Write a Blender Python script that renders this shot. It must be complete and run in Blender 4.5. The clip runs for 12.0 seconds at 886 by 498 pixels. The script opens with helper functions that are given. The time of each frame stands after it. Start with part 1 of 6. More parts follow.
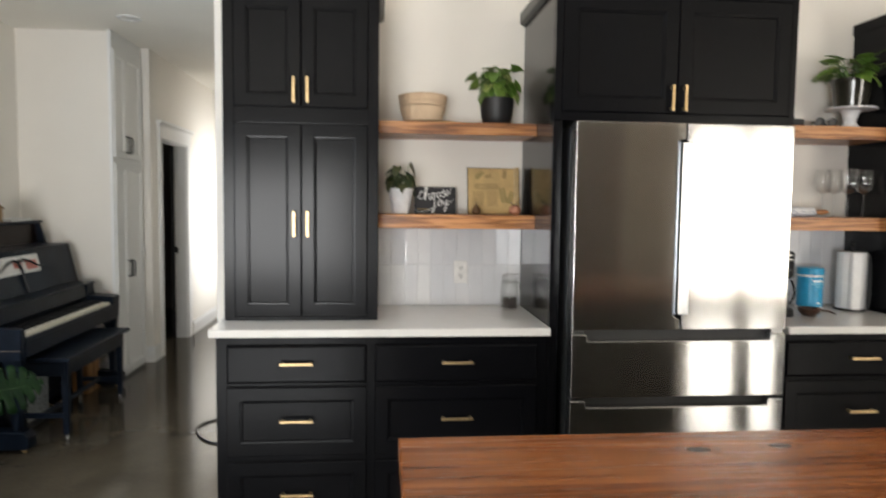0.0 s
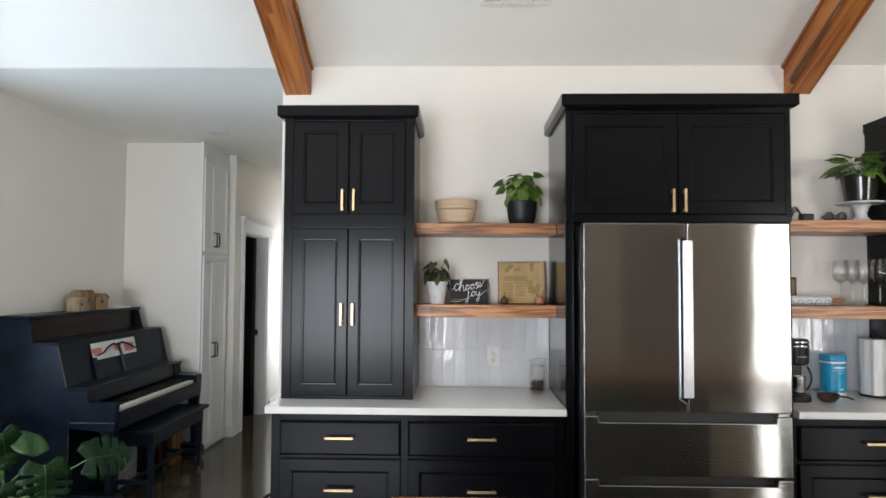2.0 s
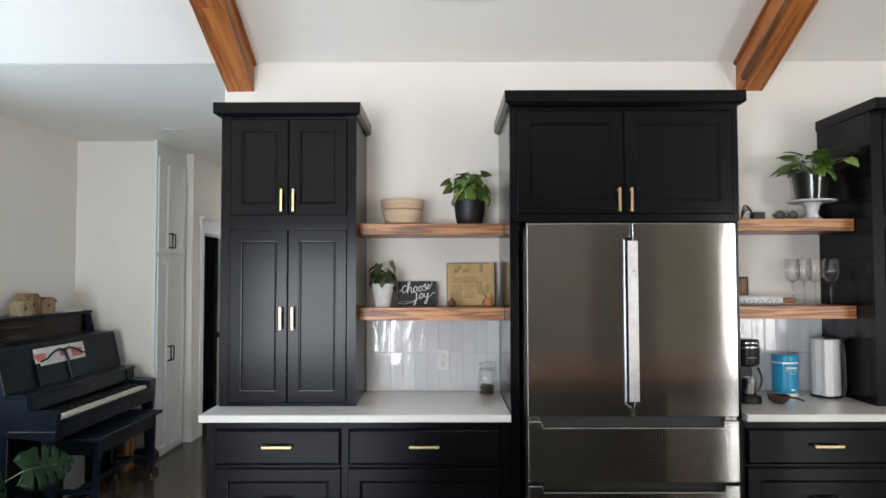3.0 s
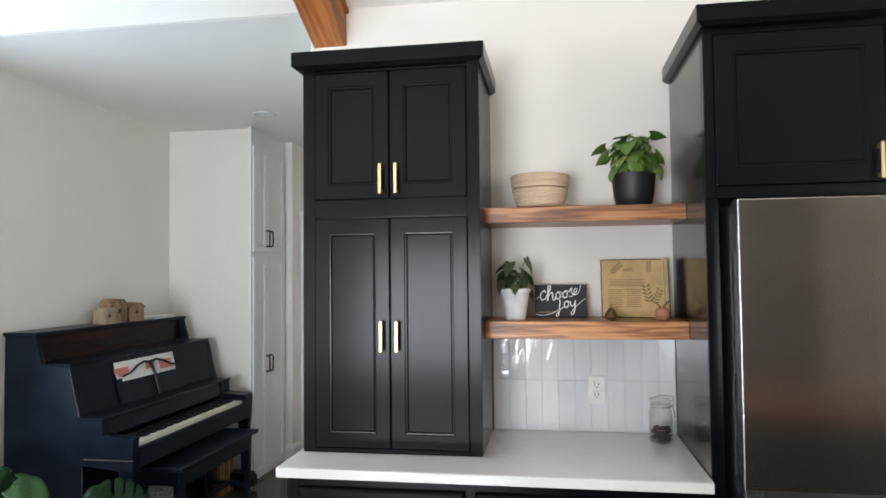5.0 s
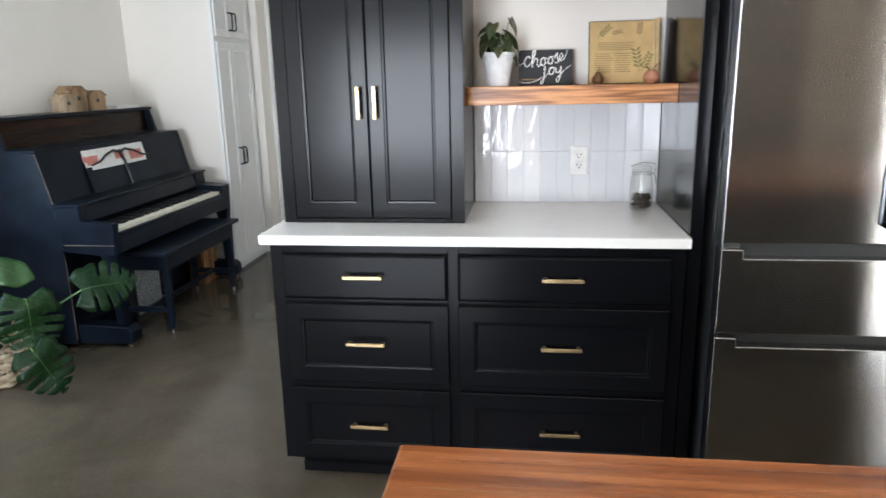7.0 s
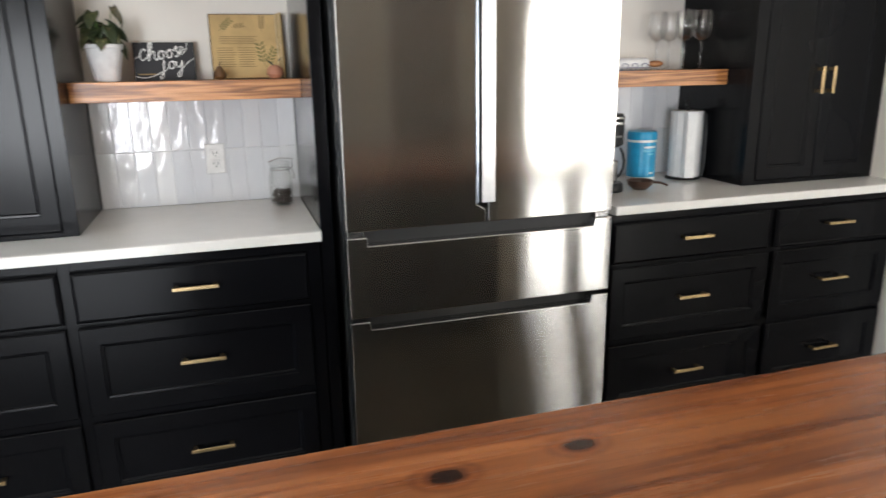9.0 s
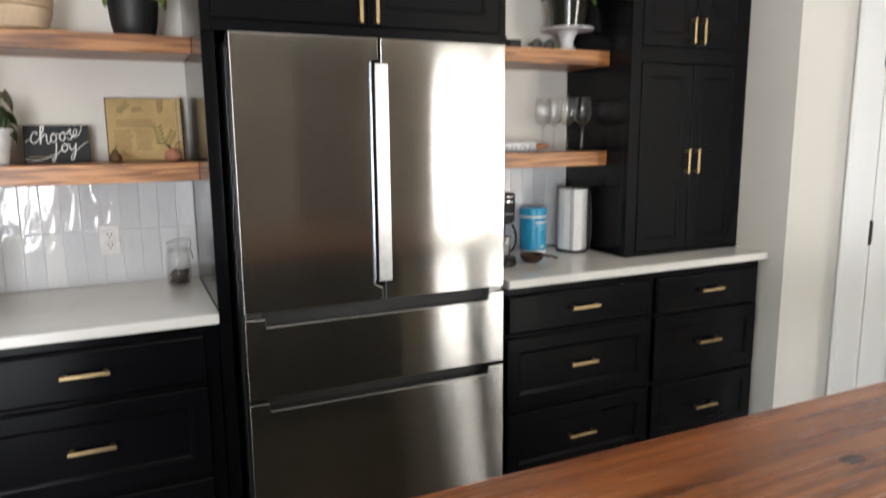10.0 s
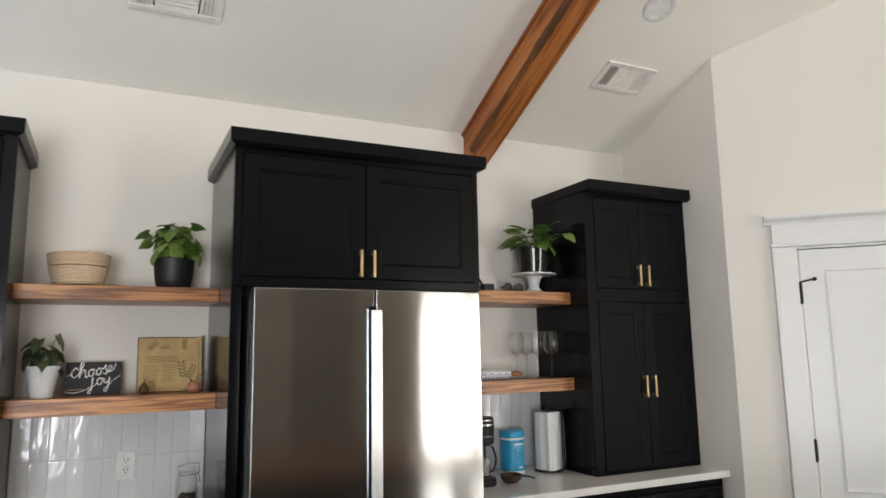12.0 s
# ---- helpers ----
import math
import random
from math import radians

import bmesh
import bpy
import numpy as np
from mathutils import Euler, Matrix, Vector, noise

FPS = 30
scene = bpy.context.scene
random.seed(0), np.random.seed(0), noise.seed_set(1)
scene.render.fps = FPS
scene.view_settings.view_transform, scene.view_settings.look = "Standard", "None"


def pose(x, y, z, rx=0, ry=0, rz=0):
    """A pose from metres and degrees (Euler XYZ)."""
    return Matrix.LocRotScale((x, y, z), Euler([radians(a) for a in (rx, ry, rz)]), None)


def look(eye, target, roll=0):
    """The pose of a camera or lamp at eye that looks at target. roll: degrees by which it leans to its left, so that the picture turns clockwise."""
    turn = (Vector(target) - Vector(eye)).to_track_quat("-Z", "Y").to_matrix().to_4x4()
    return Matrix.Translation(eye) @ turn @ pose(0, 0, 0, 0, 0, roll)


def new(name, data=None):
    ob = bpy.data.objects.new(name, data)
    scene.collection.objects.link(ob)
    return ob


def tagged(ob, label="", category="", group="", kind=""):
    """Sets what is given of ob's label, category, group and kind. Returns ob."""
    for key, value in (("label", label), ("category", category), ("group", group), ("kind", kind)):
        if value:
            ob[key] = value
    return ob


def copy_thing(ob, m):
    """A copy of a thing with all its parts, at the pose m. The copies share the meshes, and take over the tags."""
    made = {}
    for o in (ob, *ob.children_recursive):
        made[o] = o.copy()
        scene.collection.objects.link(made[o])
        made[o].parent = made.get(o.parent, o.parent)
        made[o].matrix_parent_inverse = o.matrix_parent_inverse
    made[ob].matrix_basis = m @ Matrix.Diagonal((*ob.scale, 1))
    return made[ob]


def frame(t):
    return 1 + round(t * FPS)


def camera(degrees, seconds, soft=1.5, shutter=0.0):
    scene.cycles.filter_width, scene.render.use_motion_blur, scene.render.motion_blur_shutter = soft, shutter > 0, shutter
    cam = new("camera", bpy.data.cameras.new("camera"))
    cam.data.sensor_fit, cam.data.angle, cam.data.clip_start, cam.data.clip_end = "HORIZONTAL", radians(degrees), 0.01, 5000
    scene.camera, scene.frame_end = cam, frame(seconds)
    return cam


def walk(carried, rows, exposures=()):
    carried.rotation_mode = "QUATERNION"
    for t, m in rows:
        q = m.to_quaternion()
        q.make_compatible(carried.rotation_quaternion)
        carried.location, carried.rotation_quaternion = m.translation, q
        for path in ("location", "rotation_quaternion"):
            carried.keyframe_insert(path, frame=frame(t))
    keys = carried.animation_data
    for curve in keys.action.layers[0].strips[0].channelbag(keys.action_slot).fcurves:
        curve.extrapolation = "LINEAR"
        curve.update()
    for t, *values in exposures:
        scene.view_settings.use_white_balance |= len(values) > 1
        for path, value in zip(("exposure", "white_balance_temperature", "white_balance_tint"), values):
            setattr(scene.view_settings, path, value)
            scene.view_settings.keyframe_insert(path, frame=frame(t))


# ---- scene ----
cam = camera(65.9, 12.0, 1.5, 0.4)
PATH = [
    (0, (-0.701, -2.729, 1.435), (-0.511, -0.744, 1.295), 0.7),
    (0.2, (-0.685, -2.77, 1.441), (-0.593, -0.774, 1.377), 0.7),
    (0.5, (-0.638, -2.834, 1.456), (-0.649, -0.834, 1.454), 0.7),
    (1, (-0.622, -2.96, 1.459), (-0.697, -0.962, 1.504), 0.7),
    (1.5, (-0.574, -3.087, 1.478), (-0.638, -1.089, 1.56), 0.5),
    (2, (-0.469, -3.129, 1.5), (-0.522, -1.132, 1.59), 0.3),
    (2.5, (-0.324, -3.138, 1.523), (-0.333, -1.14, 1.607), -0.0),
    (2.7, (-0.272, -3.115, 1.522), (-0.274, -1.117, 1.606), -0.1),
    (4.3, (-0.4, -2.394, 1.563), (-0.473, -0.397, 1.634), -0.4),
    (4.5, (-0.395, -2.298, 1.576), (-0.566, -0.307, 1.649), -0.6),
    (5, (-0.45, -2.155, 1.545), (-0.769, -0.182, 1.621), -0.6),
    (5.5, (-0.509, -2.11, 1.473), (-0.85, -0.139, 1.456), -0.5),
    (5.7, (-0.54, -2.101, 1.449), (-0.864, -0.131, 1.346), -0.5),
    (6, (-0.538, -2.098, 1.427), (-0.865, -0.141, 1.176), -0.8),
    (6.5, (-0.519, -2.092, 1.397), (-0.834, -0.162, 0.977), -0.8),
    (6.7, (-0.504, -2.096, 1.401), (-0.806, -0.173, 0.943), -1.0),
    (8.5, (-0.319, -2.069, 1.402), (0.047, -0.172, 0.885), -0.6),
    (9, (-0.24, -2.078, 1.403), (0.332, -0.231, 0.889), -0.9),
    (9.5, (-0.194, -2.11, 1.461), (0.525, -0.32, 0.933), -0.3),
    (10, (-0.218, -2.159, 1.465), (0.607, -0.369, 1.13), -0.5),
    (10.2, (-0.223, -2.202, 1.489), (0.629, -0.405, 1.285), -0.4),
    (10.5, (-0.245, -2.245, 1.503), (0.639, -0.451, 1.463), -0.5),
    (10.7, (-0.262, -2.279, 1.513), (0.635, -0.492, 1.559), -0.5),
    (11, (-0.286, -2.334, 1.507), (0.621, -0.558, 1.652), -0.7),
    (11.5, (-0.349, -2.424, 1.518), (0.581, -0.672, 1.777), -0.8),
    (12, (-0.377, -2.532, 1.516), (0.489, -0.754, 1.815), -1.0),
]
EXPOSURES = [(0, 0.04, 6800, 10), (1.5, -0.08, 6400, 10), (2.5, -0.02, 6200, 10), (4.5, 0.10, 6250, 10), (5.5, 0.32, 6100, 10), (6.5, 0.68, 6050, 10), (8.5, 0.42, 6350, 10), (9.5, 0.16, 6450, 10), (10.5, 0.04, 6500, 10), (12, -0.27, 6500, 10)]
walk(cam, [(t, look(eye, target, roll)) for t, eye, target, roll in PATH], EXPOSURES)

# ---- world, windows' light ----
world = bpy.data.worlds.new("sky")
scene.world = world
world.use_nodes = True
wn = world.node_tree.nodes
sky = wn.new("ShaderNodeTexSky")
sky.sky_type = 'NISHITA'
sky.sun_disc = False
sky.sun_elevation = radians(38)
sky.sun_rotation = radians(160)
wn["Background"].inputs["Strength"].default_value = 0.1
world.node_tree.links.new(sky.outputs["Color"], wn["Background"].inputs["Color"])


def window_light(name, m, w, h, power, colour):
    """Daylight in a window's opening; the side window's is an added fill."""
    d = bpy.data.lights.new(name, 'AREA')
    d.shape, d.size, d.size_y, d.energy, d.color = 'RECTANGLE', w, h, power, colour
    ob = new(name, d)
    ob.matrix_world = m
    return ob


window_light("daylight_patio", pose(4.75, -7.36, 1.35, 56, 0, 180) @ pose(0, 0, 0, 0, 180, 0), 2.60, 2.40, 275, (1.0, 0.925, 0.82))
window_light("skylight_patio", pose(4.45, -6.80, 1.21, 90, 0, 180) @ pose(0, 0, 0, 0, 180, 0), 1.70, 2.13, 52, (0.76, 0.88, 1.0))
window_light("daylight_lounge", pose(-2.10, -6.80, 1.12, 56, 0, 180) @ pose(0, 0, 0, 0, 180, 0), 2.00, 1.80, 290, (0.92, 0.955, 1.0))
# added fill to brighten the piano corner; its window is out of view
window_light("fill_west", pose(-3.60, -0.15, 1.50, 0, -90, 0), 1.5, 1.6, 50, (0.64, 0.81, 1.0))
window_light("daylight_hall", pose(-1.36, 5.45, 1.25, 0, 90, 0), 1.5, 1.1, 40, (0.95, 0.97, 1.0)).data.spread = radians(110)

# ---- materials ----


def mat(name):
    m = bpy.data.materials.new(name)
    m.use_nodes = True
    return m, m.node_tree.nodes, m.node_tree.links, m.node_tree.nodes["Principled BSDF"]


def setp(b, colour=None, rough=None, metal=None, **more):
    if colour is not None:
        b.inputs["Base Color"].default_value = (*colour, 1)
    if rough is not None:
        b.inputs["Roughness"].default_value = rough
    if metal is not None:
        b.inputs["Metallic"].default_value = metal
    for k, v in more.items():
        b.inputs[k.replace("_", " ")].default_value = v


def coords(n, l, scale=(1, 1, 1), rot=(0, 0, 0)):
    tc = n.new("ShaderNodeTexCoord")
    mp = n.new("ShaderNodeMapping")
    mp.inputs["Scale"].default_value = scale
    mp.inputs["Rotation"].default_value = rot
    l.new(tc.outputs["Object"], mp.inputs["Vector"])
    return mp.outputs["Vector"]


def noise_tex(n, l, vec, scale, detail=4, rough=0.55, dist=0.0):
    t = n.new("ShaderNodeTexNoise")
    t.inputs["Scale"].default_value = scale
    t.inputs["Detail"].default_value = detail
    t.inputs["Roughness"].default_value = rough
    t.inputs["Distortion"].default_value = dist
    l.new(vec, t.inputs["Vector"])
    return t.outputs["Fac"]


def ramp(n, l, fac, stops):
    r = n.new("ShaderNodeValToRGB")
    e = r.color_ramp.elements
    while len(e) < len(stops):
        e.new(0.5)
    for i, (p, c) in enumerate(stops):
        e[i].position = p
        e[i].color = (*c, 1) if len(c) == 3 else c
    l.new(fac, r.inputs["Fac"])
    return r.outputs["Color"]


def mixc(n, l, fac, a, b, mode='MIX'):
    m = n.new("ShaderNodeMix")
    m.data_type, m.blend_type = 'RGBA', mode
    for sock, v in ((m.inputs[0], fac), (m.inputs[6], a), (m.inputs[7], b)):
        if isinstance(v, (int, float)):
            sock.default_value = v
        elif isinstance(v, tuple):
            sock.default_value = (*v, 1)
        else:
            l.new(v, sock)
    return m.outputs[2]


def mth(n, l, op, a, b=0.0, c=None):
    m = n.new("ShaderNodeMath")
    m.operation = op
    for i, v in enumerate((a, b, c)):
        if v is None:
            continue
        if isinstance(v, (int, float)):
            m.inputs[i].default_value = v
        else:
            l.new(v, m.inputs[i])
    return m.outputs[0]


def bump(n, l, b, height, strength, distance):
    bp = n.new("ShaderNodeBump")
    bp.inputs["Strength"].default_value = strength
    bp.inputs["Distance"].default_value = distance
    l.new(height, bp.inputs["Height"])
    l.new(bp.outputs["Normal"], b.inputs["Normal"])


def paint(name, colour, rough, var=0.05, grain=220.0, depth=0.0006, blotch=2.0, strength=0.25):
    m, n, l, b = mat(name)
    v = coords(n, l)
    f = noise_tex(n, l, v, blotch, 5)
    lo = tuple(c * (1 - var) for c in colour)
    hi = tuple(min(1, c * (1 + var)) for c in colour)
    l.new(ramp(n, l, f, [(0.3, lo), (0.7, hi)]), b.inputs["Base Color"])
    setp(b, None, rough)
    r = noise_tex(n, l, v, 9.0, 4)
    l.new(mth(n, l, 'MULTIPLY_ADD', r, 0.10, rough - 0.05), b.inputs["Roughness"])
    bump(n, l, b, noise_tex(n, l, v, grain, 3), strength, depth)
    return m


def satin(name, colour, rough, spec):
    """Sprayed satin paint: even, with a faint cloudiness in the sheen."""
    m, n, l, b = mat(name)
    v = coords(n, l)
    f = noise_tex(n, l, v, 2.5, 2)
    l.new(ramp(n, l, f, [(0.3, tuple(c * 0.9 for c in colour)), (0.7, tuple(c * 1.1 for c in colour))]), b.inputs["Base Color"])
    l.new(mth(n, l, 'MULTIPLY_ADD', f, 0.06, rough - 0.03), b.inputs["Roughness"])
    b.inputs["Specular IOR Level"].default_value = spec
    return m


def wood(name, dark, mid, light, axis, ring=9.0, rough=0.4, fibre=55.0, stretch=0.05, knots=(), contrast=1.0, boards=0.0, depth=0.0012, coarse=9.0):
    """Plain-sawn timber: bowed rings drawn out along the axis, fine fibres, pores; knots at given places."""
    m, n, l, b = mat(name)
    k = [1.0, 1.0, 1.0]
    k["XYZ".index(axis)] = stretch
    info = n.new("ShaderNodeObjectInfo")
    tc = n.new("ShaderNodeTexCoord")
    off = n.new("ShaderNodeVectorMath")
    off.operation = 'ADD'
    rnd = mth(n, l, 'MULTIPLY', info.outputs["Random"], 7.0 if not knots else 0.0)
    l.new(tc.outputs["Object"], off.inputs[0])
    l.new(rnd, off.inputs[1])
    mp = n.new("ShaderNodeMapping")
    mp.inputs["Scale"].default_value = k
    l.new(off.outputs[0], mp.inputs["Vector"])
    vec = mp.outputs["Vector"]
    big = noise_tex(n, l, vec, coarse, 3, 0.5, 0.6)
    rings = mth(n, l, 'SINE', mth(n, l, 'MULTIPLY', big, ring * 6.0))
    rings = mth(n, l, 'MULTIPLY_ADD', rings, 0.5, 0.5)
    fine = noise_tex(n, l, vec, fibre, 5, 0.65)
    k2 = list(k)
    k2["XYZ".index(axis)] = stretch * 0.35
    mp2 = n.new("ShaderNodeMapping")
    mp2.inputs["Scale"].default_value = k2
    l.new(off.outputs[0], mp2.inputs["Vector"])
    pores = noise_tex(n, l, mp2.outputs["Vector"], fibre * 3.2, 3, 0.7)
    f = mth(n, l, 'ADD', mth(n, l, 'MULTIPLY', rings, 0.42 * contrast), mth(n, l, 'MULTIPLY', fine, 0.62))
    col = ramp(n, l, f, [(0.18, light), (0.5, mid), (0.86, dark)])
    pm = ramp(n, l, pores, [(0.56, (1, 1, 1)), (0.68, (0.55, 0.5, 0.46))])
    col = mixc(n, l, 0.75, col, pm, 'MULTIPLY')
    tone = noise_tex(n, l, mp.outputs["Vector"], 1.3, 2)
    col = mixc(n, l, 0.5, col, ramp(n, l, tone, [(0.3, (0.72, 0.68, 0.66)), (0.7, (1.12, 1.1, 1.05))]), 'MULTIPLY')
    if boards:
        sep = n.new("ShaderNodeSeparateXYZ")
        l.new(tc.outputs["Object"], sep.inputs[0])
        cell = mth(n, l, 'FLOOR', mth(n, l, 'DIVIDE', sep.outputs["Y"], boards))
        wn_ = n.new("ShaderNodeTexWhiteNoise")
        wn_.noise_dimensions = '1D'
        l.new(cell, wn_.inputs["W"])
        col = mixc(n, l, 0.55, col, ramp(n, l, wn_.outputs["Value"], [(0.0, (0.78, 0.74, 0.72)), (1.0, (1.15, 1.1, 1.05))]), 'MULTIPLY')
    for kx, ky, kr in knots:
        sub = n.new("ShaderNodeVectorMath")
        sub.operation = 'SUBTRACT'
        l.new(tc.outputs["Object"], sub.inputs[0])
        sub.inputs[1].default_value = (kx, ky, 0)
        sc = n.new("ShaderNodeVectorMath")
        sc.operation = 'MULTIPLY'
        sc.inputs[1].default_value = (0.62, 1.0, 0.0)
        l.new(sub.outputs[0], sc.inputs[0])
        ln = n.new("ShaderNodeVectorMath")
        ln.operation = 'LENGTH'
        l.new(sc.outputs[0], ln.inputs[0])
        d = mth(n, l, 'ADD', ln.outputs["Value"], mth(n, l, 'MULTIPLY', mth(n, l, 'SUBTRACT', fine, 0.5), 0.02))
        d = mth(n, l, 'DIVIDE', d, kr)
        mask = ramp(n, l, d, [(0.0, (0.05, 0.035, 0.03)), (0.3, (0.09, 0.06, 0.05)), (0.45, (0.42, 0.34, 0.3)), (0.62, (0.95, 0.88, 0.85)), (0.8, (0.7, 0.62, 0.58)), (1.0, (1, 1, 1))])
        col = mixc(n, l, 1.0, col, mask, 'MULTIPLY')
    l.new(col, b.inputs["Base Color"])
    l.new(mth(n, l, 'MULTIPLY_ADD', fine, 0.22, rough - 0.11), b.inputs["Roughness"])
    bump(n, l, b, mth(n, l, 'ADD', fine, pores), 0.35, depth)
    return m


def plain(name, colour, rough=0.5, metal=0.0, **more):
    m, n, l, b = mat(name)
    setp(b, colour, rough, metal, **more)
    v = coords(n, l)
    f = noise_tex(n, l, v, 30.0, 4)
    lo = tuple(c * 0.88 for c in colour)
    hi = tuple(min(1, c * 1.08) for c in colour)
    l.new(ramp(n, l, f, [(0.3, lo), (0.7, hi)]), b.inputs["Base Color"])
    l.new(mth(n, l, 'MULTIPLY_ADD', f, 0.12, max(0.0, rough - 0.06)), b.inputs["Roughness"])
    return m


def glass_mat(name, tint=(1, 1, 1), edge=0.85, face=0.07):
    m, n, l, b = mat(name)
    n.remove(b)
    clear = n.new("ShaderNodeBsdfTransparent")
    clear.inputs["Color"].default_value = (0.985 * tint[0], 0.988 * tint[1], 0.985 * tint[2], 1)
    shine = n.new("ShaderNodeBsdfGlossy")
    shine.inputs["Roughness"].default_value = 0.03
    lw = n.new("ShaderNodeLayerWeight")
    lw.inputs["Blend"].default_value = 0.35
    mix = n.new("ShaderNodeMixShader")
    l.new(mth(n, l, 'MULTIPLY_ADD', mth(n, l, 'POWER', lw.outputs["Facing"], 1.5), edge, face), mix.inputs[0])
    l.new(clear.outputs[0], mix.inputs[1])
    l.new(shine.outputs[0], mix.inputs[2])
    l.new(mix.outputs[0], n["Material Output"].inputs["Surface"])
    return m


def steel_mat():
    """Steel brushed level: a clear reflection under a haze drawn out up and down, on a slightly wavy sheet."""
    m, n, l, b = mat("brushed_steel")
    n.remove(b)
    tg = n.new("ShaderNodeTangent")
    tg.direction_type, tg.axis = 'RADIAL', 'Z'
    cloud = noise_tex(n, l, coords(n, l, (1.5, 1.5, 3.0)), 2.0, 3)
    line = noise_tex(n, l, coords(n, l, (3.0, 3.0, 700.0)), 1.0, 2)
    f = mth(n, l, 'MULTIPLY_ADD', line, 0.25, mth(n, l, 'MULTIPLY', cloud, 0.75))
    col = ramp(n, l, f, [(0.3, (0.385, 0.373, 0.355)), (0.7, (0.46, 0.447, 0.428))])
    wave = n.new("ShaderNodeBump")
    wave.inputs["Strength"].default_value = 0.35
    wave.inputs["Distance"].default_value = 0.004
    l.new(noise_tex(n, l, coords(n, l, (2.6, 2.6, 1.3)), 1.0, 1), wave.inputs["Height"])
    lobes = []
    for rough, aniso in ((0.11, 0.55), (0.27, 0.8)):
        g = n.new("ShaderNodeBsdfAnisotropic")
        g.distribution = 'BECKMANN'
        g.inputs["Roughness"].default_value = rough
        g.inputs["Anisotropy"].default_value = aniso
        l.new(tg.outputs[0], g.inputs["Tangent"])
        l.new(col, g.inputs["Color"])
        l.new(wave.outputs["Normal"], g.inputs["Normal"])
        lobes.append(g)
    mix = n.new("ShaderNodeMixShader")
    mix.inputs[0].default_value = 0.34
    l.new(lobes[0].outputs[0], mix.inputs[1])
    l.new(lobes[1].outputs[0], mix.inputs[2])
    l.new(mix.outputs[0], n["Material Output"].inputs["Surface"])
    return m


def concrete_mat():
    m, n, l, b = mat("polished_concrete")
    v = coords(n, l)
    a = noise_tex(n, l, v, 0.9, 6, 0.6, 0.8)
    c = noise_tex(n, l, v, 5.5, 6, 0.65, 0.4)
    s = noise_tex(n, l, v, 60.0, 4, 0.7)
    col = ramp(n, l, a, [(0.25, (0.052, 0.040, 0.027)), (0.5, (0.076, 0.060, 0.041)), (0.75, (0.106, 0.085, 0.060))])
    col = mixc(n, l, 0.35, col, ramp(n, l, c, [(0.3, (0.72, 0.71, 0.70)), (0.7, (1.2, 1.2, 1.2))]), 'MULTIPLY')
    col = mixc(n, l, 0.5, col, ramp(n, l, s, [(0.35, (0.82, 0.82, 0.82)), (0.6, (1.05, 1.05, 1.05)), (0.78, (1.5, 1.5, 1.48))]), 'MULTIPLY')
    l.new(col, b.inputs["Base Color"])
    l.new(mth(n, l, 'MULTIPLY_ADD', c, 0.12, 0.055), b.inputs["Roughness"])
    b.inputs["Specular IOR Level"].default_value = 0.22
    bump(n, l, b, s, 0.12, 0.0008)
    return m


def tile_mat():
    m, n, l, b = mat("glazed_tile")
    info = n.new("ShaderNodeObjectInfo")
    tc = n.new("ShaderNodeTexCoord")
    ad = n.new("ShaderNodeVectorMath")
    ad.operation = 'ADD'
    l.new(tc.outputs["Object"], ad.inputs[0])
    l.new(mth(n, l, 'MULTIPLY', info.outputs["Random"], 31.0), ad.inputs[1])
    mp = n.new("ShaderNodeMapping")
    mp.inputs["Scale"].default_value = (1.0, 1.0, 0.42)
    l.new(ad.outputs[0], mp.inputs["Vector"])
    w = noise_tex(n, l, mp.outputs["Vector"], 24.0, 2, 0.5, 0.6)
    col = ramp(n, l, info.outputs["Random"], [(0.0, (0.67, 0.685, 0.71)), (0.5, (0.72, 0.73, 0.75)), (1.0, (0.78, 0.785, 0.79))])
    col = mixc(n, l, 0.5, col, ramp(n, l, noise_tex(n, l, mp.outputs["Vector"], 14.0, 4), [(0.3, (0.9, 0.9, 0.92)), (0.7, (1.05, 1.05, 1.04))]), 'MULTIPLY')
    l.new(col, b.inputs["Base Color"])
    setp(b, None, 0.07)
    bump(n, l, b, w, 0.45, 0.006)
    return m


def leaf_mat(name, dark, light, vein, rough=0.35):
    m, n, l, b = mat(name)
    info = n.new("ShaderNodeObjectInfo")
    v = coords(n, l)
    f = mth(n, l, 'MULTIPLY_ADD', noise_tex(n, l, v, 22.0, 3, 0.5, 0.5), 0.75, mth(n, l, 'MULTIPLY', info.outputs["Random"], 0.28))
    l.new(ramp(n, l, f, [(0.30, dark), (0.56, light), (0.71, vein)]), b.inputs["Base Color"])
    setp(b, None, rough, 0.0, Specular_IOR_Level=0.5, Subsurface_Weight=0.0)
    bump(n, l, b, noise_tex(n, l, v, 70.0, 2), 0.2, 0.001)
    return m


def woven_mat(name, a, c, scale):
    m, n, l, b = mat(name)
    v = coords(n, l)
    wv = n.new("ShaderNodeTexWave")
    wv.wave_type, wv.bands_direction = 'BANDS', 'Z'
    wv.inputs["Scale"].default_value = scale
    wv.inputs["Distortion"].default_value = 0.6
    l.new(v, wv.inputs["Vector"])
    f = noise_tex(n, l, v, 90.0, 4)
    g = mth(n, l, 'MULTIPLY_ADD', wv.outputs["Fac"], 0.5, mth(n, l, 'MULTIPLY', f, 0.5))
    l.new(ramp(n, l, g, [(0.2, a), (0.8, c)]), b.inputs["Base Color"])
    setp(b, None, 0.75)
    bump(n, l, b, g, 0.6, 0.002)
    return m


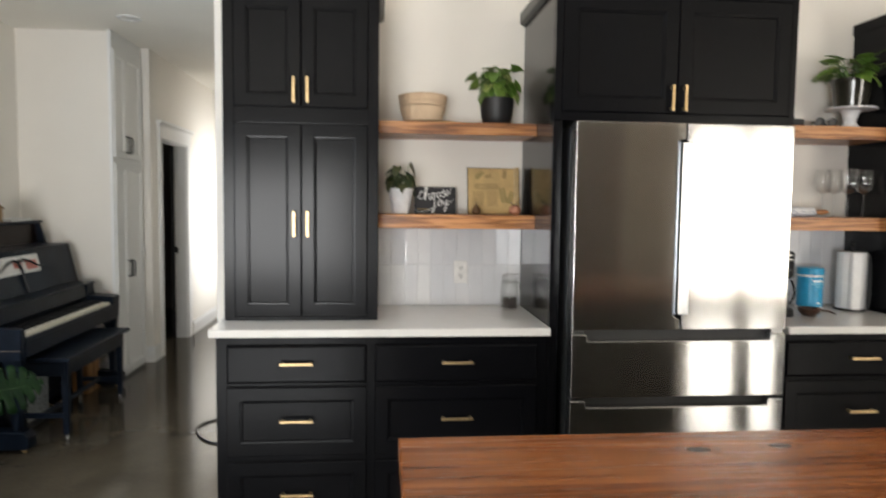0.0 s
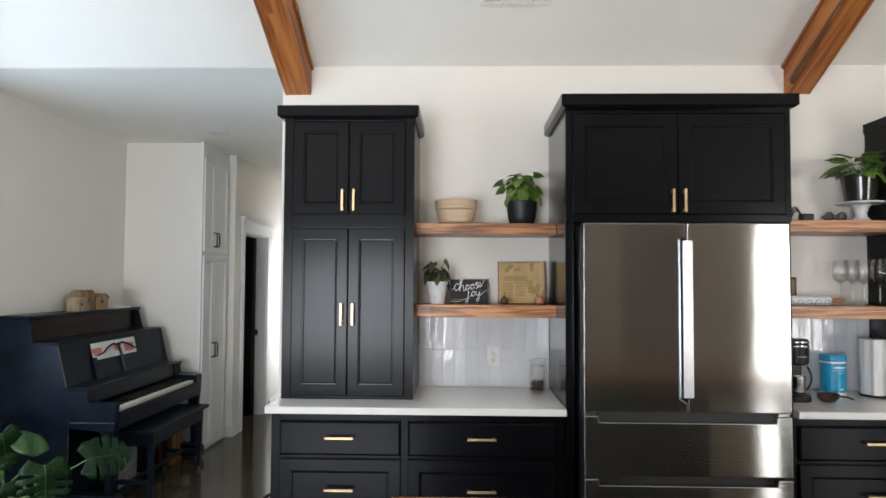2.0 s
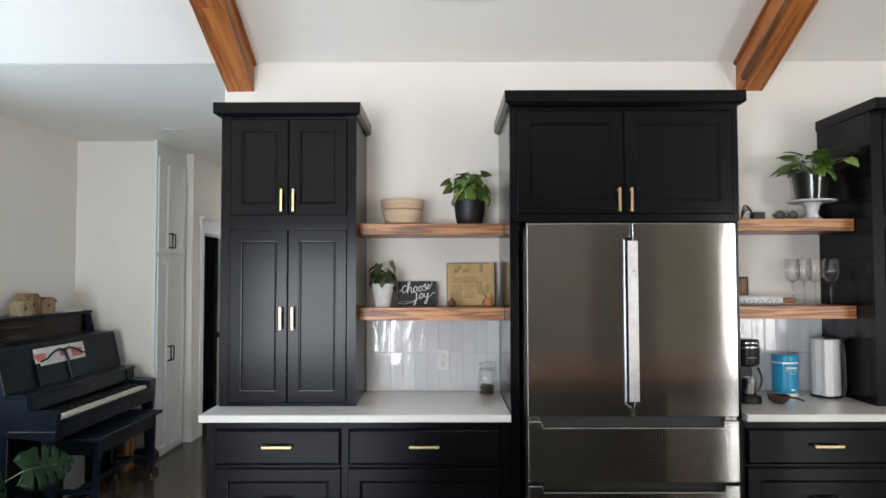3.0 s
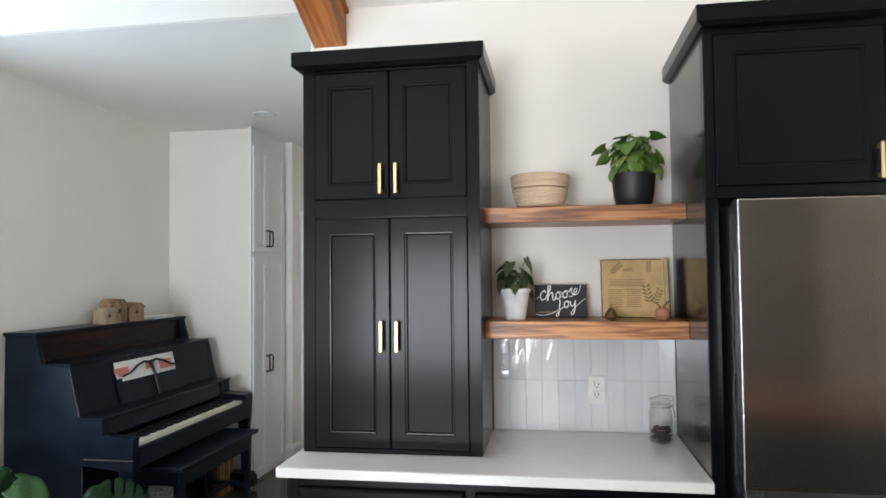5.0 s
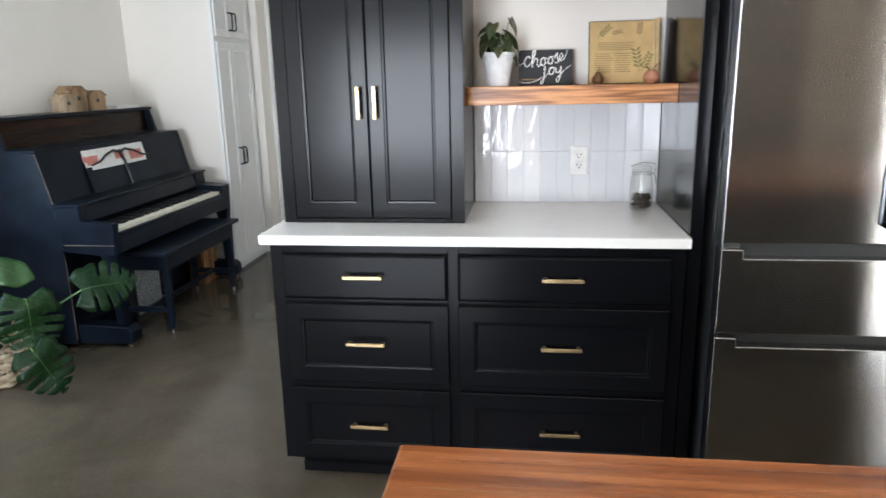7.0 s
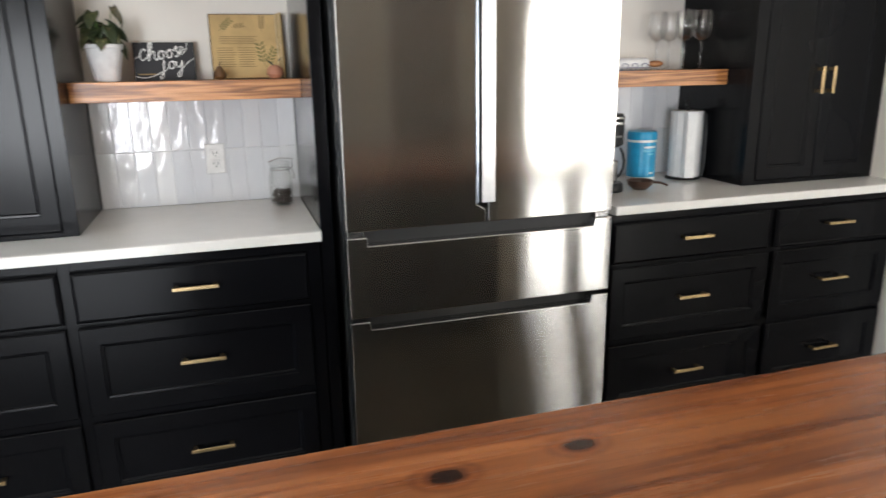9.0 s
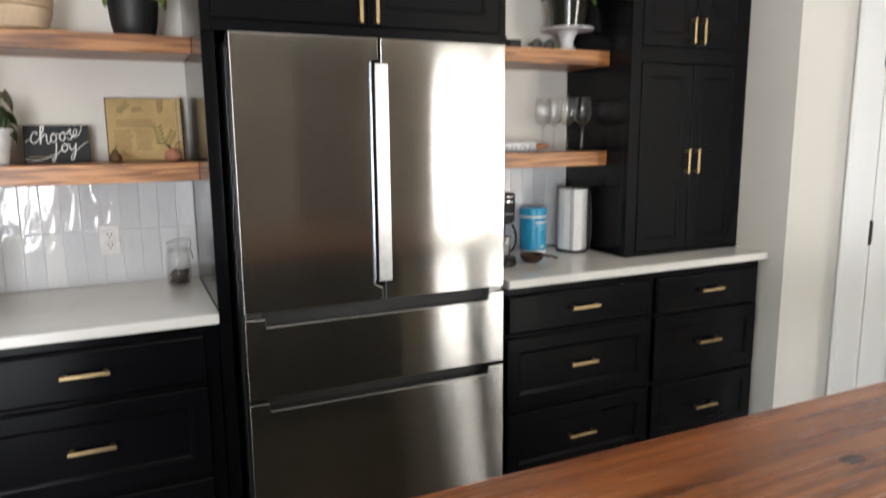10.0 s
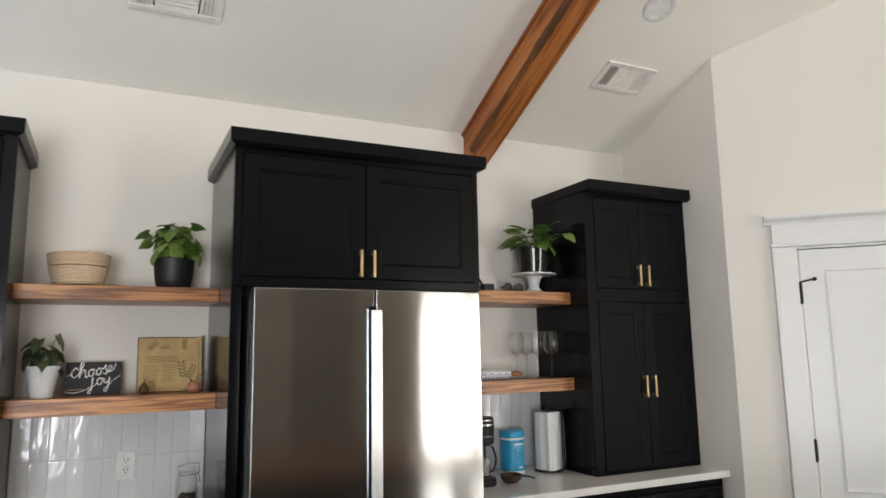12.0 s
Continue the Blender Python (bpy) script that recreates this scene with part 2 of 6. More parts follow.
WALL = paint("wall_paint", (0.81, 0.77, 0.705), 0.62, 0.015, 260.0, 0.0008)
# tones of the unseen south wall, set for its reflection in the fridge
REFLPALE = paint("pale_reflection_tone", (0.60, 0.53, 0.44), 0.7, 0.03, 160.0, 0.001)
REFLMID = paint("mid_reflection_tone", (0.33, 0.29, 0.245), 0.7, 0.04, 160.0, 0.001)
# dark tone; on the side room's walls it stands for missing light
SHADETAUPE = paint("taupe_shade_tone", (0.15, 0.13, 0.112), 0.7, 0.05, 160.0, 0.001)
CEIL = paint("ceiling_paint", (0.93, 0.895, 0.82), 0.75, 0.015, 200.0, 0.001)
TRIM = paint("trim_paint", (0.80, 0.795, 0.775), 0.38, 0.015, 120.0, 0.0003)
CAB = satin("black_cabinet_paint", (0.0052, 0.0053, 0.0064), 0.19, 0.125)
CABGLOSS = satin("black_panel_gloss", (0.0045, 0.0046, 0.0054), 0.13, 0.25)
# near-black that stands for shade: open hall door, inside of the pantry
NEARBLACK = paint("near_black_shade", (0.010, 0.010, 0.010), 0.6, 0.1)
QUARTZ = paint("white_quartz", (0.80, 0.785, 0.755), 0.12, 0.03, 400.0, 0.0001, 14.0)
FLOOR = concrete_mat()
TILE = tile_mat()
GROUT = paint("grout", (0.70, 0.705, 0.71), 0.8, 0.05)
STEEL = steel_mat()
STEELEDGE = plain("polished_steel_edge", (0.55, 0.55, 0.545), 0.24, 1.0)
GRIP = plain("dark_steel_grip", (0.22, 0.23, 0.25), 0.3, 1.0)
ALU = plain("bright_aluminium", (0.50, 0.505, 0.51), 0.30, 1.0)
SEAL = plain("grey_seal", (0.10, 0.10, 0.10), 0.4)
DARKGAP = plain("dark_recess", (0.02, 0.02, 0.021), 0.45)
BRASS = plain("brushed_brass", (0.56, 0.405, 0.215), 0.33, 1.0)
BLACKMETAL = plain("black_iron", (0.012, 0.012, 0.012), 0.42, 0.3)
BLACKPLASTIC = plain("black_plastic", (0.011, 0.011, 0.012), 0.38, 0.0, Specular_IOR_Level=0.25)
OAK = wood("red_oak_shelf", (0.13, 0.042, 0.013), (0.44, 0.18, 0.06), (0.62, 0.31, 0.125), 'X', 5.0, 0.33, 110.0, 0.05, contrast=1.05, coarse=26.0)
OAKEND = wood("oak_end_grain", (0.15, 0.055, 0.022), (0.29, 0.115, 0.042), (0.36, 0.16, 0.06), 'Y', 7.0, 0.5, 60.0, 0.4)
WALNUT = wood("oiled_walnut", (0.095, 0.026, 0.009), (0.30, 0.097, 0.030), (0.45, 0.17, 0.058), 'X', 4.2, 0.26, 60.0, 0.050, coarse=10.0,
              knots=((-0.45, 0.305, 0.033), (-0.641, 0.291, 0.034), (0.24, 0.19, 0.034), (-0.32, -0.06, 0.04)), contrast=0.85, boards=0.155)
BEAM = wood("stained_beam", (0.17, 0.042, 0.010), (0.45, 0.145, 0.030), (0.62, 0.245, 0.060), 'Y', 3.5, 0.5, 60.0, 0.06, contrast=1.0, depth=0.003, coarse=13.0)
WANE = wood("dark_bark_streak", (0.07, 0.024, 0.008), (0.20, 0.075, 0.020), (0.40, 0.16, 0.04), 'Y', 3.0, 0.7, 50.0, 0.12, depth=0.004, coarse=18.0)
VENTPAINT = plain("cream_enamel", (0.84, 0.80, 0.73), 0.45)
WHITEPLASTIC = plain("white_plastic", (0.80, 0.79, 0.77), 0.35)
LAMPGLASS = plain("frosted_lamp", (0.85, 0.84, 0.80), 0.4)

# ---- building helpers ----
WORLD_OF = {}


def bm_new():
    return bmesh.new()


def bx(bm, x0, x1, y0, y1, z0, z1, bev=0.0, seg=1):
    """A box, its edges rounded by bev."""
    vs = [bm.verts.new((x, y, z)) for x in (x0, x1) for y in (y0, y1) for z in (z0, z1)]
    fs = [bm.faces.new([vs[i] for i in q]) for q in ((0, 1, 3, 2), (4, 6, 7, 5), (0, 4, 5, 1), (2, 3, 7, 6), (0, 2, 6, 4), (1, 5, 7, 3))]
    if bev > 0:
        es = list({e for f in fs for e in f.edges})
        bmesh.ops.bevel(bm, geom=es, offset=bev, segments=seg, affect='EDGES', profile=0.5)
    return bm


def prism(bm, pts, axis, a0, a1, bev=0.0):
    """An outline (in the two other axes, in order) drawn out along an axis."""
    def at(p, a):
        return {'X': (a, p[0], p[1]), 'Y': (p[0], a, p[1]), 'Z': (p[0], p[1], a)}[axis]
    lo = [bm.verts.new(at(p, a0)) for p in pts]
    hi = [bm.verts.new(at(p, a1)) for p in pts]
    fs = [bm.faces.new(lo), bm.faces.new(list(reversed(hi)))]
    for i in range(len(pts)):
        j = (i + 1) % len(pts)
        fs.append(bm.faces.new([lo[j], lo[i], hi[i], hi[j]]))
    if bev > 0:
        es = list({e for f in fs for e in f.edges})
        bmesh.ops.bevel(bm, geom=es, offset=bev, segments=1, affect='EDGES', profile=0.5)
    bmesh.ops.recalc_face_normals(bm, faces=bm.faces[:])
    return bm


def lathe(bm, prof, seg=28, at=(0, 0, 0), wob=0.0):
    """A turned form: (radius, height) pairs from bottom to top."""
    rows = []
    for k, (r, z) in enumerate(prof):
        if r < 1e-5:
            rows.append([bm.verts.new((at[0], at[1], at[2] + z))])
        else:
            rows.append([bm.verts.new((at[0] + r * (1 + wob * math.sin(3 * a + k)) * math.cos(a), at[1] + r * (1 + wob * math.cos(2 * a + k)) * math.sin(a), at[2] + z))
                         for a in (2 * math.pi * i / seg for i in range(seg))])
    for a, b in zip(rows, rows[1:]):
        for i in range(seg):
            j = (i + 1) % seg
            if len(a) == 1 and len(b) == 1:
                break
            if len(a) == 1:
                bm.faces.new([a[0], b[j], b[i]])
            elif len(b) == 1:
                bm.faces.new([a[i], a[j], b[0]])
            else:
                bm.faces.new([a[i], a[j], b[j], b[i]])
    bmesh.ops.recalc_face_normals(bm, faces=bm.faces[:])
    return bm


def tube(bm, pts, r, seg=8, taper=1.0):
    """A round bar along a line of points."""
    pts = [Vector(p) for p in pts]
    rows, side = [], None
    for i, p in enumerate(pts):
        d = (pts[min(i + 1, len(pts) - 1)] - pts[max(i - 1, 0)]).normalized()
        if side is None:
            side = d.cross(Vector((0, 0, 1)) if abs(d.z) < 0.9 else Vector((1, 0, 0))).normalized()
        side = (side - d * side.dot(d)).normalized()
        up = d.cross(side)
        rr = r * (1 + (taper - 1) * i / (len(pts) - 1))
        rows.append([bm.verts.new(p + rr * (math.cos(a) * side + math.sin(a) * up)) for a in (2 * math.pi * k / seg for k in range(seg))])
    for a, b in zip(rows, rows[1:]):
        for k in range(seg):
            j = (k + 1) % seg
            bm.faces.new([a[k], a[j], b[j], b[k]])
    bm.faces.new(rows[0])
    bm.faces.new(list(reversed(rows[-1])))
    bmesh.ops.recalc_face_normals(bm, faces=bm.faces[:])
    return bm


def bez(p0, p1, p2, n=8):
    p0, p1, p2 = Vector(p0), Vector(p1), Vector(p2)
    return [p0 * (1 - t) ** 2 + p1 * 2 * t * (1 - t) + p2 * t * t for t in (i / n for i in range(n + 1))]


def thing(name, at, label, category, group="", rz=0.0, kind=""):
    """An Empty at a thing's base, which its parts hang under."""
    ob = new(name)
    ob.empty_display_size = 0.1
    m = pose(*at, 0, 0, rz)
    ob.matrix_world = m
    WORLD_OF[ob.name] = m
    return tagged(ob, label, category, group, kind)


def part(name, bm, material, parent=None, label="", smooth=False, local=False):
    """One mesh, given in the world's axes (local: in its thing's), under a thing or a part."""
    if parent is not None and not local:
        bmesh.ops.transform(bm, matrix=WORLD_OF[parent.name].inverted(), verts=bm.verts[:])
    me = bpy.data.meshes.new(name)
    if smooth:
        for f in bm.faces:
            f.smooth = True
    bm.to_mesh(me)
    bm.free()
    me.materials.append(material)
    if smooth:
        me.set_sharp_from_angle(angle=radians(42))
    ob = new(name, me)
    if parent is not None:
        ob.parent = parent
        WORLD_OF[ob.name] = WORLD_OF[parent.name]
    else:
        WORLD_OF[ob.name] = Matrix.Identity(4)
    if label:
        ob["label"] = label
    return ob


def single(name, bm, material, label, category, kind="", group="", smooth=False):
    """A thing of one mesh, its origin at its base."""
    vs = [v.co for v in bm.verts]
    c = Vector(((min(v.x for v in vs) + max(v.x for v in vs)) / 2, (min(v.y for v in vs) + max(v.y for v in vs)) / 2, min(v.z for v in vs)))
    bmesh.ops.translate(bm, vec=-c, verts=bm.verts[:])
    ob = part(name, bm, material, None, "", smooth)
    ob.location = c
    WORLD_OF[ob.name] = Matrix.Translation(c)
    return tagged(ob, label, category, group, kind)


def rings(bm, loops):
    """Nested rectangles (x0, x1, z0, z1, y) joined in order, the last one filled: a panelled front that faces -y."""
    prev = None
    for i, (x0, x1, z0, z1, y) in enumerate(loops):
        cur = [bm.verts.new(c) for c in ((x0, y, z0), (x1, y, z0), (x1, y, z1), (x0, y, z1))]
        if prev is None:
            bm.faces.new(list(reversed(cur)))
        else:
            for k in range(4):
                j = (k + 1) % 4
                bm.faces.new([prev[k], prev[j], cur[j], cur[k]])
        prev = cur
    bm.faces.new(prev)
    bmesh.ops.recalc_face_normals(bm, faces=bm.faces[:])
    return bm


def shaker(x0, x1, z0, z1, y, th=0.02, fw=0.052, deep=0.009):
    """A framed front with a sunk panel and a small bead."""
    def sh(k, yy):
        return (x0 + k, x1 - k, z0 + k, z1 - k, yy)
    return rings(bm_new(), [sh(0, y + th), sh(0, y + 0.0025), sh(0.0025, y), sh(fw, y), sh(fw + 0.002, y + 0.003), sh(fw + 0.008, y + 0.0035), sh(fw + 0.012, y + deep)])


def slab(x0, x1, z0, z1, y, th=0.02):
    """A flat front with a stepped, rounded edge."""
    def sh(k, yy):
        return (x0 + k, x1 - k, z0 + k, z1 - k, yy)
    return rings(bm_new(), [sh(0, y + th), sh(0, y + 0.007), sh(0.004, y + 0.003), sh(0.010, y)])


def pull(cx, cz, y, length, upright, parent):
    """A flat brass bar pull on two square posts."""
    bm = bm_new()
    h, w, t, reach = length / 2, 0.0058, 0.0035, 0.030
    if upright:
        bx(bm, cx - w, cx + w, y - reach, y - reach + 2 * t, cz - h, cz + h, 0.0012)
        for s in (-1, 1):
            bx(bm, cx - w * 0.8, cx + w * 0.8, y - reach + 2 * t, y, cz + s * (h - 0.011) - 0.006, cz + s * (h - 0.011) + 0.006)
    else:
        bx(bm, cx - h, cx + h, y - reach, y - reach + 2 * t, cz - w, cz + w, 0.0012)
        for s in (-1, 1):
            bx(bm, cx + s * (h - 0.011) - 0.006, cx + s * (h - 0.011) + 0.006, y - reach + 2 * t, y, cz - w * 0.8, cz + w * 0.8)
    return part("handle", bm, BRASS, parent, "brushed brass bar handle")


def structure(name, bm, material, label, category, smooth=False):
    return tagged(part(name, bm, material, None, label, smooth), label, category, "", "structure")


# ---- the large structure ----
H0, SLOPE, YW = 2.695, 0.46, 0.65      # height of the wall's head, rise of the ceiling, face of the kitchen wall
RIDGE = -3.0
TOPZ = H0 + SLOPE * (YW - RIDGE)

structure("floor", bx(bm_new(), -6.2, 5.7, -7.0, 9.0, -0.12, 0.0), FLOOR, "polished brown-grey concrete floor, mottled and glossy", "floor")

bm = bm_new()
bx(bm, -1.475, 2.41, YW, 0.77, 0.0, H0)
structure("wall_north", bm, WALL, "warm white painted kitchen wall behind the cabinets", "wall")
# return wall beside the cabinets, then the pantry's diagonal wall with its doorway
bm = prism(bm_new(), [(-0.08, 0.0), (0.77, 0.0), (0.77, H0), (YW, H0), (-0.08, H0 + SLOPE * 0.73)], 'X', 2.41, 2.53)
structure("wall_east_return", bm, WALL, "warm white painted wall beside the cabinets", "wall")
PANTRY = pose(2.41, -0.08, 0, 0, 0, -45)   # local x runs along the wall, -y faces the room
D0, D1, DH = 0.325, 1.045, 1.985


def slope_at(s):
    return H0 + SLOPE * (YW + 0.08 + s * math.sin(radians(45)))


bm = bm_new()
LEN = 1.60
prism(bm, [(0, 0), (D0 - 0.012, 0), (D0 - 0.012, slope_at(D0)), (0, slope_at(0))], 'Y', 0.0, 0.12)
prism(bm, [(D1 + 0.012, 0), (LEN, 0), (LEN, slope_at(LEN)), (D1 + 0.012, slope_at(D1))], 'Y', 0.0, 0.12)
prism(bm, [(D0 - 0.012, DH + 0.012), (D1 + 0.012, DH + 0.012), (D1 + 0.012, slope_at(D1)), (D0 - 0.012, slope_at(D0))], 'Y', 0.0, 0.12)
bmesh.ops.transform(bm, matrix=PANTRY, verts=bm.verts[:])
structure("wall_pantry", bm, WALL, "warm white diagonal wall around the pantry door", "wall")
ex, ey = 2.41 + LEN * 0.7071, -0.08 - LEN * 0.7071
bm = prism(bm_new(), [(ey, 0.0), (ey + 0.12, 0.0), (ey + 0.12, slope_at(LEN)), (ey, slope_at(LEN))], 'X', ex + 0.05, 5.5)
structure("wall_east_short", bm, WALL, "warm white painted wall", "wall")
bm = prism(bm_new(), [(-6.6, 0), (ey + 0.12, 0), (ey + 0.12, slope_at(LEN)), (RIDGE, TOPZ), (-6.6, 2.75)], 'X', 5.5, 5.62)
structure("wall_east", bm, WALL, "warm white painted wall", "wall")
# left wall, low ceiling side
bm = prism(bm_new(), [(-6.6, 2.35), (YW, 2.35), (YW, H0), (RIDGE, TOPZ), (-6.6, 2.75)], 'X', -3.55, -3.43)
bx(bm, -3.55, -3.43, -6.6, -0.95, 0, 2.35)
bx(bm, -3.55, -3.43, -0.95, 0.65, 0, 0.65)
bx(bm, -3.55, -3.43, 0.65, 2.89, 0, 2.35)
bx(bm, -3.55, -3.43, YW, 2.89, 2.35, H0)
structure("wall_west", bm, WALL, "white painted wall beside the piano", "wall")
structure("wall_piano_end", bx(bm_new(), -3.43, -2.735, 2.80, 2.89, 0, H0), WALL, "white painted wall at the end of the piano", "wall")
# hall
HX = -2.645
bm = bm_new()
bx(bm, -2.82, HX, 3.385, 3.66, 0, H0)
bx(bm, -2.76, HX, 4.46, 8.9, 0, H0)
bx(bm, -2.76, HX, 3.66, 4.46, 1.97, H0)
structure("wall_hall", bm, WALL, "white painted hall wall with a doorway", "wall")
structure("wall_hall_end", bx(bm_new(), HX, -1.475, 8.78, 8.9, 0, H0), WALL, "white painted wall closing the hall", "wall")
bm = bm_new()
bx(bm, -1.475, -1.36, 0.77, 4.7, 0, H0)
bx(bm, -1.475, -1.36, 6.2, 8.9, 0, H0)
bx(bm, -1.475, -1.36, 4.7, 6.2, 0, 0.7)
bx(bm, -1.475, -1.36, 4.7, 6.2, 1.8, H0)
structure("wall_hall_east", bm, WALL, "white painted hall wall with a window", "wall")
# dark room off the hall: its walls are coloured dark to look unlit
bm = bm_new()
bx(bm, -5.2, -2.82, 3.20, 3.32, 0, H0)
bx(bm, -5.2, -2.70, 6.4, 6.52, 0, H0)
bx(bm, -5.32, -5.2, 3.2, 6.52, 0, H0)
structure("wall_side_room", bm, SHADETAUPE, "walls of the side room, coloured dark so that it looks unlit", "wall")
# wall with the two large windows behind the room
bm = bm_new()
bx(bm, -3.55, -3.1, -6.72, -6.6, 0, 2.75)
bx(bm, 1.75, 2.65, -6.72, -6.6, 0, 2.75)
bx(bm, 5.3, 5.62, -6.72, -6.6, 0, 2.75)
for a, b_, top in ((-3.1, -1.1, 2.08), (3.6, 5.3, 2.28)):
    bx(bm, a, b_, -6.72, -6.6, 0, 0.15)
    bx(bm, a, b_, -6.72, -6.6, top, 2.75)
# unseen wall: pale and dark sections put the fridge's reflected bands into colour
structure("wall_south_pier", bx(bm_new(), -1.1, 0.2495, -6.72, -6.6, 0, 2.75), REFLPALE, "plain wall beside a tall window, coloured pale for its reflection in the fridge", "wall")
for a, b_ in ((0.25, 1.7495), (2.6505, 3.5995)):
    structure("wall_south_panel", bx(bm_new(), a, b_, -6.72, -6.6, 0, 2.75), REFLMID, "plain wall beside a tall window, coloured mid-taupe for its reflection in the fridge", "wall")
structure("wall_south", bm, SHADETAUPE, "wall with two tall windows, coloured dark taupe for its reflection in the fridge", "wall")
for i, (a, b_, top) in enumerate(((-3.1, -1.1, 2.08), (3.6, 5.3, 2.28))):
    w = tagged(thing("window_%d" % (i + 1), ((a + b_) / 2, -6.66, 0.15), "tall white-framed window with daylight behind it", "window"), kind="structure")
    bm = bm_new()
    for x, w_ in ((a, 0.06), ((a + b_) / 2 - 0.045, 0.09), (b_ - 0.06, 0.06)):
        bx(bm, x, x + w_, -6.69, -6.63, 0.15, top)
    bx(bm, a, b_, -6.688, -6.632, 0.15, 0.23)
    bx(bm, a, b_, -6.688, -6.632, top - 0.08, top)
    part("window_frame", bm, TRIM, w)
# unseen window, added as the opening for the west fill lamp
w = tagged(thing("window_3", (-3.49, -0.15, 0.65), "unseen white-framed window in the side wall, added round a fill lamp", "window"), kind="structure")
bm = bm_new()
for y in (-0.95, -0.18, 0.59):
    bx(bm, -3.52, -3.46, y, y + 0.06, 0.65, 2.35)
bx(bm, -3.518, -3.462, -0.95, 0.65, 0.65, 0.72)
bx(bm, -3.518, -3.462, -0.95, 0.65, 2.28, 2.35)
part("window_frame", bm, TRIM, w)
# ceilings
bm = bm_new()
prism(bm, [(YW, H0), (RIDGE, TOPZ), (-6.72, 2.70), (-6.72, 2.82), (RIDGE, TOPZ + 0.12), (YW + 0.02, H0 + 0.12)], 'X', -3.55, 5.62)
structure("ceiling", bm, CEIL, "white painted sloping ceiling", "ceiling")
structure("ceiling_low", bx(bm_new(), -5.32, -1.36, YW + 0.02, 9.0, H0, H0 + 0.1), CEIL, "white painted flat ceiling over piano and hall", "ceiling")

# baseboards
BASE = [(0, 0), (0.016, 0), (0.016, 0.105), (0.010, 0.118), (0.008, 0.132), (0, 0.135)]
bm = prism(bm_new(), [(-3.43 + a, b_) for a, b_ in BASE], 'Y', -6.5, 2.80)
structure("baseboard_west", bm, TRIM, "white moulded baseboard", "baseboard")
bm = prism(bm_new(), [(2.80 - a, b_) for a, b_ in BASE], 'X', -3.41, -2.7355)
structure("baseboard_piano_end", bm, TRIM, "white moulded baseboard", "baseboard")
bm = prism(bm_new(), [(3.385 - a, b_) for a, b_ in BASE], 'X', -2.705, HX + 0.016)
prism(bm, [(HX + a, b_) for a, b_ in BASE], 'Y', 3.385, 3.54)
prism(bm, [(HX + a, b_) for a, b_ in BASE], 'Y', 4.64, 8.78)
structure("baseboard_hall", bm, TRIM, "white moulded baseboard", "baseboard")
bm = prism(bm_new(), [(-a, b_) for a, b_ in BASE], 'X', 0.0, D0 - 0.11)
bmesh.ops.transform(bm, matrix=PANTRY, verts=bm.verts[:])
structure("baseboard_pantry", bm, TRIM, "white moulded baseboard", "baseboard")

# beams up the slope


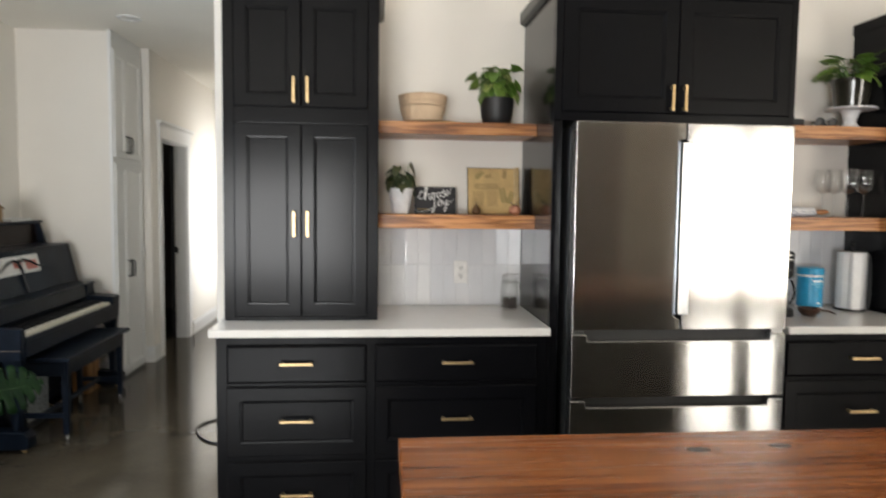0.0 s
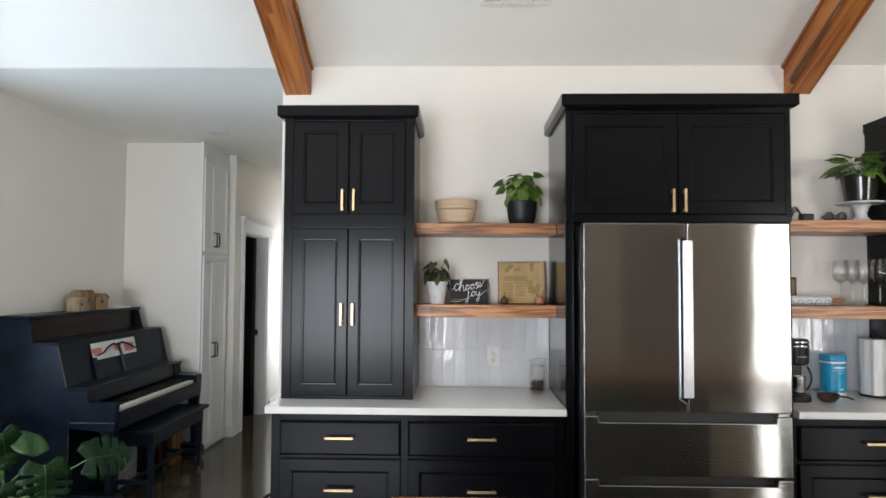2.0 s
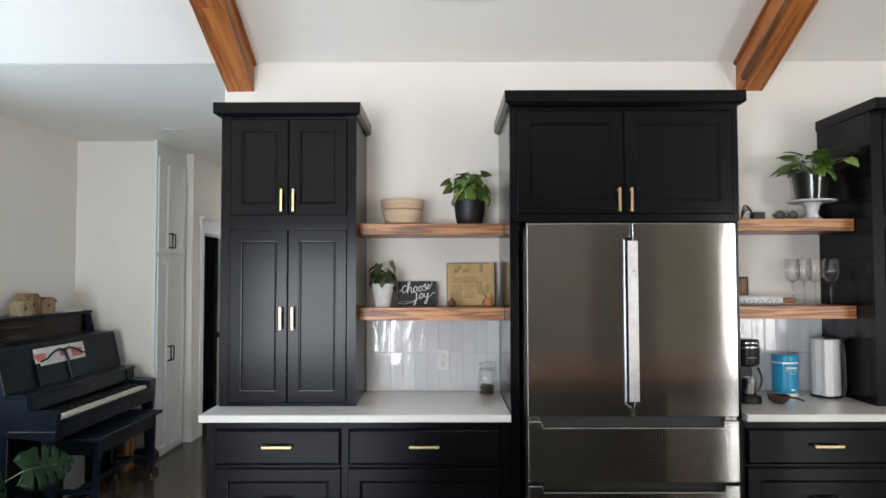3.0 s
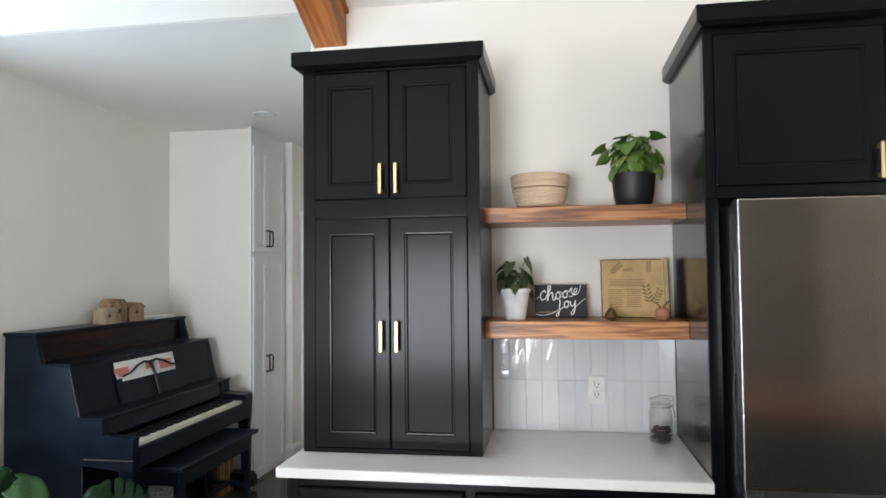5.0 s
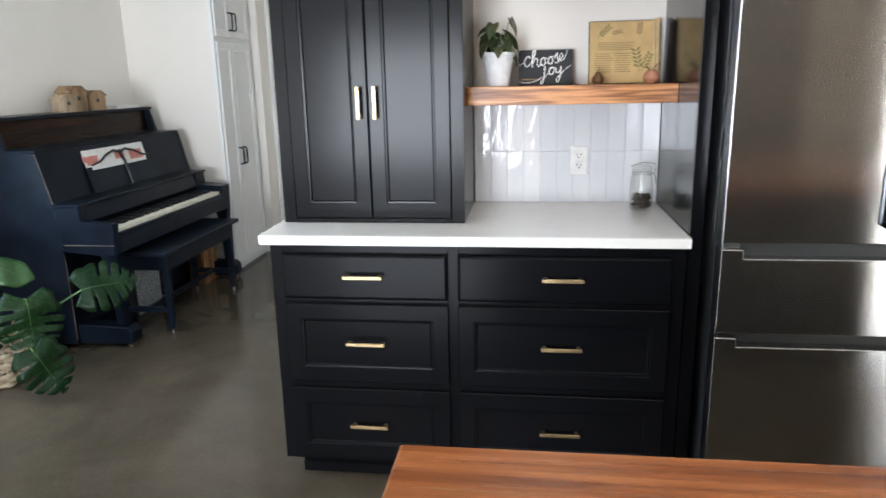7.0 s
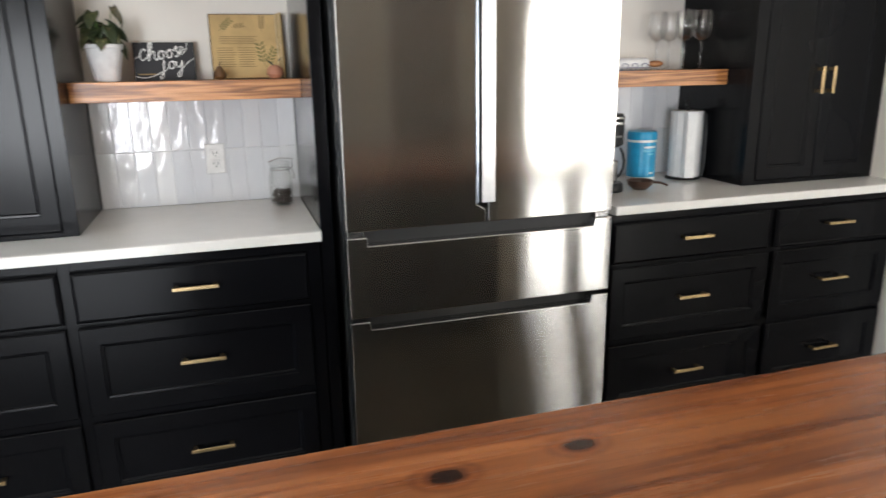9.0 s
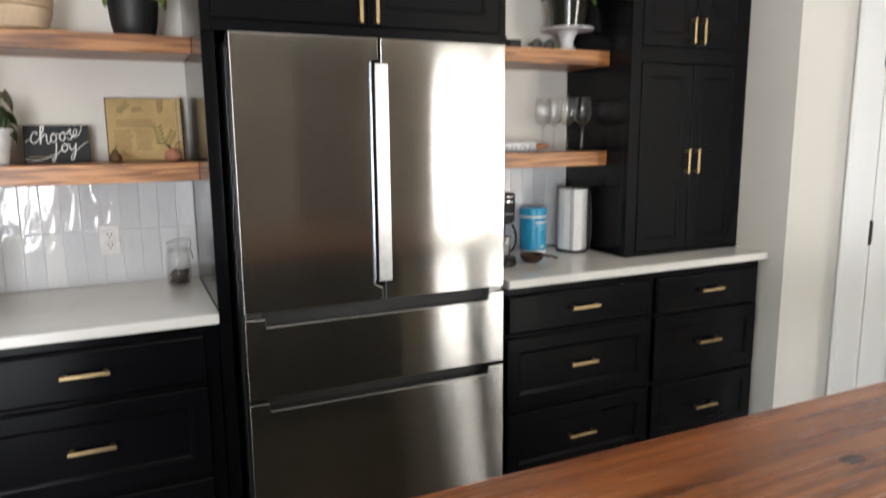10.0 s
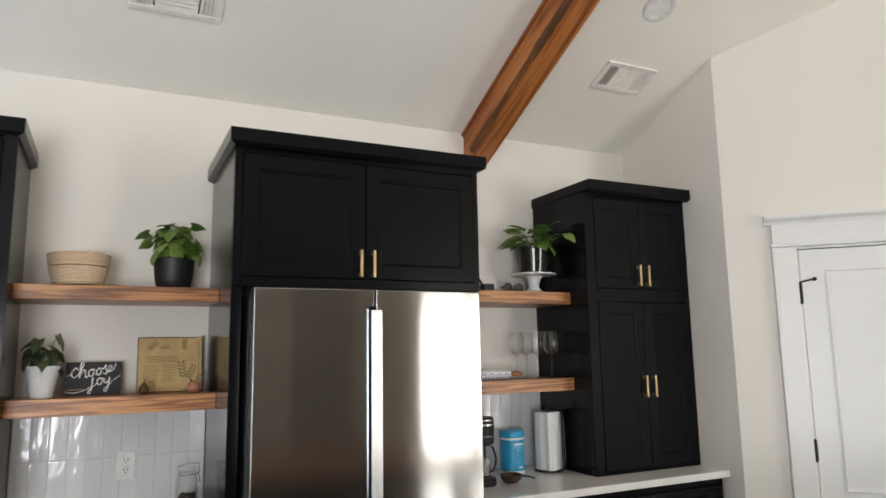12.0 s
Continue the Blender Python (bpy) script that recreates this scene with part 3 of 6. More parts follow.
def beam(x0, x1, label, joint, wane):
    """A boxed beam up the slope: underside boards, side boards, a lip along the ceiling, a dark waney streak."""
    ang = math.atan(SLOPE)
    d, run, w = 0.146, (YW - RIDGE - 0.06) / math.cos(ang), x1 - x0
    tn = math.tan(ang)
    t = new("ceiling_beam")
    m = Matrix.Translation(((x0 + x1) / 2, YW, H0)) @ pose(0, 0, 0, -math.degrees(ang))
    t.matrix_world = m
    WORLD_OF[t.name] = m
    tagged(t, label, "beam", "", "structure")

    def board(name, prof, y0_, a1, material, lab=""):
        # prof: x and z corners, drawn along the slope; the foot is cut plumb to the wall
        bm_ = bm_new()
        n_ = 26
        rows_ = []
        for i in range(n_ + 1):
            u = i / n_
            row = []
            for px, pz in prof:
                y = (-pz * tn if y0_ is None else y0_) * (1 - u) + a1 * u
                k = noise.noise(Vector((px * 9 + x0, y * 4, pz * 9)))
                row.append(bm_.verts.new((px + 0.0025 * k, y, pz + 0.0025 * k)))
            rows_.append(row)
        c = len(prof)
        for r0, r1 in zip(rows_, rows_[1:]):
            for i in range(c):
                j = (i + 1) % c
                bm_.faces.new([r0[i], r0[j], r1[j], r1[i]])
        bm_.faces.new(rows_[0])
        bm_.faces.new(list(reversed(rows_[-1])))
        bmesh.ops.recalc_face_normals(bm_, faces=bm_.faces[:])
        return part(name, bm_, material, t, lab, local=True)

    hw, th = w / 2, 0.02
    under = [(-hw + th, -d), (hw - th, -d), (hw - th, -d + th), (-hw + th, -d + th)]
    cuts = [None] + [-j for j in joint]
    for a_, b_ in zip(cuts, [(-j + 0.003) for j in joint] + [-run]):
        board("under_board", under, a_, b_, BEAM)
    for s_ in (-1, 1):
        side = [(s_ * hw, -0.004), (s_ * hw, -d + 0.006), (s_ * (hw - 0.005), -d - 0.001), (s_ * (hw - th + 0.0005), -d - 0.001), (s_ * (hw - th + 0.0005), -0.004)]
        board("side_board", side, None, -run, BEAM)
        lip = [(s_ * (hw + 0.0005), -0.003), (s_ * (hw + 0.013), -0.003), (s_ * (hw + 0.013), -0.013), (s_ * (hw + 0.009), -0.018), (s_ * (hw + 0.0005), -0.018)]
        board("lip_moulding", lip, None, -run, BEAM, "reddish lip along the ceiling")
    if wane:
        bm_ = bm_new()
        n_ = 90
        top, low = [], []
        for i in range(n_ + 1):
            y = -0.02 - (run - 0.1) * i / n_
            k = noise.noise(Vector((3.1, y * 3.5, 0.4))) + 0.6 * noise.noise(Vector((1.1, y * 13.0, 2.0)))
            h = max(0.0015, 0.012 + 0.020 * k)
            top.append([bm_.verts.new((wane * (hw + 0.0035), y, -d + 0.012 + h)), bm_.verts.new((wane * (hw - 0.001), y, -d + 0.012 + h))])
            low.append([bm_.verts.new((wane * (hw + 0.0022), y, -d - 0.0015)), bm_.verts.new((wane * (hw - 0.012 - 0.6 * h), y, -d - 0.0042))])
        for i in range(n_):
            bm_.faces.new([top[i][1], top[i + 1][1], top[i + 1][0], top[i][0]])
            bm_.faces.new([top[i][0], top[i + 1][0], low[i + 1][0], low[i][0]])
            bm_.faces.new([low[i][0], low[i + 1][0], low[i + 1][1], low[i][1]])
        bmesh.ops.recalc_face_normals(bm_, faces=bm_.faces[:])
        part("waney_edge", bm_, WANE, t, "dark knotty waney streak", True, local=True)
    return t


beam(-1.462, -1.315, "stained golden-brown timber beam with a butt joint, along the sloping ceiling", (0.53,), 0)
beam(1.308, 1.455, "stained red-brown timber beam with a dark waney edge", (), -1)

# ---- cabinets ----
CT = 0.917
ROWS_Z = ((0.692, 0.848), (0.393, 0.675), (0.100, 0.367))
PULL_Z = (0.776, 0.542, 0.237)


def base_cabinet(x0, x1, cols, label):
    """Face-framed base with two columns of three drawers."""
    t = thing("base_cabinet", ((x0 + x1) / 2, 0.35, 0), label, "cabinet", "kitchen cabinets")
    bm = bm_new()
    bx(bm, x0, x1, 0.069, YW - 0.004, 0.082, 0.884, 0.002)
    part("body", bm, CAB, t)
    part("toe_kick", bx(bm_new(), x0 + 0.05, x1 - 0.004, 0.115, 0.40, 0.0, 0.081), CAB, t)
    part("base_moulding", prism(bm_new(), [(0.098, 0.0), (0.1149, 0.0), (0.1149, 0.045), (0.107, 0.045), (0.098, 0.036)], 'X', x0 + 0.045, x1 - 0.004), CAB, t)
    bm = bm_new()
    edges_x = [x0, cols[0][0], cols[0][1], cols[1][0], cols[1][1], x1]
    for a, b_ in ((0, 1), (2, 3), (4, 5)):
        if edges_x[b_] - edges_x[a] > 0.003:
            bx(bm, edges_x[a], edges_x[b_], 0.05, 0.069, 0.082, 0.884, 0.001)
    for c0, c1 in cols:
        for z0, z1 in ((0.082, 0.100), (0.367, 0.393), (0.675, 0.692), (0.848, 0.884)):
            bx(bm, c0, c1, 0.0505, 0.069, z0, z1)
    part("face_frame", bm, CAB, t)
    for c0, c1 in cols:
        for i, (z0, z1) in enumerate(ROWS_Z):
            g = 0.004
            d = part("drawer", (slab if i == 0 else shaker)(c0 + g - 0.006, c1 - g + 0.006, z0 + g - 0.004, z1 - g + 0.004, 0.030), CAB, t)
            pull((c0 + c1) / 2, PULL_Z[i], 0.030, 0.132, False, d)
    return t


base_cabinet(-1.345, 0.010, ((-1.300, -0.745), (-0.708, -0.036)), "black painted base cabinet with six drawers and brass pulls")
base_cabinet(1.048, 2.406, ((1.062, 1.757), (1.790, 2.385)), "black painted base cabinet with six drawers beside the fridge")


def worktop(x0, x1, label):
    t = thing("worktop", ((x0 + x1) / 2, 0.32, 0.885), label, "worktop")
    part("slab", bx(bm_new(), x0, x1, 0.012, YW - 0.002, 0.885, CT), QUARTZ, t)
    part("front_edge", bx(bm_new(), x0, x1, 0.0, 0.0119, 0.885, CT, 0.003, 2), QUARTZ, t, "rounded front edge")
    return t


worktop(-1.364, 0.011, "white quartz worktop over the black drawers")
worktop(1.047, 2.408, "white quartz worktop beside the fridge")


def crown(bm, x0, x1, yf, z1, left, right):
    """A plain canted crown board round the cabinet's head."""
    z0 = z1 - 0.062
    ins = 0.018
    lo = [(x0 - (left - ins if left else 0), YW - 0.002), (x0 - (left - ins if left else 0), yf - 0.055 + 0.0), (x1 + (right - ins if right else 0), yf - 0.055), (x1 + (right - ins if right else 0), YW - 0.002)]
    hi = [(x0 - left, YW - 0.002), (x0 - left, yf - 0.072), (x1 + right, yf - 0.072), (x1 + right, YW - 0.002)]
    a = [bm.verts.new((*p, z0)) for p in lo]
    a2 = [bm.verts.new((*p, z0 + 0.012)) for p in hi]
    b_ = [bm.verts.new((*p, z1)) for p in hi]
    for r0, r1 in ((a, a2), (a2, b_)):
        for i in range(4):
            j = (i + 1) % 4
            bm.faces.new([r0[i], r0[j], r1[j], r1[i]])
    bm.faces.new(list(reversed(a)))
    bm.faces.new(b_)
    bmesh.ops.recalc_face_normals(bm, faces=bm.faces[:])
    return bm


def hutch(x0, x1, yf, ztop, dx, side, label):
    """Tall double cupboard on the worktop: two short doors over two long ones."""
    t = thing("hutch_cabinet", ((x0 + x1) / 2, 0.45, CT), label, "cabinet", "kitchen cabinets")
    part("body", bx(bm_new(), x0, x1, yf + 0.040, YW - 0.003, CT, ztop - 0.04, 0.0015), CAB, t)
    a, b_, c = dx
    bm = bm_new()
    bx(bm, x0, a - 0.002, yf + 0.005, yf + 0.04, CT + 0.001, ztop - 0.045, 0.001)
    bx(bm, c + 0.002, x1, yf + 0.005, yf + 0.04, CT + 0.001, ztop - 0.045, 0.001)
    for z0, z1 in ((CT + 0.001, 0.932), (1.757, 1.816), (2.283, ztop - 0.045)):
        bx(bm, a - 0.002, c + 0.002, yf + 0.0055, yf + 0.04, z0, z1)
    bx(bm, a - 0.002, c + 0.002, yf + 0.032, yf + 0.039, 0.932, 2.283)
    part("face_frame", bm, CAB, t)
    part("crown", crown(bm_new(), x0, x1, yf + 0.02, ztop, 0.024 if side != 'R' else 0.006, 0.024 if side != 'R' else 0.0), CAB, t)
    for z0, z1, cz in ((1.820, 2.279, 1.888), (0.936, 1.749, 1.331)):
        for p, q, hx in ((a, b_ - 0.002, b_ - 0.028), (b_ + 0.002, c, b_ + 0.028)):
            d = part("door", shaker(p, q, z0, z1, yf, fw=0.05), CAB, t)
            pull(hx, cz, yf, 0.108, True, d)
    return t


hutch(-1.345, -0.700, 0.205, 2.348, (-1.299, -1.0235, -0.746), 'L', "tall black hutch cabinet with four shaker doors on the worktop")
hutch(1.738, 2.408, 0.180, 2.360, (1.795, 2.083, 2.372), 'R', "tall black hutch cabinet with four shaker doors beside the white wall")

# cabinet round the fridge
t = thing("fridge_cabinet", (0.53, 0.35, 0), "black painted cabinet surround with two doors over the fridge", "cabinet", "kitchen cabinets")
FX0, FX1, FY = 0.014, 1.046, 0.050
part("side_panel", bx(bm_new(), FX0, FX0 + 0.020, FY + 0.02, YW - 0.003, 0.0, 2.30, 0.001), CABGLOSS, t)
part("side_panel", bx(bm_new(), FX1 - 0.020, FX1, FY + 0.02, YW - 0.003, 0.0, 2.30, 0.001), CABGLOSS, t)
part("body", bx(bm_new(), FX0 + 0.021, FX1 - 0.021, FY + 0.041, YW - 0.003, 1.775, 2.29), CAB, t)
bm = bm_new()
bx(bm, FX0, FX0 + 0.030, FY - 0.015, FY + 0.0195, 1.772, 2.305, 0.0012)
bx(bm, FX0, FX0 + 0.040, FY, FY + 0.0195, 0.0, 1.7715, 0.0012)
bx(bm, FX1 - 0.026, FX1, FY - 0.015, FY + 0.0195, 1.772, 2.305, 0.0012)
bx(bm, FX1 - 0.034, FX1, FY, FY + 0.0195, 0.0, 1.7715, 0.0012)
bx(bm, FX0 + 0.030, FX1 - 0.026, FY - 0.0145, FY + 0.0195, 1.772, 1.805)
bx(bm, FX0 + 0.030, FX1 - 0.026, FY - 0.0145, FY + 0.0195, 2.278, 2.305)
bx(bm, FX0 + 0.040, FX1 - 0.034, FY + 0.021, FY + 0.040, 1.80, 2.285)
part("face_frame", bm, CAB, t)
bm = crown(bm_new(), FX0, FX1, FY + 0.006, 2.356, 0.025, 0.020)
part("crown", bm, CAB, t)
for p, q, hx in ((0.046, 0.528, 0.502), (0.532, 1.018, 0.556)):
    d = part("door", shaker(p, q, 1.808, 2.275, 0.030, fw=0.055), CAB, t)
    pull(hx, 1.868, 0.030, 0.108, True, d)

# ---- fridge ----
t = thing("refrigerator", (0.525, 0.25, 0), "brushed stainless steel french-door refrigerator with two freezer drawers", "refrigerator")
GX0, GX1, GY = 0.074, 0.976, -0.085
part("cabinet_shell", bx(bm_new(), GX0 + 0.004, GX1 - 0.004, -0.008, 0.60, 0.02, 1.745, 0.004), DARKGAP, t, "dark grey steel body")


def fridge_front(name, outline, label=""):
    """A steel front: an outline in x and z, with a bright rim."""
    bm = bm_new()
    prism(bm, outline, 'Y', GY, GY + 0.062)
    es = [e for e in bm.edges if abs(e.verts[0].co.y - GY) < 1e-4 and abs(e.verts[1].co.y - GY) < 1e-4]
    bmesh.ops.bevel(bm, geom=es, offset=0.003, segments=2, affect='EDGES', profile=0.5)
    bm.faces.ensure_lookup_table()
    me_ob = part(name, bm, STEEL, t, label)
    me_ob.data.materials.append(STEELEDGE)
    for f in me_ob.data.polygons:
        if f.normal.y > -0.985:
            f.material_index = 1
    return me_ob


XM = 0.5255
HZ0, HZ1 = 0.985, 1.685
dl = fridge_front("door", [(GX0, 0.925), (XM - 0.004, 0.925), (XM - 0.004, HZ0 - 0.02), (XM - 0.036, HZ0), (XM - 0.036, HZ1), (XM - 0.004, HZ1 + 0.006), (XM - 0.004, 1.755), (GX0, 1.755)], "stainless steel door with grip recess")
dr = fridge_front("door", [(XM + 0.004, 0.925), (GX1, 0.925), (GX1, 1.755), (XM + 0.004, 1.755)])
bm = bm_new()
prism(bm, [(XM - 0.0355, GY + 0.05), (XM - 0.0355, GY - 0.004), (XM - 0.030, GY - 0.006), (XM - 0.028, GY + 0.03), (XM - 0.004, GY + 0.04), (XM - 0.004, GY + 0.05)], 'Z', HZ0 + 0.002, HZ1 - 0.002)
part("grip_recess", bm, GRIP, dl, "polished steel grip edge")
bm = bm_new()
prism(bm, [(XM - 0.0215, GY + 0.012), (XM - 0.019, GY - 0.0080), (XM + 0.026, GY - 0.0068), (XM + 0.0275, GY - 0.0005), (XM - 0.0, GY - 0.0005)], 'Z', HZ0 + 0.004, HZ1 - 0.006, 0.001)
part("handle", bm, ALU, dr, "bright aluminium grip strip")
for z0, z1, zn in ((0.648, 0.906, 0.879), (0.060, 0.634, 0.607)):
    fridge_front("freezer_drawer", [(GX0, z0), (GX1, z0), (GX1, z1), (GX1 - 0.062, z1), (GX1 - 0.066, zn), (GX0 + 0.066, zn), (GX0 + 0.062, z1), (GX0, z1)])
for z in (0.879, 0.607):
    part("pull_recess", bx(bm_new(), GX0 + 0.02, GX1 - 0.02, GY + 0.045, GY + 0.076, z - 0.02, z + 0.045), DARKGAP, t, "dark pull recess")
part("toe_grille", bx(bm_new(), GX0 + 0.02, GX1 - 0.02, -0.02, 0.0, 0.005, 0.058), DARKGAP, t)
for x in (GX0 + 0.03, GX1 - 0.03):
    part("hinge", bx(bm_new(), x - 0.025, x + 0.025, GY + 0.01, GY + 0.05, 0.9065, 0.9245, 0.002), STEELEDGE, t, "steel door hinge")
bm = bm_new()
rs = random.Random(21)
tube(bm, [(GX0 - 0.004 + rs.uniform(-0.003, 0.003), GY + 0.070 + rs.uniform(-0.003, 0.003), 0.95 + 0.016 * k) for k in range(49)], 0.0013, 5)
part("door_seal", bm, SEAL, t, "crinkled pale door seal", True)
# gasket strip behind the left door
part("gasket", bx(bm_new(), GX0 - 0.0005, GX0 + 0.006, GY + 0.064, GY + 0.076, 0.93, 1.75), BLACKPLASTIC, t)

# ---- shelves ----


def shelf(x0, x1, yf, z0, z1, label):
    t = thing("floating_shelf", ((x0 + x1) / 2, YW, z0), label, "shelf", "oak shelves")
    part("board", bx(bm_new(), x0, x1, yf + 0.012, YW - 0.003, z0, z1, 0.002), OAK, t)
    part("front_edge", bx(bm_new(), x0, x1, yf, yf + 0.0118, z0 - 0.001, z1 + 0.0005, 0.0015), OAK, t)
    return t


shelf(-0.6995, 0.0135, 0.345, 1.734, 1.788, "thick oiled oak floating shelf with bold grain")
shelf(-0.6995, 0.0135, 0.345, 1.311, 1.373, "thick oiled oak floating shelf above the white tiles")
shelf(1.048, 1.7355, 0.325, 1.748, 1.808, "thick oak floating shelf between fridge and hutch")
shelf(1.048, 1.7355, 0.325, 1.318, 1.378, "thick oak floating shelf over the tiled splashback")

# ---- island ----
t = thing("kitchen_island", (0.62, -1.66, 0), "kitchen island with an oiled walnut slab top, open at one end", "island")
bm = bx(bm_new(), -0.654, 1.95, -2.05, -1.257, 0.870, 0.915, 0.004, 2)
bmesh.ops.subdivide_edges(bm, edges=[e for e in bm.edges if e.calc_length() > 1.5], cuts=1)
part("countertop", bm, WALNUT, t, "oiled walnut top with dark knots")
part("body", bx(bm_new(), -0.56, 1.08, -1.90, -1.36, 0.09, 0.8695, 0.003), CAB, t)
part("toe_kick", bx(bm_new(), -0.50, 1.03, -1.84, -1.42, 0.0, 0.0895), CAB, t)
part("apron", bx(bm_new(), 1.081, 1.764, -1.42, -1.395, 0.795, 0.8695, 0.002), CAB, t)
part("apron", bx(bm_new(), 1.081, 1.764, -1.915, -1.89, 0.795, 0.8695, 0.002), CAB, t)
for ly in (-1.95, -1.445):
    part("leg", bx(bm_new(), 1.765, 1.855, ly, ly + 0.09, 0.0, 0.8695, 0.004), CAB, t)

# ---- fittings of the shell ----


def vent(x0, x1, y0, y1, label):
    """A three-way ceiling register, laid on the slope."""
    cx, cy = (x0 + x1) / 2, (y0 + y1) / 2
    w, h = x1 - x0, (y1 - y0) / math.cos(math.atan(SLOPE))
    t = new("ceiling_vent")
    m = Matrix.Translation((cx, cy, H0 + SLOPE * (YW - cy))) @ pose(0, 0, 0, -math.degrees(math.atan(SLOPE)))
    t.matrix_world = m
    WORLD_OF[t.name] = m
    tagged(t, label, "air vent", "ceiling vents")
    bm = bm_new()
    e = 0.030
    for a, b_, c, d in ((-w / 2, w / 2, -h / 2, -h / 2 + e), (-w / 2, w / 2, h / 2 - e, h / 2), (-w / 2, -w / 2 + e, -h / 2 + e, h / 2 - e), (w / 2 - e, w / 2, -h / 2 + e, h / 2 - e)):
        bx(bm, a, b_, c, d, -0.010, 0.0, 0.003)
    part("frame", bm, VENTPAINT, t, local=True)
    # no hole is cut: a dark plate stands for the duct's shade
    part("backing", bx(bm_new(), -w / 2 + e, w / 2 - e, -h / 2 + e, h / 2 - e, -0.0015, 0.0), DARKGAP, t, "dark plate that gives the duct's shade by colour", local=True)
    iw, ih = w / 2 - e, h / 2 - e
    for k in range(7):
        y = -ih + (k + 0.5) * 2 * ih / 7
        bm = bm_new()
        prism(bm, [(y - 0.008, -0.003), (y + 0.004, -0.010), (y + 0.006, -0.009), (y - 0.006, -0.0025)], 'X', -iw * 0.52, iw * 0.52)
        part("slat", bm, VENTPAINT, t, local=True)
    for s in (-1, 1):
        for k in range(4):
            x = s * (iw * 0.6 + (k + 0.5) * iw * 0.4 / 4)
            bm = bm_new()
            prism(bm, [(x - s * 0.007, -0.002), (x + s * 0.005, -0.010), (x + s * 0.007, -0.009), (x - s * 0.005, -0.0015)], 'Y', -ih, ih)
            part("slat", bm, VENTPAINT, t, local=True)
        part("divider", bx(bm_new(), s * iw * 0.54 - 0.003, s * iw * 0.54 + 0.003, -ih, ih, -0.010, -0.001), VENTPAINT, t, local=True)
    return t


vent(1.838, 2.160, 0.050, 0.222, "white metal ceiling register with louvres")
vent(-0.375, -0.028, 0.075, 0.252, "white metal ceiling register with louvres")


def downlight(m, label):
    t = new("recessed_light")
    t.matrix_world = m
    WORLD_OF[t.name] = m
    tagged(t, label, "ceiling light", "recessed lights")
    part("trim_ring", lathe(bm_new(), [(0.050, -0.001), (0.056, -0.007), (0.075, -0.009), (0.082, -0.006), (0.083, 0.0)], 36), WHITEPLASTIC, t, local=True, smooth=True)
    part("lens", lathe(bm_new(), [(0.0, -0.003), (0.03, -0.003), (0.052, -0.002), (0.0525, 0.0)], 36), LAMPGLASS, t, "frosted lens, unlit", local=True, smooth=True)


downlight(pose(-2.453, 2.375, H0), "white recessed ceiling light, unlit, over the piano")
downlight(pose(1.892, -0.265, H0 + SLOPE * (YW + 0.265), -math.degrees(math.atan(SLOPE))), "white recessed light in the sloping ceiling, unlit")

# pantry door, its casing and hinges (local: x along the wall, -y to the room)


def pantry(name, bm, material, parent, label="", smooth=False):
    return part(name, bm, material, parent, label, smooth, local=True)


t = thing("door_pantry", (2.41, -0.08, 0), "closed white panelled pantry door with black hinges", "door", rz=-45, kind="structure")
slabm = rings(bm_new(), [(D0, D1, 0.012, DH - 0.003, 0.040), (D0, D1, 0.012, DH - 0.003, 0.004), (D0 + 0.002, D1 - 0.002, 0.014, DH - 0.005, 0.002)])
leaf = pantry("leaf", slabm, TRIM, t)
for z0, z1 in ((0.855, DH - 0.115), (0.22, 0.77)):
    a, b_ = D0 + 0.118, D1 - 0.118
    # sunk panel: a raised frame is left round it
    bm = rings(bm_new(), [(a - 0.012, b_ + 0.012, z0 - 0.012, z1 + 0.012, 0.0018), (a - 0.012, b_ + 0.012, z0 - 0.012, z1 + 0.012, -0.003), (a - 0.003, b_ + 0.003, z0 - 0.003, z1 + 0.003, -0.005), (a, b_, z0, z1, -0.001), (a + 0.016, b_ - 0.016, z0 + 0.016, z1 - 0.016, 0.0012)])
    pantry("panel", bm, TRIM, leaf)
for z in (0.26, 1.03, 1.77):
    bm = bm_new()
    tube(bm, [(D0 - 0.004, -0.006, z - 0.045), (D0 - 0.004, -0.006, z + 0.045)], 0.0062, 10)
    bx(bm, D0 - 0.007, D0 + 0.005, -0.001, 0.0015, z - 0.044, z + 0.044)
    for s in (-1, 1):
        lathe(bm, [(0.0, -0.006), (0.006, -0.004), (0.006, 0.004), (0.0, 0.008)], 10, (D0 - 0.004, -0.006, z + s * 0.048))
    pantry("hinge", bm, BLACKMETAL, leaf, "black iron hinge")
bm = bm_new()
tube(bm, [(D0 - 0.004, -0.008, 1.822), (D0 + 0.02, -0.03, 1.828), (D0 + 0.05, -0.052, 1.832)], 0.0045, 8)
lathe(bm, [(0.0, -0.010), (0.009, -0.007), (0.009, 0.007), (0.0, 0.010)], 12, (D0 + 0.052, -0.054, 1.832))
pantry("door_stop", bm, BLACKMETAL, leaf, "black hinge-pin door stop")
bm = bm_new()
lathe(bm, [(0.0, -0.02), (0.026, -0.014), (0.028, 0.0), (0.020, 0.012), (0.0, 0.016)], 20)
bmesh.ops.transform(bm, matrix=pose(D1 - 0.06, -0.05, 0.95, 90), verts=bm.verts[:])
pantry("knob", bm, BLACKMETAL, leaf, "black round knob", True)
t2 = thing("door_casing", (2.41, -0.08, 0), "white craftsman door casing with a cornice head", "door trim", rz=-45, kind="structure")
CW = 0.100
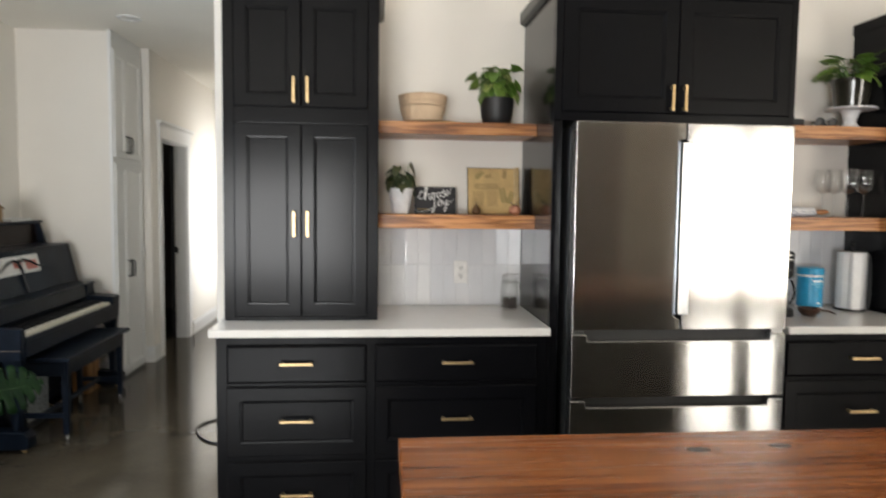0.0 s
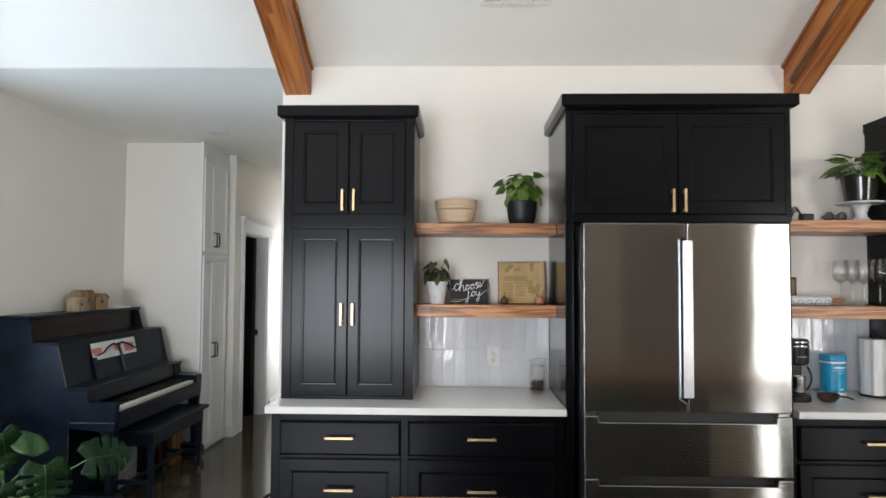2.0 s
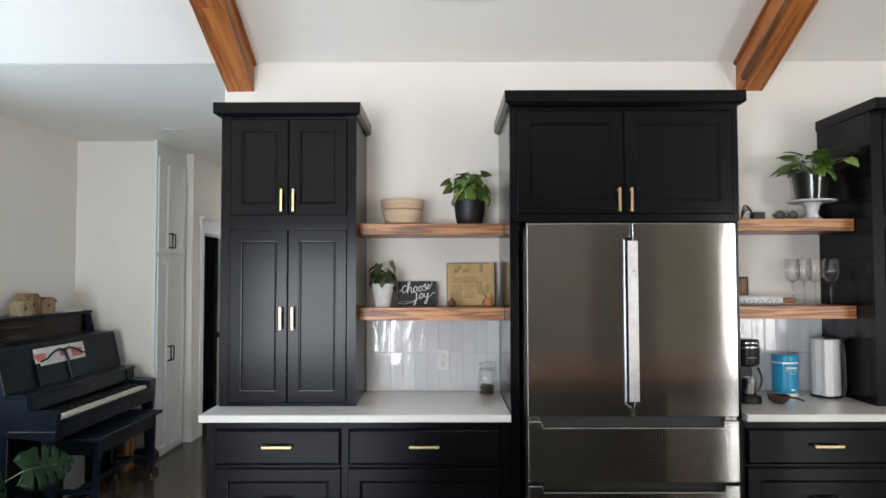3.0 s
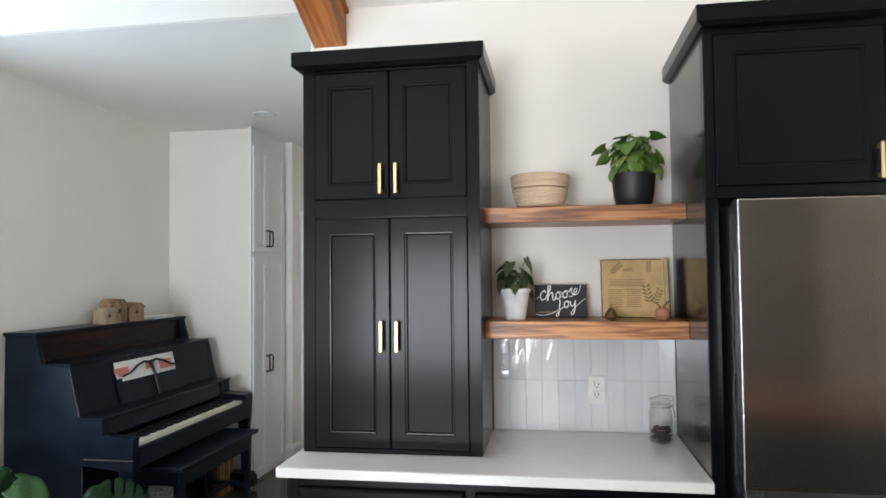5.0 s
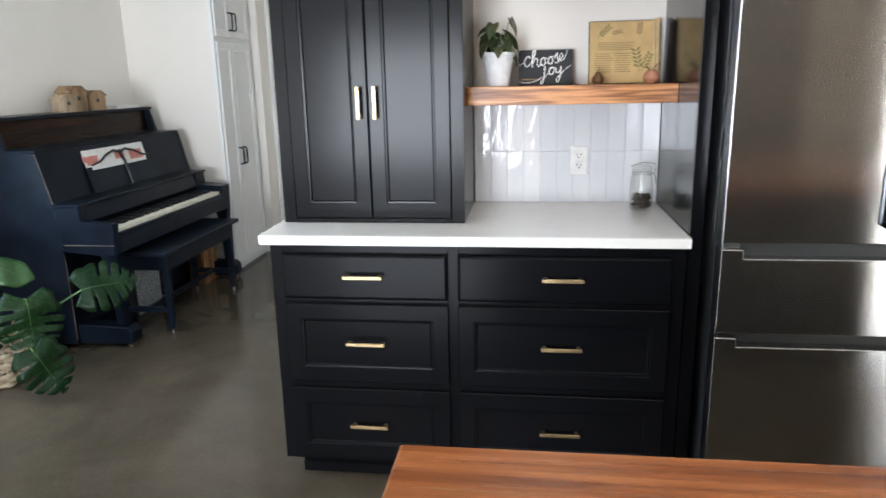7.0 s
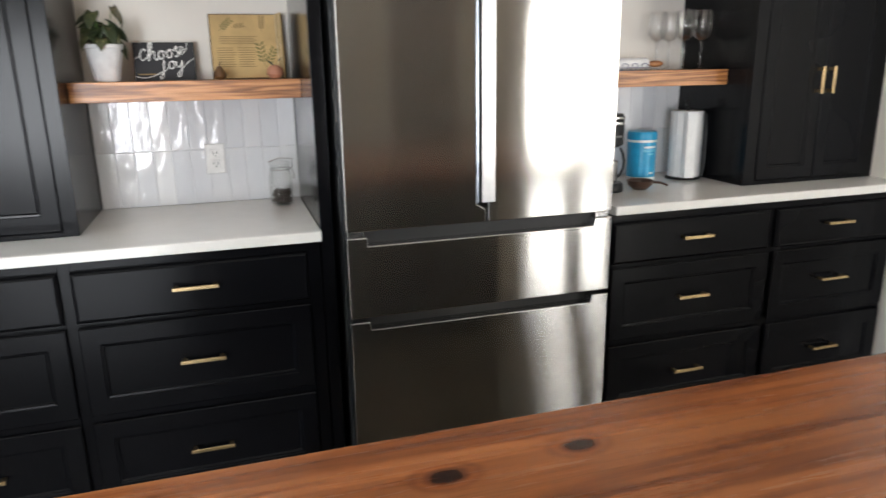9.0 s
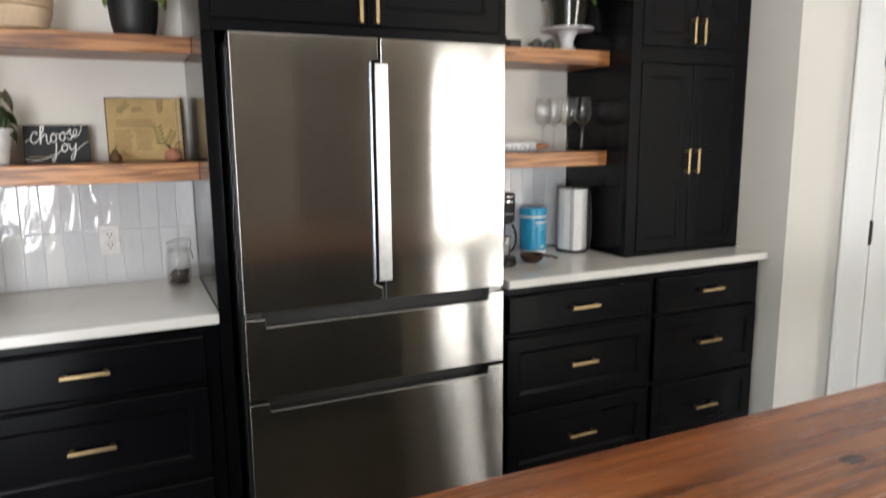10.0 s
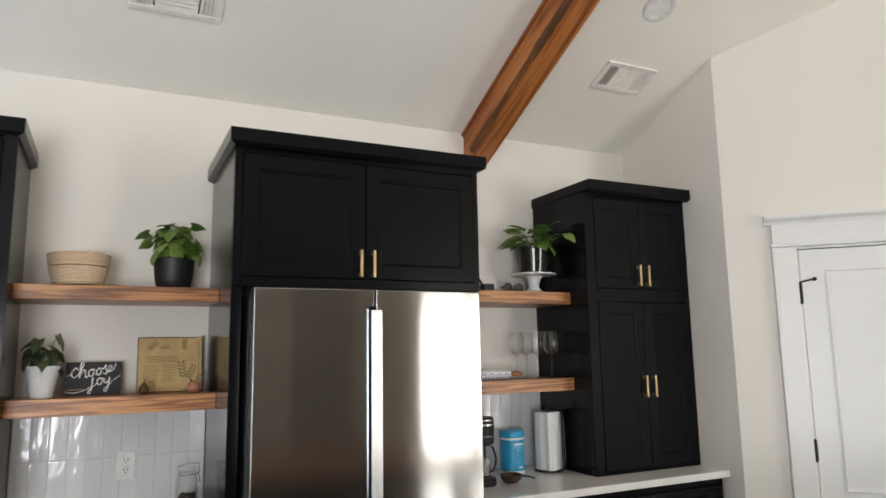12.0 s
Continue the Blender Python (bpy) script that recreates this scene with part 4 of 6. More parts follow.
for a, b_ in ((D0 - 0.012 - CW, D0 - 0.012), (D1 + 0.012, D1 + 0.012 + CW)):
    bm = bm_new()
    bx(bm, a, b_, -0.018, -0.001, 0.0, DH + 0.012, 0.002)
    pantry("side_casing", bm, TRIM, t2)
    pantry("edge_bead", bx(bm_new(), a - 0.006, a + 0.012, -0.026, -0.001, 0.0, DH + 0.012, 0.003), TRIM, t2)
HX0, HX1 = D0 - 0.012 - CW, D1 + 0.012 + CW
pantry("head_fillet", bx(bm_new(), HX0 - 0.012, HX1 + 0.012, -0.030, -0.001, DH + 0.012, DH + 0.030, 0.004), TRIM, t2)
pantry("head_frieze", bx(bm_new(), HX0, HX1, -0.020, -0.001, DH + 0.030, DH + 0.125, 0.001), TRIM, t2)
bm = prism(bm_new(), [(-0.001, DH + 0.125), (-0.024, DH + 0.125), (-0.028, DH + 0.138), (-0.046, DH + 0.150), (-0.050, DH + 0.158), (-0.050, DH + 0.170), (-0.001, DH + 0.170)], 'X', HX0 - 0.030, HX1 + 0.030)
pantry("head_cornice", bm, TRIM, t2)
bm = bm_new()
bx(bm, D0 - 0.0115, D0 - 0.0025, 0.0, 0.119, 0.0, DH + 0.0115)
bx(bm, D1 + 0.0025, D1 + 0.0115, 0.0, 0.119, 0.0, DH + 0.0115)
bx(bm, D0 - 0.0115, D1 + 0.0115, 0.0, 0.119, DH + 0.0015, DH + 0.0115)
pantry("jamb", bm, TRIM, t2)
# unseen board added behind the door; its colour gives the pantry's darkness
part("backing_board", bx(bm_new(), D0 - 0.2, D1 + 0.2, 0.125, 0.14, 0.0, 2.2), NEARBLACK, t2, "unseen board coloured near-black for the dark inside of the pantry", local=True)

# hall doorway: casing and the door standing open into the dark room
t = thing("door_casing", (HX, 4.08, 0), "white door casing with a moulded head in the hall", "door trim", kind="structure")
for a, b_ in ((3.570, 3.650), (4.465, 4.575)):
    part("side_casing", bx(bm_new(), HX + 0.001, HX + 0.019, a, b_, 0, 1.962, 0.002), TRIM, t)
part("head_frieze", bx(bm_new(), HX + 0.001, HX + 0.022, 3.570, 4.575, 1.972, 2.070, 0.002), TRIM, t)
bm = prism(bm_new(), [(HX + 0.001, 2.070), (HX + 0.026, 2.070), (HX + 0.030, 2.083), (HX + 0.050, 2.096), (HX + 0.052, 2.118), (HX + 0.001, 2.118)], 'Y', 3.545, 4.605)
part("head_cornice", bm, TRIM, t)
part("head_fillet", bx(bm_new(), HX + 0.001, HX + 0.030, 3.560, 4.585, 1.9625, 1.9715), TRIM, t)
bm = bm_new()
bx(bm, -2.759, HX, 3.651, 3.6595, 0, 1.955)
bx(bm, -2.759, HX, 4.452, 4.4595, 0, 1.955)
bx(bm, -2.759, HX, 3.651, 4.4595, 1.955, 1.965)
part("jamb", bm, TRIM, t)
part("strike_plate", bx(bm_new(), -2.758, -2.728, 4.4495, 4.4518, 0.875, 0.935), BLACKMETAL, t, "black strike plate")
t = thing("door_hall", (-2.775, 4.445, 0), "interior door standing open, coloured near-black to keep the doorway dark", "door", rz=99, kind="structure")
# leaf coloured near-black so that the doorway looks unlit
part("leaf", bx(bm_new(), 0.0, 0.70, -0.018, 0.018, 0.01, 1.945, 0.002), NEARBLACK, t, local=True)
bm = bm_new()
for s in (-1, 1):
    tube(bm, [(0.64, s * 0.018, 0.93), (0.64, s * 0.05, 0.93)], 0.009, 10)
    k = bm_new()
    lathe(k, [(0.0, 0.0), (0.020, 0.004), (0.028, 0.016), (0.022, 0.030), (0.0, 0.034)], 16)
    bmesh.ops.transform(k, matrix=pose(0.64, s * 0.04, 0.93, -90 * s), verts=k.verts[:])
    tmp = bpy.data.meshes.new("tmp")
    k.to_mesh(tmp)
    k.free()
    bm.from_mesh(tmp)
    bpy.data.meshes.remove(tmp)
part("knob", bm, BLACKMETAL, t, "black round door knob", True, local=True)

# built-in closet beside the piano wall: faces +x
CX = -2.712
t = thing("built_in_closet", (CX - 0.3, 3.07, 0), "white built-in closet with tall panelled doors and black pulls", "closet")
part("carcass", bx(bm_new(), CX - 0.60, CX - 0.022, 2.895, 3.38, 0.0, H0 - 0.002), TRIM, t)
bm = bm_new()
bx(bm, CX - 0.0225, CX, 2.721, 2.752, 0, H0 - 0.002)
bx(bm, CX - 0.0225, CX - 0.022, 2.752, 2.894, 0, H0 - 0.002)
bx(bm, CX - 0.021, CX, 3.345, 3.383, 0, H0 - 0.002)
for z0, z1 in ((0.0, 0.03), (1.700, 1.735), (2.560, H0 - 0.002)):
    bx(bm, CX - 0.021, CX - 0.0005, 2.752, 3.345, z0, z1)
part("face_frame", bm, TRIM, t)


def closet_door(y0, y1, z0, z1, hy, hz):
    bm = shaker(y0, y1, z0, z1, 0.0, 0.018, 0.045, 0.010)
    # turn the front from -y to +x
    bmesh.ops.transform(bm, matrix=Matrix(((0, -1, 0, CX + 0.012), (1, 0, 0, 0), (0, 0, 1, 0), (0, 0, 0, 1))), verts=bm.verts[:])
    d = part("door", bm, TRIM, t)
    bm = bm_new()
    x = CX + 0.012
    tube(bm, [(x, hy, hz - 0.062), (x + 0.026, hy, hz - 0.060), (x + 0.032, hy, hz - 0.045), (x + 0.032, hy, hz + 0.045), (x + 0.026, hy, hz + 0.060), (x, hy, hz + 0.062)], 0.0065, 8)
    part("handle", bm, BLACKMETAL, d, "black bow handle")


for y0, y1, s in ((2.750, 2.9985, 1), (3.0015, 3.347, -1)):
    hy = y1 - 0.03 if s > 0 else y0 + 0.03
    closet_door(y0, y1, 0.028, 1.698, hy, 0.862)
    closet_door(y0, y1, 1.738, 2.558, hy, 1.848)

# splashback: grout bed here, tiles at the end of the file
structure("splashback_bed_west", bx(bm_new(), -0.699, 0.013, YW - 0.0115, YW - 0.001, CT + 0.001, 1.3165), GROUT, "pale grout bed of the splashback", "wall")
structure("splashback_bed_east", bx(bm_new(), 1.0475, 1.737, YW - 0.0115, YW - 0.001, CT + 0.001, 1.3165), GROUT, "pale grout bed of the splashback", "wall")

t = thing("wall_outlet", (-0.290, YW - 0.014, 1.03), "white duplex outlet on the tiled splashback", "outlet")
part("cover_plate", rings(bm_new(), [(-0.325, -0.255, 1.028, 1.140, 0.638), (-0.325, -0.255, 1.028, 1.140, 0.633), (-0.322, -0.258, 1.031, 1.137, 0.630)]), WHITEPLASTIC, t)
for z in (1.064, 1.104):
    s = part("socket", bx(bm_new(), -0.307, -0.273, 0.6275, 0.6305, z - 0.016, z + 0.016, 0.001), WHITEPLASTIC, t)
    # slots are dark bars on the face, their shade put into the colour
    for dx_ in (-0.007, 0.007):
        part("slot", bx(bm_new(), -0.290 + dx_ - 0.0014, -0.290 + dx_ + 0.0014, 0.6268, 0.6276, z - 0.002, z + 0.008), DARKGAP, s, "dark bar that gives the slot's shade by colour")
    part("slot", bx(bm_new(), -0.2925, -0.2875, 0.6268, 0.6276, z - 0.011, z - 0.006), DARKGAP, s, "dark bar that gives the slot's shade by colour")

# ---- piano corner ----
PIANO = paint("worn_navy_black_paint", (0.0065, 0.0100, 0.0170), 0.30, 0.35, 60.0, 0.0008, 7.0)
PIANO.node_tree.nodes["Principled BSDF"].inputs["Specular IOR Level"].default_value = 0.10
WORN = wood("worn_edge_wood", (0.05, 0.036, 0.026), (0.10, 0.076, 0.056), (0.17, 0.135, 0.10), 'Y', 3.0, 0.5)
PDARK = wood("dark_mahogany", (0.007, 0.003, 0.0016), (0.020, 0.0075, 0.0034), (0.045, 0.017, 0.0075), 'Y', 3.0, 0.2, 40.0, 0.06)
PDARK.node_tree.nodes["Principled BSDF"].inputs["Specular IOR Level"].default_value = 0.10
IVORY = plain("ivory_keys", (0.86, 0.80, 0.66), 0.3)
PAPER = plain("paper", (0.78, 0.76, 0.72), 0.7)
INK = plain("dark_ink", (0.05, 0.05, 0.05), 0.6)
PINK = plain("pink_print", (0.62, 0.22, 0.18), 0.6)
Y0, Y1 = 1.15, 2.66
t = thing("upright_piano", (-3.05, 1.9, 0), "old upright piano in worn blue-black paint against the wall", "piano")
CHEEK = [(-3.405, 0.03), (-3.405, 1.235), (-3.217, 1.235), (-3.182, 1.082), (-3.020, 1.075), (-2.954, 0.792), (-2.935, 0.555), (-2.935, 0.03)]
for a in (Y0, Y1 - 0.03):
    p_ = part("side_panel", prism(bm_new(), CHEEK, 'Y', a, a + 0.03, 0.003), PIANO, t)
    bm = bm_new()
    tube(bm, [(-3.0165, a + 0.002, 1.071), (-2.9515, a + 0.002, 0.800)], 0.0022, 6)
    part("worn_edge", bm, WORN, p_, "paint worn through to bare wood")
    bm = bm_new()
    tube(bm, [(-2.9325, a + 0.002, 0.54), (-2.9325, a + 0.002, 0.06)], 0.0025, 6)
    part("worn_edge", bm, WORN, p_, "paint worn through to bare wood")
ARM = [(-2.953, 0.792), (-2.813, 0.792), (-2.815, 0.714), (-2.634, 0.707), (-2.630, 0.695), (-2.638, 0.536), (-2.70, 0.532), (-2.9345, 0.553)]
for a, b_ in ((Y0 - 0.004, Y0 + 0.046), (2.452, 2.575)):
    p_ = part("key_block", prism(bm_new(), ARM, 'Y', a, b_, 0.004), PIANO, t)
    bm = bm_new()
    bx(bm, -2.92, -2.636, a - 0.003, a + 0.004, 0.587, 0.592, 0.001)
    part("moulding", bm, WORN, p_, "worn moulding line")
bm = bx(bm_new(), -3.412, -3.206, Y0 - 0.010, Y1 + 0.006, 1.2355, 1.256, 0.004)
part("top_lid", bm, PIANO, t, "dark painted lid")
part("back", bx(bm_new(), -3.41, -3.36, Y0 + 0.031, Y1 - 0.031, 0.03, 1.235), PIANO, t)
bm = prism(bm_new(), [(-3.28, 1.235), (-3.25, 1.235), (-3.232, 1.078), (-3.26, 1.078)], 'Y', Y0 + 0.031, Y1 - 0.031)
part("upper_panel", bm, PDARK, t, "dark glossy recessed panel")
bm = prism(bm_new(), [(-3.26, 1.076), (-3.018, 1.076), (-3.016, 1.086), (-3.26, 1.090)], 'Y', Y0 + 0.012, Y1 - 0.012, 0.002)
part("desk_ledge", bm, PIANO, t)
bm = prism(bm_new(), [(-3.055, 1.075), (-3.024, 1.075), (-2.960, 0.800), (-2.99, 0.800)], 'Y', Y0 + 0.031, Y1 - 0.031)
part("music_panel", bm, PIANO, t)
bm = bx(bm_new(), -2.985, -2.806, Y0 - 0.006, 2.585, 0.7925, 0.808, 0.004)
part("fallboard_shelf", bm, PIANO, t)
bm = prism(bm_new(), [(-2.93, 0.792), (-2.830, 0.792), (-2.815, 0.705), (-2.85, 0.669), (-2.93, 0.669)], 'Y', Y0 + 0.047, 2.4515)
part("fallboard", bm, PIANO, t)
bm = bx(bm_new(), -2.93, -2.632, Y0 + 0.047, 2.4515, 0.540, 0.6295, 0.003)
part("keybed", bm, PIANO, t)
bm = bx(bm_new(), -2.652, -2.630, Y0 + 0.047, 2.4515, 0.630, 0.650, 0.003)
part("key_slip", bm, PIANO, t)
KY0, KY1 = 1.200, 2.448
bm = bm_new()
n_keys = 52
kw = (KY1 - KY0) / n_keys
for k in range(n_keys):
    bx(bm, -2.805, -2.6535, KY0 + k * kw + 0.0006, KY0 + (k + 1) * kw - 0.0006, 0.630, 0.668)
tagged(part("white_keys", bm, IVORY, t, "yellowed ivory keys"), kind="stuff")
bm = bm_new()
for k in range(n_keys - 1):
    if (k + 5) % 7 in (0, 1, 3, 4, 5):
        yc = KY0 + (k + 1) * kw
        bx(bm, -2.805, -2.700, yc - 0.0065, yc + 0.0065, 0.6685, 0.684)
tagged(part("black_keys", bm, BLACKPLASTIC, t, "ebony black keys"), kind="stuff")
part("lower_panel", bx(bm_new(), -2.975, -2.955, Y0 + 0.031, Y1 - 0.031, 0.11, 0.5395), PIANO, t)
part("bottom_rail", bx(bm_new(), -3.35, -2.945, Y0 + 0.031, Y1 - 0.031, 0.035, 0.109), PIANO, t)
for a in (Y0 + 0.02, Y1 - 0.12):
    part("toe_block", prism(bm_new(), [(-2.934, 0.028), (-2.625, 0.028), (-2.622, 0.095), (-2.65, 0.125), (-2.934, 0.135)], 'Y', a, a + 0.10, 0.004), PIANO, t)
    part("front_leg", prism(bm_new(), [(-2.715, 0.13), (-2.675, 0.127), (-2.668, 0.43), (-2.655, 0.531), (-2.76, 0.531), (-2.722, 0.43)], 'Y', a + 0.02, a + 0.075, 0.004), PIANO, t)
    for x in (-2.66, -3.33):
        bm = bm_new()
        tube(bm, [(x, a + 0.035, 0.0155), (x, a + 0.065, 0.0155)], 0.0155, 12)
        part("caster", bm, BRASS, t, "small brass caster")
for yy in (1.86, 1.90, 1.94):
    bm = bm_new()
    tube(bm, [(-2.95, yy, 0.07), (-2.87, yy, 0.06), (-2.84, yy, 0.055)], 0.007, 8)
    part("pedal", bm, BRASS, t, "brass pedal")

# music book on the ledge, clip over it
lean = pose(-2.944, 1.835, 0.8085, 0, -14.0, 0)


def leaned(bm):
    bmesh.ops.transform(bm, matrix=lean, verts=bm.verts[:])
    return bm


t = thing("music_book", (-2.944, 1.835, 0.8085), "open music folder with a pale printed sheet, leaning on the piano", "music book")
part("cover", leaned(bx(bm_new(), -0.006, 0.0, -0.33, 0.33, 0.0, 0.150, 0.001)), PIANO, t, "dark blue cover")
part("sheet", leaned(bx(bm_new(), -0.0055, -0.001, -0.322, 0.30, 0.1505, 0.248)), PAPER, t, "pale printed sheet")
part("sheet", leaned(bx(bm_new(), -0.0009, 0.0006, -0.28, 0.29, 0.130, 0.228)), PAPER, t, "pale printed sheet")
for y_, z_, w_, h_, m_ in ((-0.27, 0.196, 0.07, 0.016, PINK), (-0.26, 0.172, 0.05, 0.012, PINK), (0.19, 0.180, 0.07, 0.030, PINK), (0.02, 0.190, 0.05, 0.02, PINK)):
    part("print_block", leaned(bx(bm_new(), 0.0007, 0.0016, y_ - w_, y_ + w_, z_ - h_, z_ + h_)), m_, t, "faded pink print")
t = thing("page_holder", (-2.935, 1.85, 0.8085), "black bowed page holder clipped over the music", "page holder")
bm = bm_new()
for s in (-1, 1):
    tube(bm, [leaned_p for leaned_p in [lean @ Vector(q) for q in ((0.012, 0.015, 0.205), (0.012, 0.015 + s * 0.06, 0.222), (0.012, 0.015 + s * 0.14, 0.205), (0.012, 0.015 + s * 0.22, 0.170), (0.012, 0.015 + s * 0.30, 0.158))]], 0.0085, 8, 0.6)
part("arm", bm, BLACKPLASTIC, t)
bm = bm_new()
tube(bm, [lean @ Vector(q) for q in ((0.012, 0.015, 0.222), (0.012, 0.020, 0.185), (0.012, 0.035, 0.150), (0.010, 0.04, 0.0))], 0.010, 8, 0.8)
part("stem", bm, BLACKPLASTIC, t)

# little houses and a book on the piano
HOUSE = wood("driftwood", (0.12, 0.07, 0.035), (0.26, 0.165, 0.085), (0.38, 0.26, 0.15), 'Z', 4.0, 0.7, 60.0, 0.1)
HOUSE2 = wood("pale_driftwood", (0.22, 0.16, 0.10), (0.38, 0.29, 0.19), (0.5, 0.4, 0.28), 'Z', 4.0, 0.7, 60.0, 0.1)


def little_house(y, w, d, h, x, m_, rz, label):
    t = thing("wooden_house", (x, y, 1.256), label, "ornament", "wooden houses on the piano", rz)
    body = prism(bm_new(), [(-w / 2, 0), (w / 2, 0), (w / 2, h * 0.72), (w * 0.2, h * 0.95), (-w * 0.2, h * 0.95), (-w / 2, h * 0.72)], 'X', -d / 2, d / 2, 0.002)
    part("house_body", body, m_, t, local=True)
    bm = bm_new()
    bx(bm, -d / 2 - 0.006, d / 2 + 0.006, -w * 0.22, w * 0.22, h * 0.951, h)
    for s in (-1, 1):
        prism(bm, [(s * w * 0.22, h * 0.955), (s * w * 0.22, h), (s * (w / 2 + 0.008), h * 0.755), (s * (w / 2 + 0.008), h * 0.715)], 'X', -d / 2 - 0.006, d / 2 + 0.006)
    part("roof", bm, m_, t, local=True)
    # the hole is a dark disc on the face, its shade painted
    bm = bm_new()
    tube(bm, [(d / 2 - 0.001, 0, h * 0.5), (d / 2 + 0.0015, 0, h * 0.5)], w * 0.11, 14)
    part("doorway", bm, DARKGAP, t, "dark disc that gives a round hole's shade by colour", local=True)


little_house(1.80, 0.10, 0.09, 0.105, -3.27, HOUSE2, -18, "pale driftwood house ornament on the piano")
little_house(1.925, 0.125, 0.11, 0.155, -3.30, HOUSE, -12, "brown driftwood house ornament, taller, on the piano")
little_house(2.105, 0.11, 0.10, 0.125, -3.28, HOUSE, -25, "brown driftwood house ornament on the piano")
t = thing("book", (-3.29, 2.42, 1.256), "thin pale book lying on the piano", "book")
part("pages", bx(bm_new(), -3.355, -3.235, 2.285, 2.555, 1.2585, 1.271), PAPER, t)
part("cover", bx(bm_new(), -3.36, -3.23, 2.28, 2.56, 1.2715, 1.274, 0.001), WHITEPLASTIC, t)
part("cover", bx(bm_new(), -3.36, -3.23, 2.28, 2.56, 1.256, 1.2582), WHITEPLASTIC, t)

# bench
t = thing("piano_bench", (-2.66, 1.85, 0), "dark painted piano bench with square legs, before the piano", "bench")
part("seat", bx(bm_new(), -2.845, -2.475, 1.355, 2.335, 0.475, 0.500, 0.006, 2), PIANO, t)
bm = bm_new()
for x in (-2.815, -2.525):
    bx(bm, x, x + 0.02, 1.42, 2.27, 0.385, 0.4745)
for y in (1.40, 2.27):
    bx(bm, -2.795, -2.525, y, y + 0.02, 0.386, 0.4745)
part("apron", bm, PIANO, t)
for x in (-2.80, -2.525):
    for y in (1.425, 2.265):
        bm = prism(bm_new(), [(-0.021, -0.021), (0.021, -0.021), (0.021, 0.021), (-0.021, 0.021)], 'Z', 0.03, 0.474, 0.003)
        for v in bm.verts:
            k = 0.72 + 0.28 * v.co.z / 0.474
            v.co.x, v.co.y = v.co.x * k + x, v.co.y * k + y
        lg = part("leg", bm, PIANO, t)
        part("caster", lathe(bm_new(), [(0.0, 0.0), (0.011, 0.001), (0.013, 0.012), (0.009, 0.024), (0.011, 0.0295), (0.0, 0.0299)], 12, (x, y, 0)), STEELEDGE, lg, "small metal caster", True)
for y in (1.425, 2.265):
    part("stretcher", bx(bm_new(), -2.782, -2.543, y - 0.012, y + 0.012, 0.13, 0.16, 0.002), PIANO, t)
part("stretcher", bx(bm_new(), -2.675, -2.650, 1.438, 2.252, 0.132, 0.158, 0.002), PIANO, t)

# speckled box and wooden crate under the piano
t = thing("speaker_box", (-2.87, 1.70, 0), "small black box with a speckled grey cloth front under the piano", "speaker")
SPECK = paint("speckled_cloth", (0.33, 0.33, 0.31), 0.85, 0.75, 300.0, 0.002, 95.0)
part("case", bx(bm_new(), -2.944, -2.82, 1.555, 1.855, 0.0, 0.40, 0.006), BLACKPLASTIC, t)
part("cloth_front", bx(bm_new(), -2.8195, -2.815, 1.575, 1.835, 0.05, 0.385, 0.001), SPECK, t, "speckled grey cloth")
CRATE = wood("crate_pine", (0.20, 0.085, 0.025), (0.38, 0.18, 0.06), (0.5, 0.27, 0.1), 'Z', 3.0, 0.6)
t = thing("wooden_crate", (-2.84, 2.49, 0), "small orange-brown slatted wooden crate under the piano", "crate")
part("side", bx(bm_new(), -2.90, -2.80, 2.38, 2.392, 0.0, 0.30), CRATE, t)
part("side", bx(bm_new(), -2.90, -2.80, 2.588, 2.60, 0.0, 0.30), CRATE, t)
part("bottom", bx(bm_new(), -2.90, -2.80, 2.393, 2.587, 0.0, 0.012), CRATE, t)
for k in range(5):
    part("slat", bx(bm_new(), -2.7995, -2.79, 2.385 + k * 0.043, 2.385 + k * 0.043 + 0.034, 0.0, 0.30, 0.001), CRATE, t)

# cable on the floor
bm = bm_new()
pts = bez((-1.482, 1.38, 0.0065), (-1.62, 1.16, 0.0065), (-1.77, 1.42, 0.0065), 8) + bez((-1.77, 1.42, 0.0065), (-1.87, 1.62, 0.0065), (-1.74, 1.72, 0.0065), 8)[1:] + bez((-1.74, 1.72, 0.0065), (-1.62, 1.80, 0.0065), (-1.482, 1.70, 0.0065), 6)[1:]
tube(bm, pts, 0.006, 8)
single("power_cable", bm, BLACKPLASTIC, "black power cable looped on the concrete floor", "cable", smooth=True)

# ---- monstera ----
MLEAF = leaf_mat("monstera_leaf", (0.0032, 0.011, 0.0035), (0.0075, 0.025, 0.0065), (0.020, 0.055, 0.013), 0.36)
MLEAF.node_tree.nodes["Principled BSDF"].inputs["Specular IOR Level"].default_value = 0.18
MLEAF2 = leaf_mat("young_monstera_leaf", (0.018, 0.055, 0.012), (0.035, 0.10, 0.018), (0.06, 0.15, 0.035), 0.32)
STEM = plain("green_stem", (0.10, 0.19, 0.05), 0.5)
SOIL = plain("potting_soil", (0.03, 0.02, 0.014), 0.95)
BASKET = woven_mat("water_hyacinth", (0.36, 0.27, 0.17), (0.62, 0.52, 0.38), 60.0)


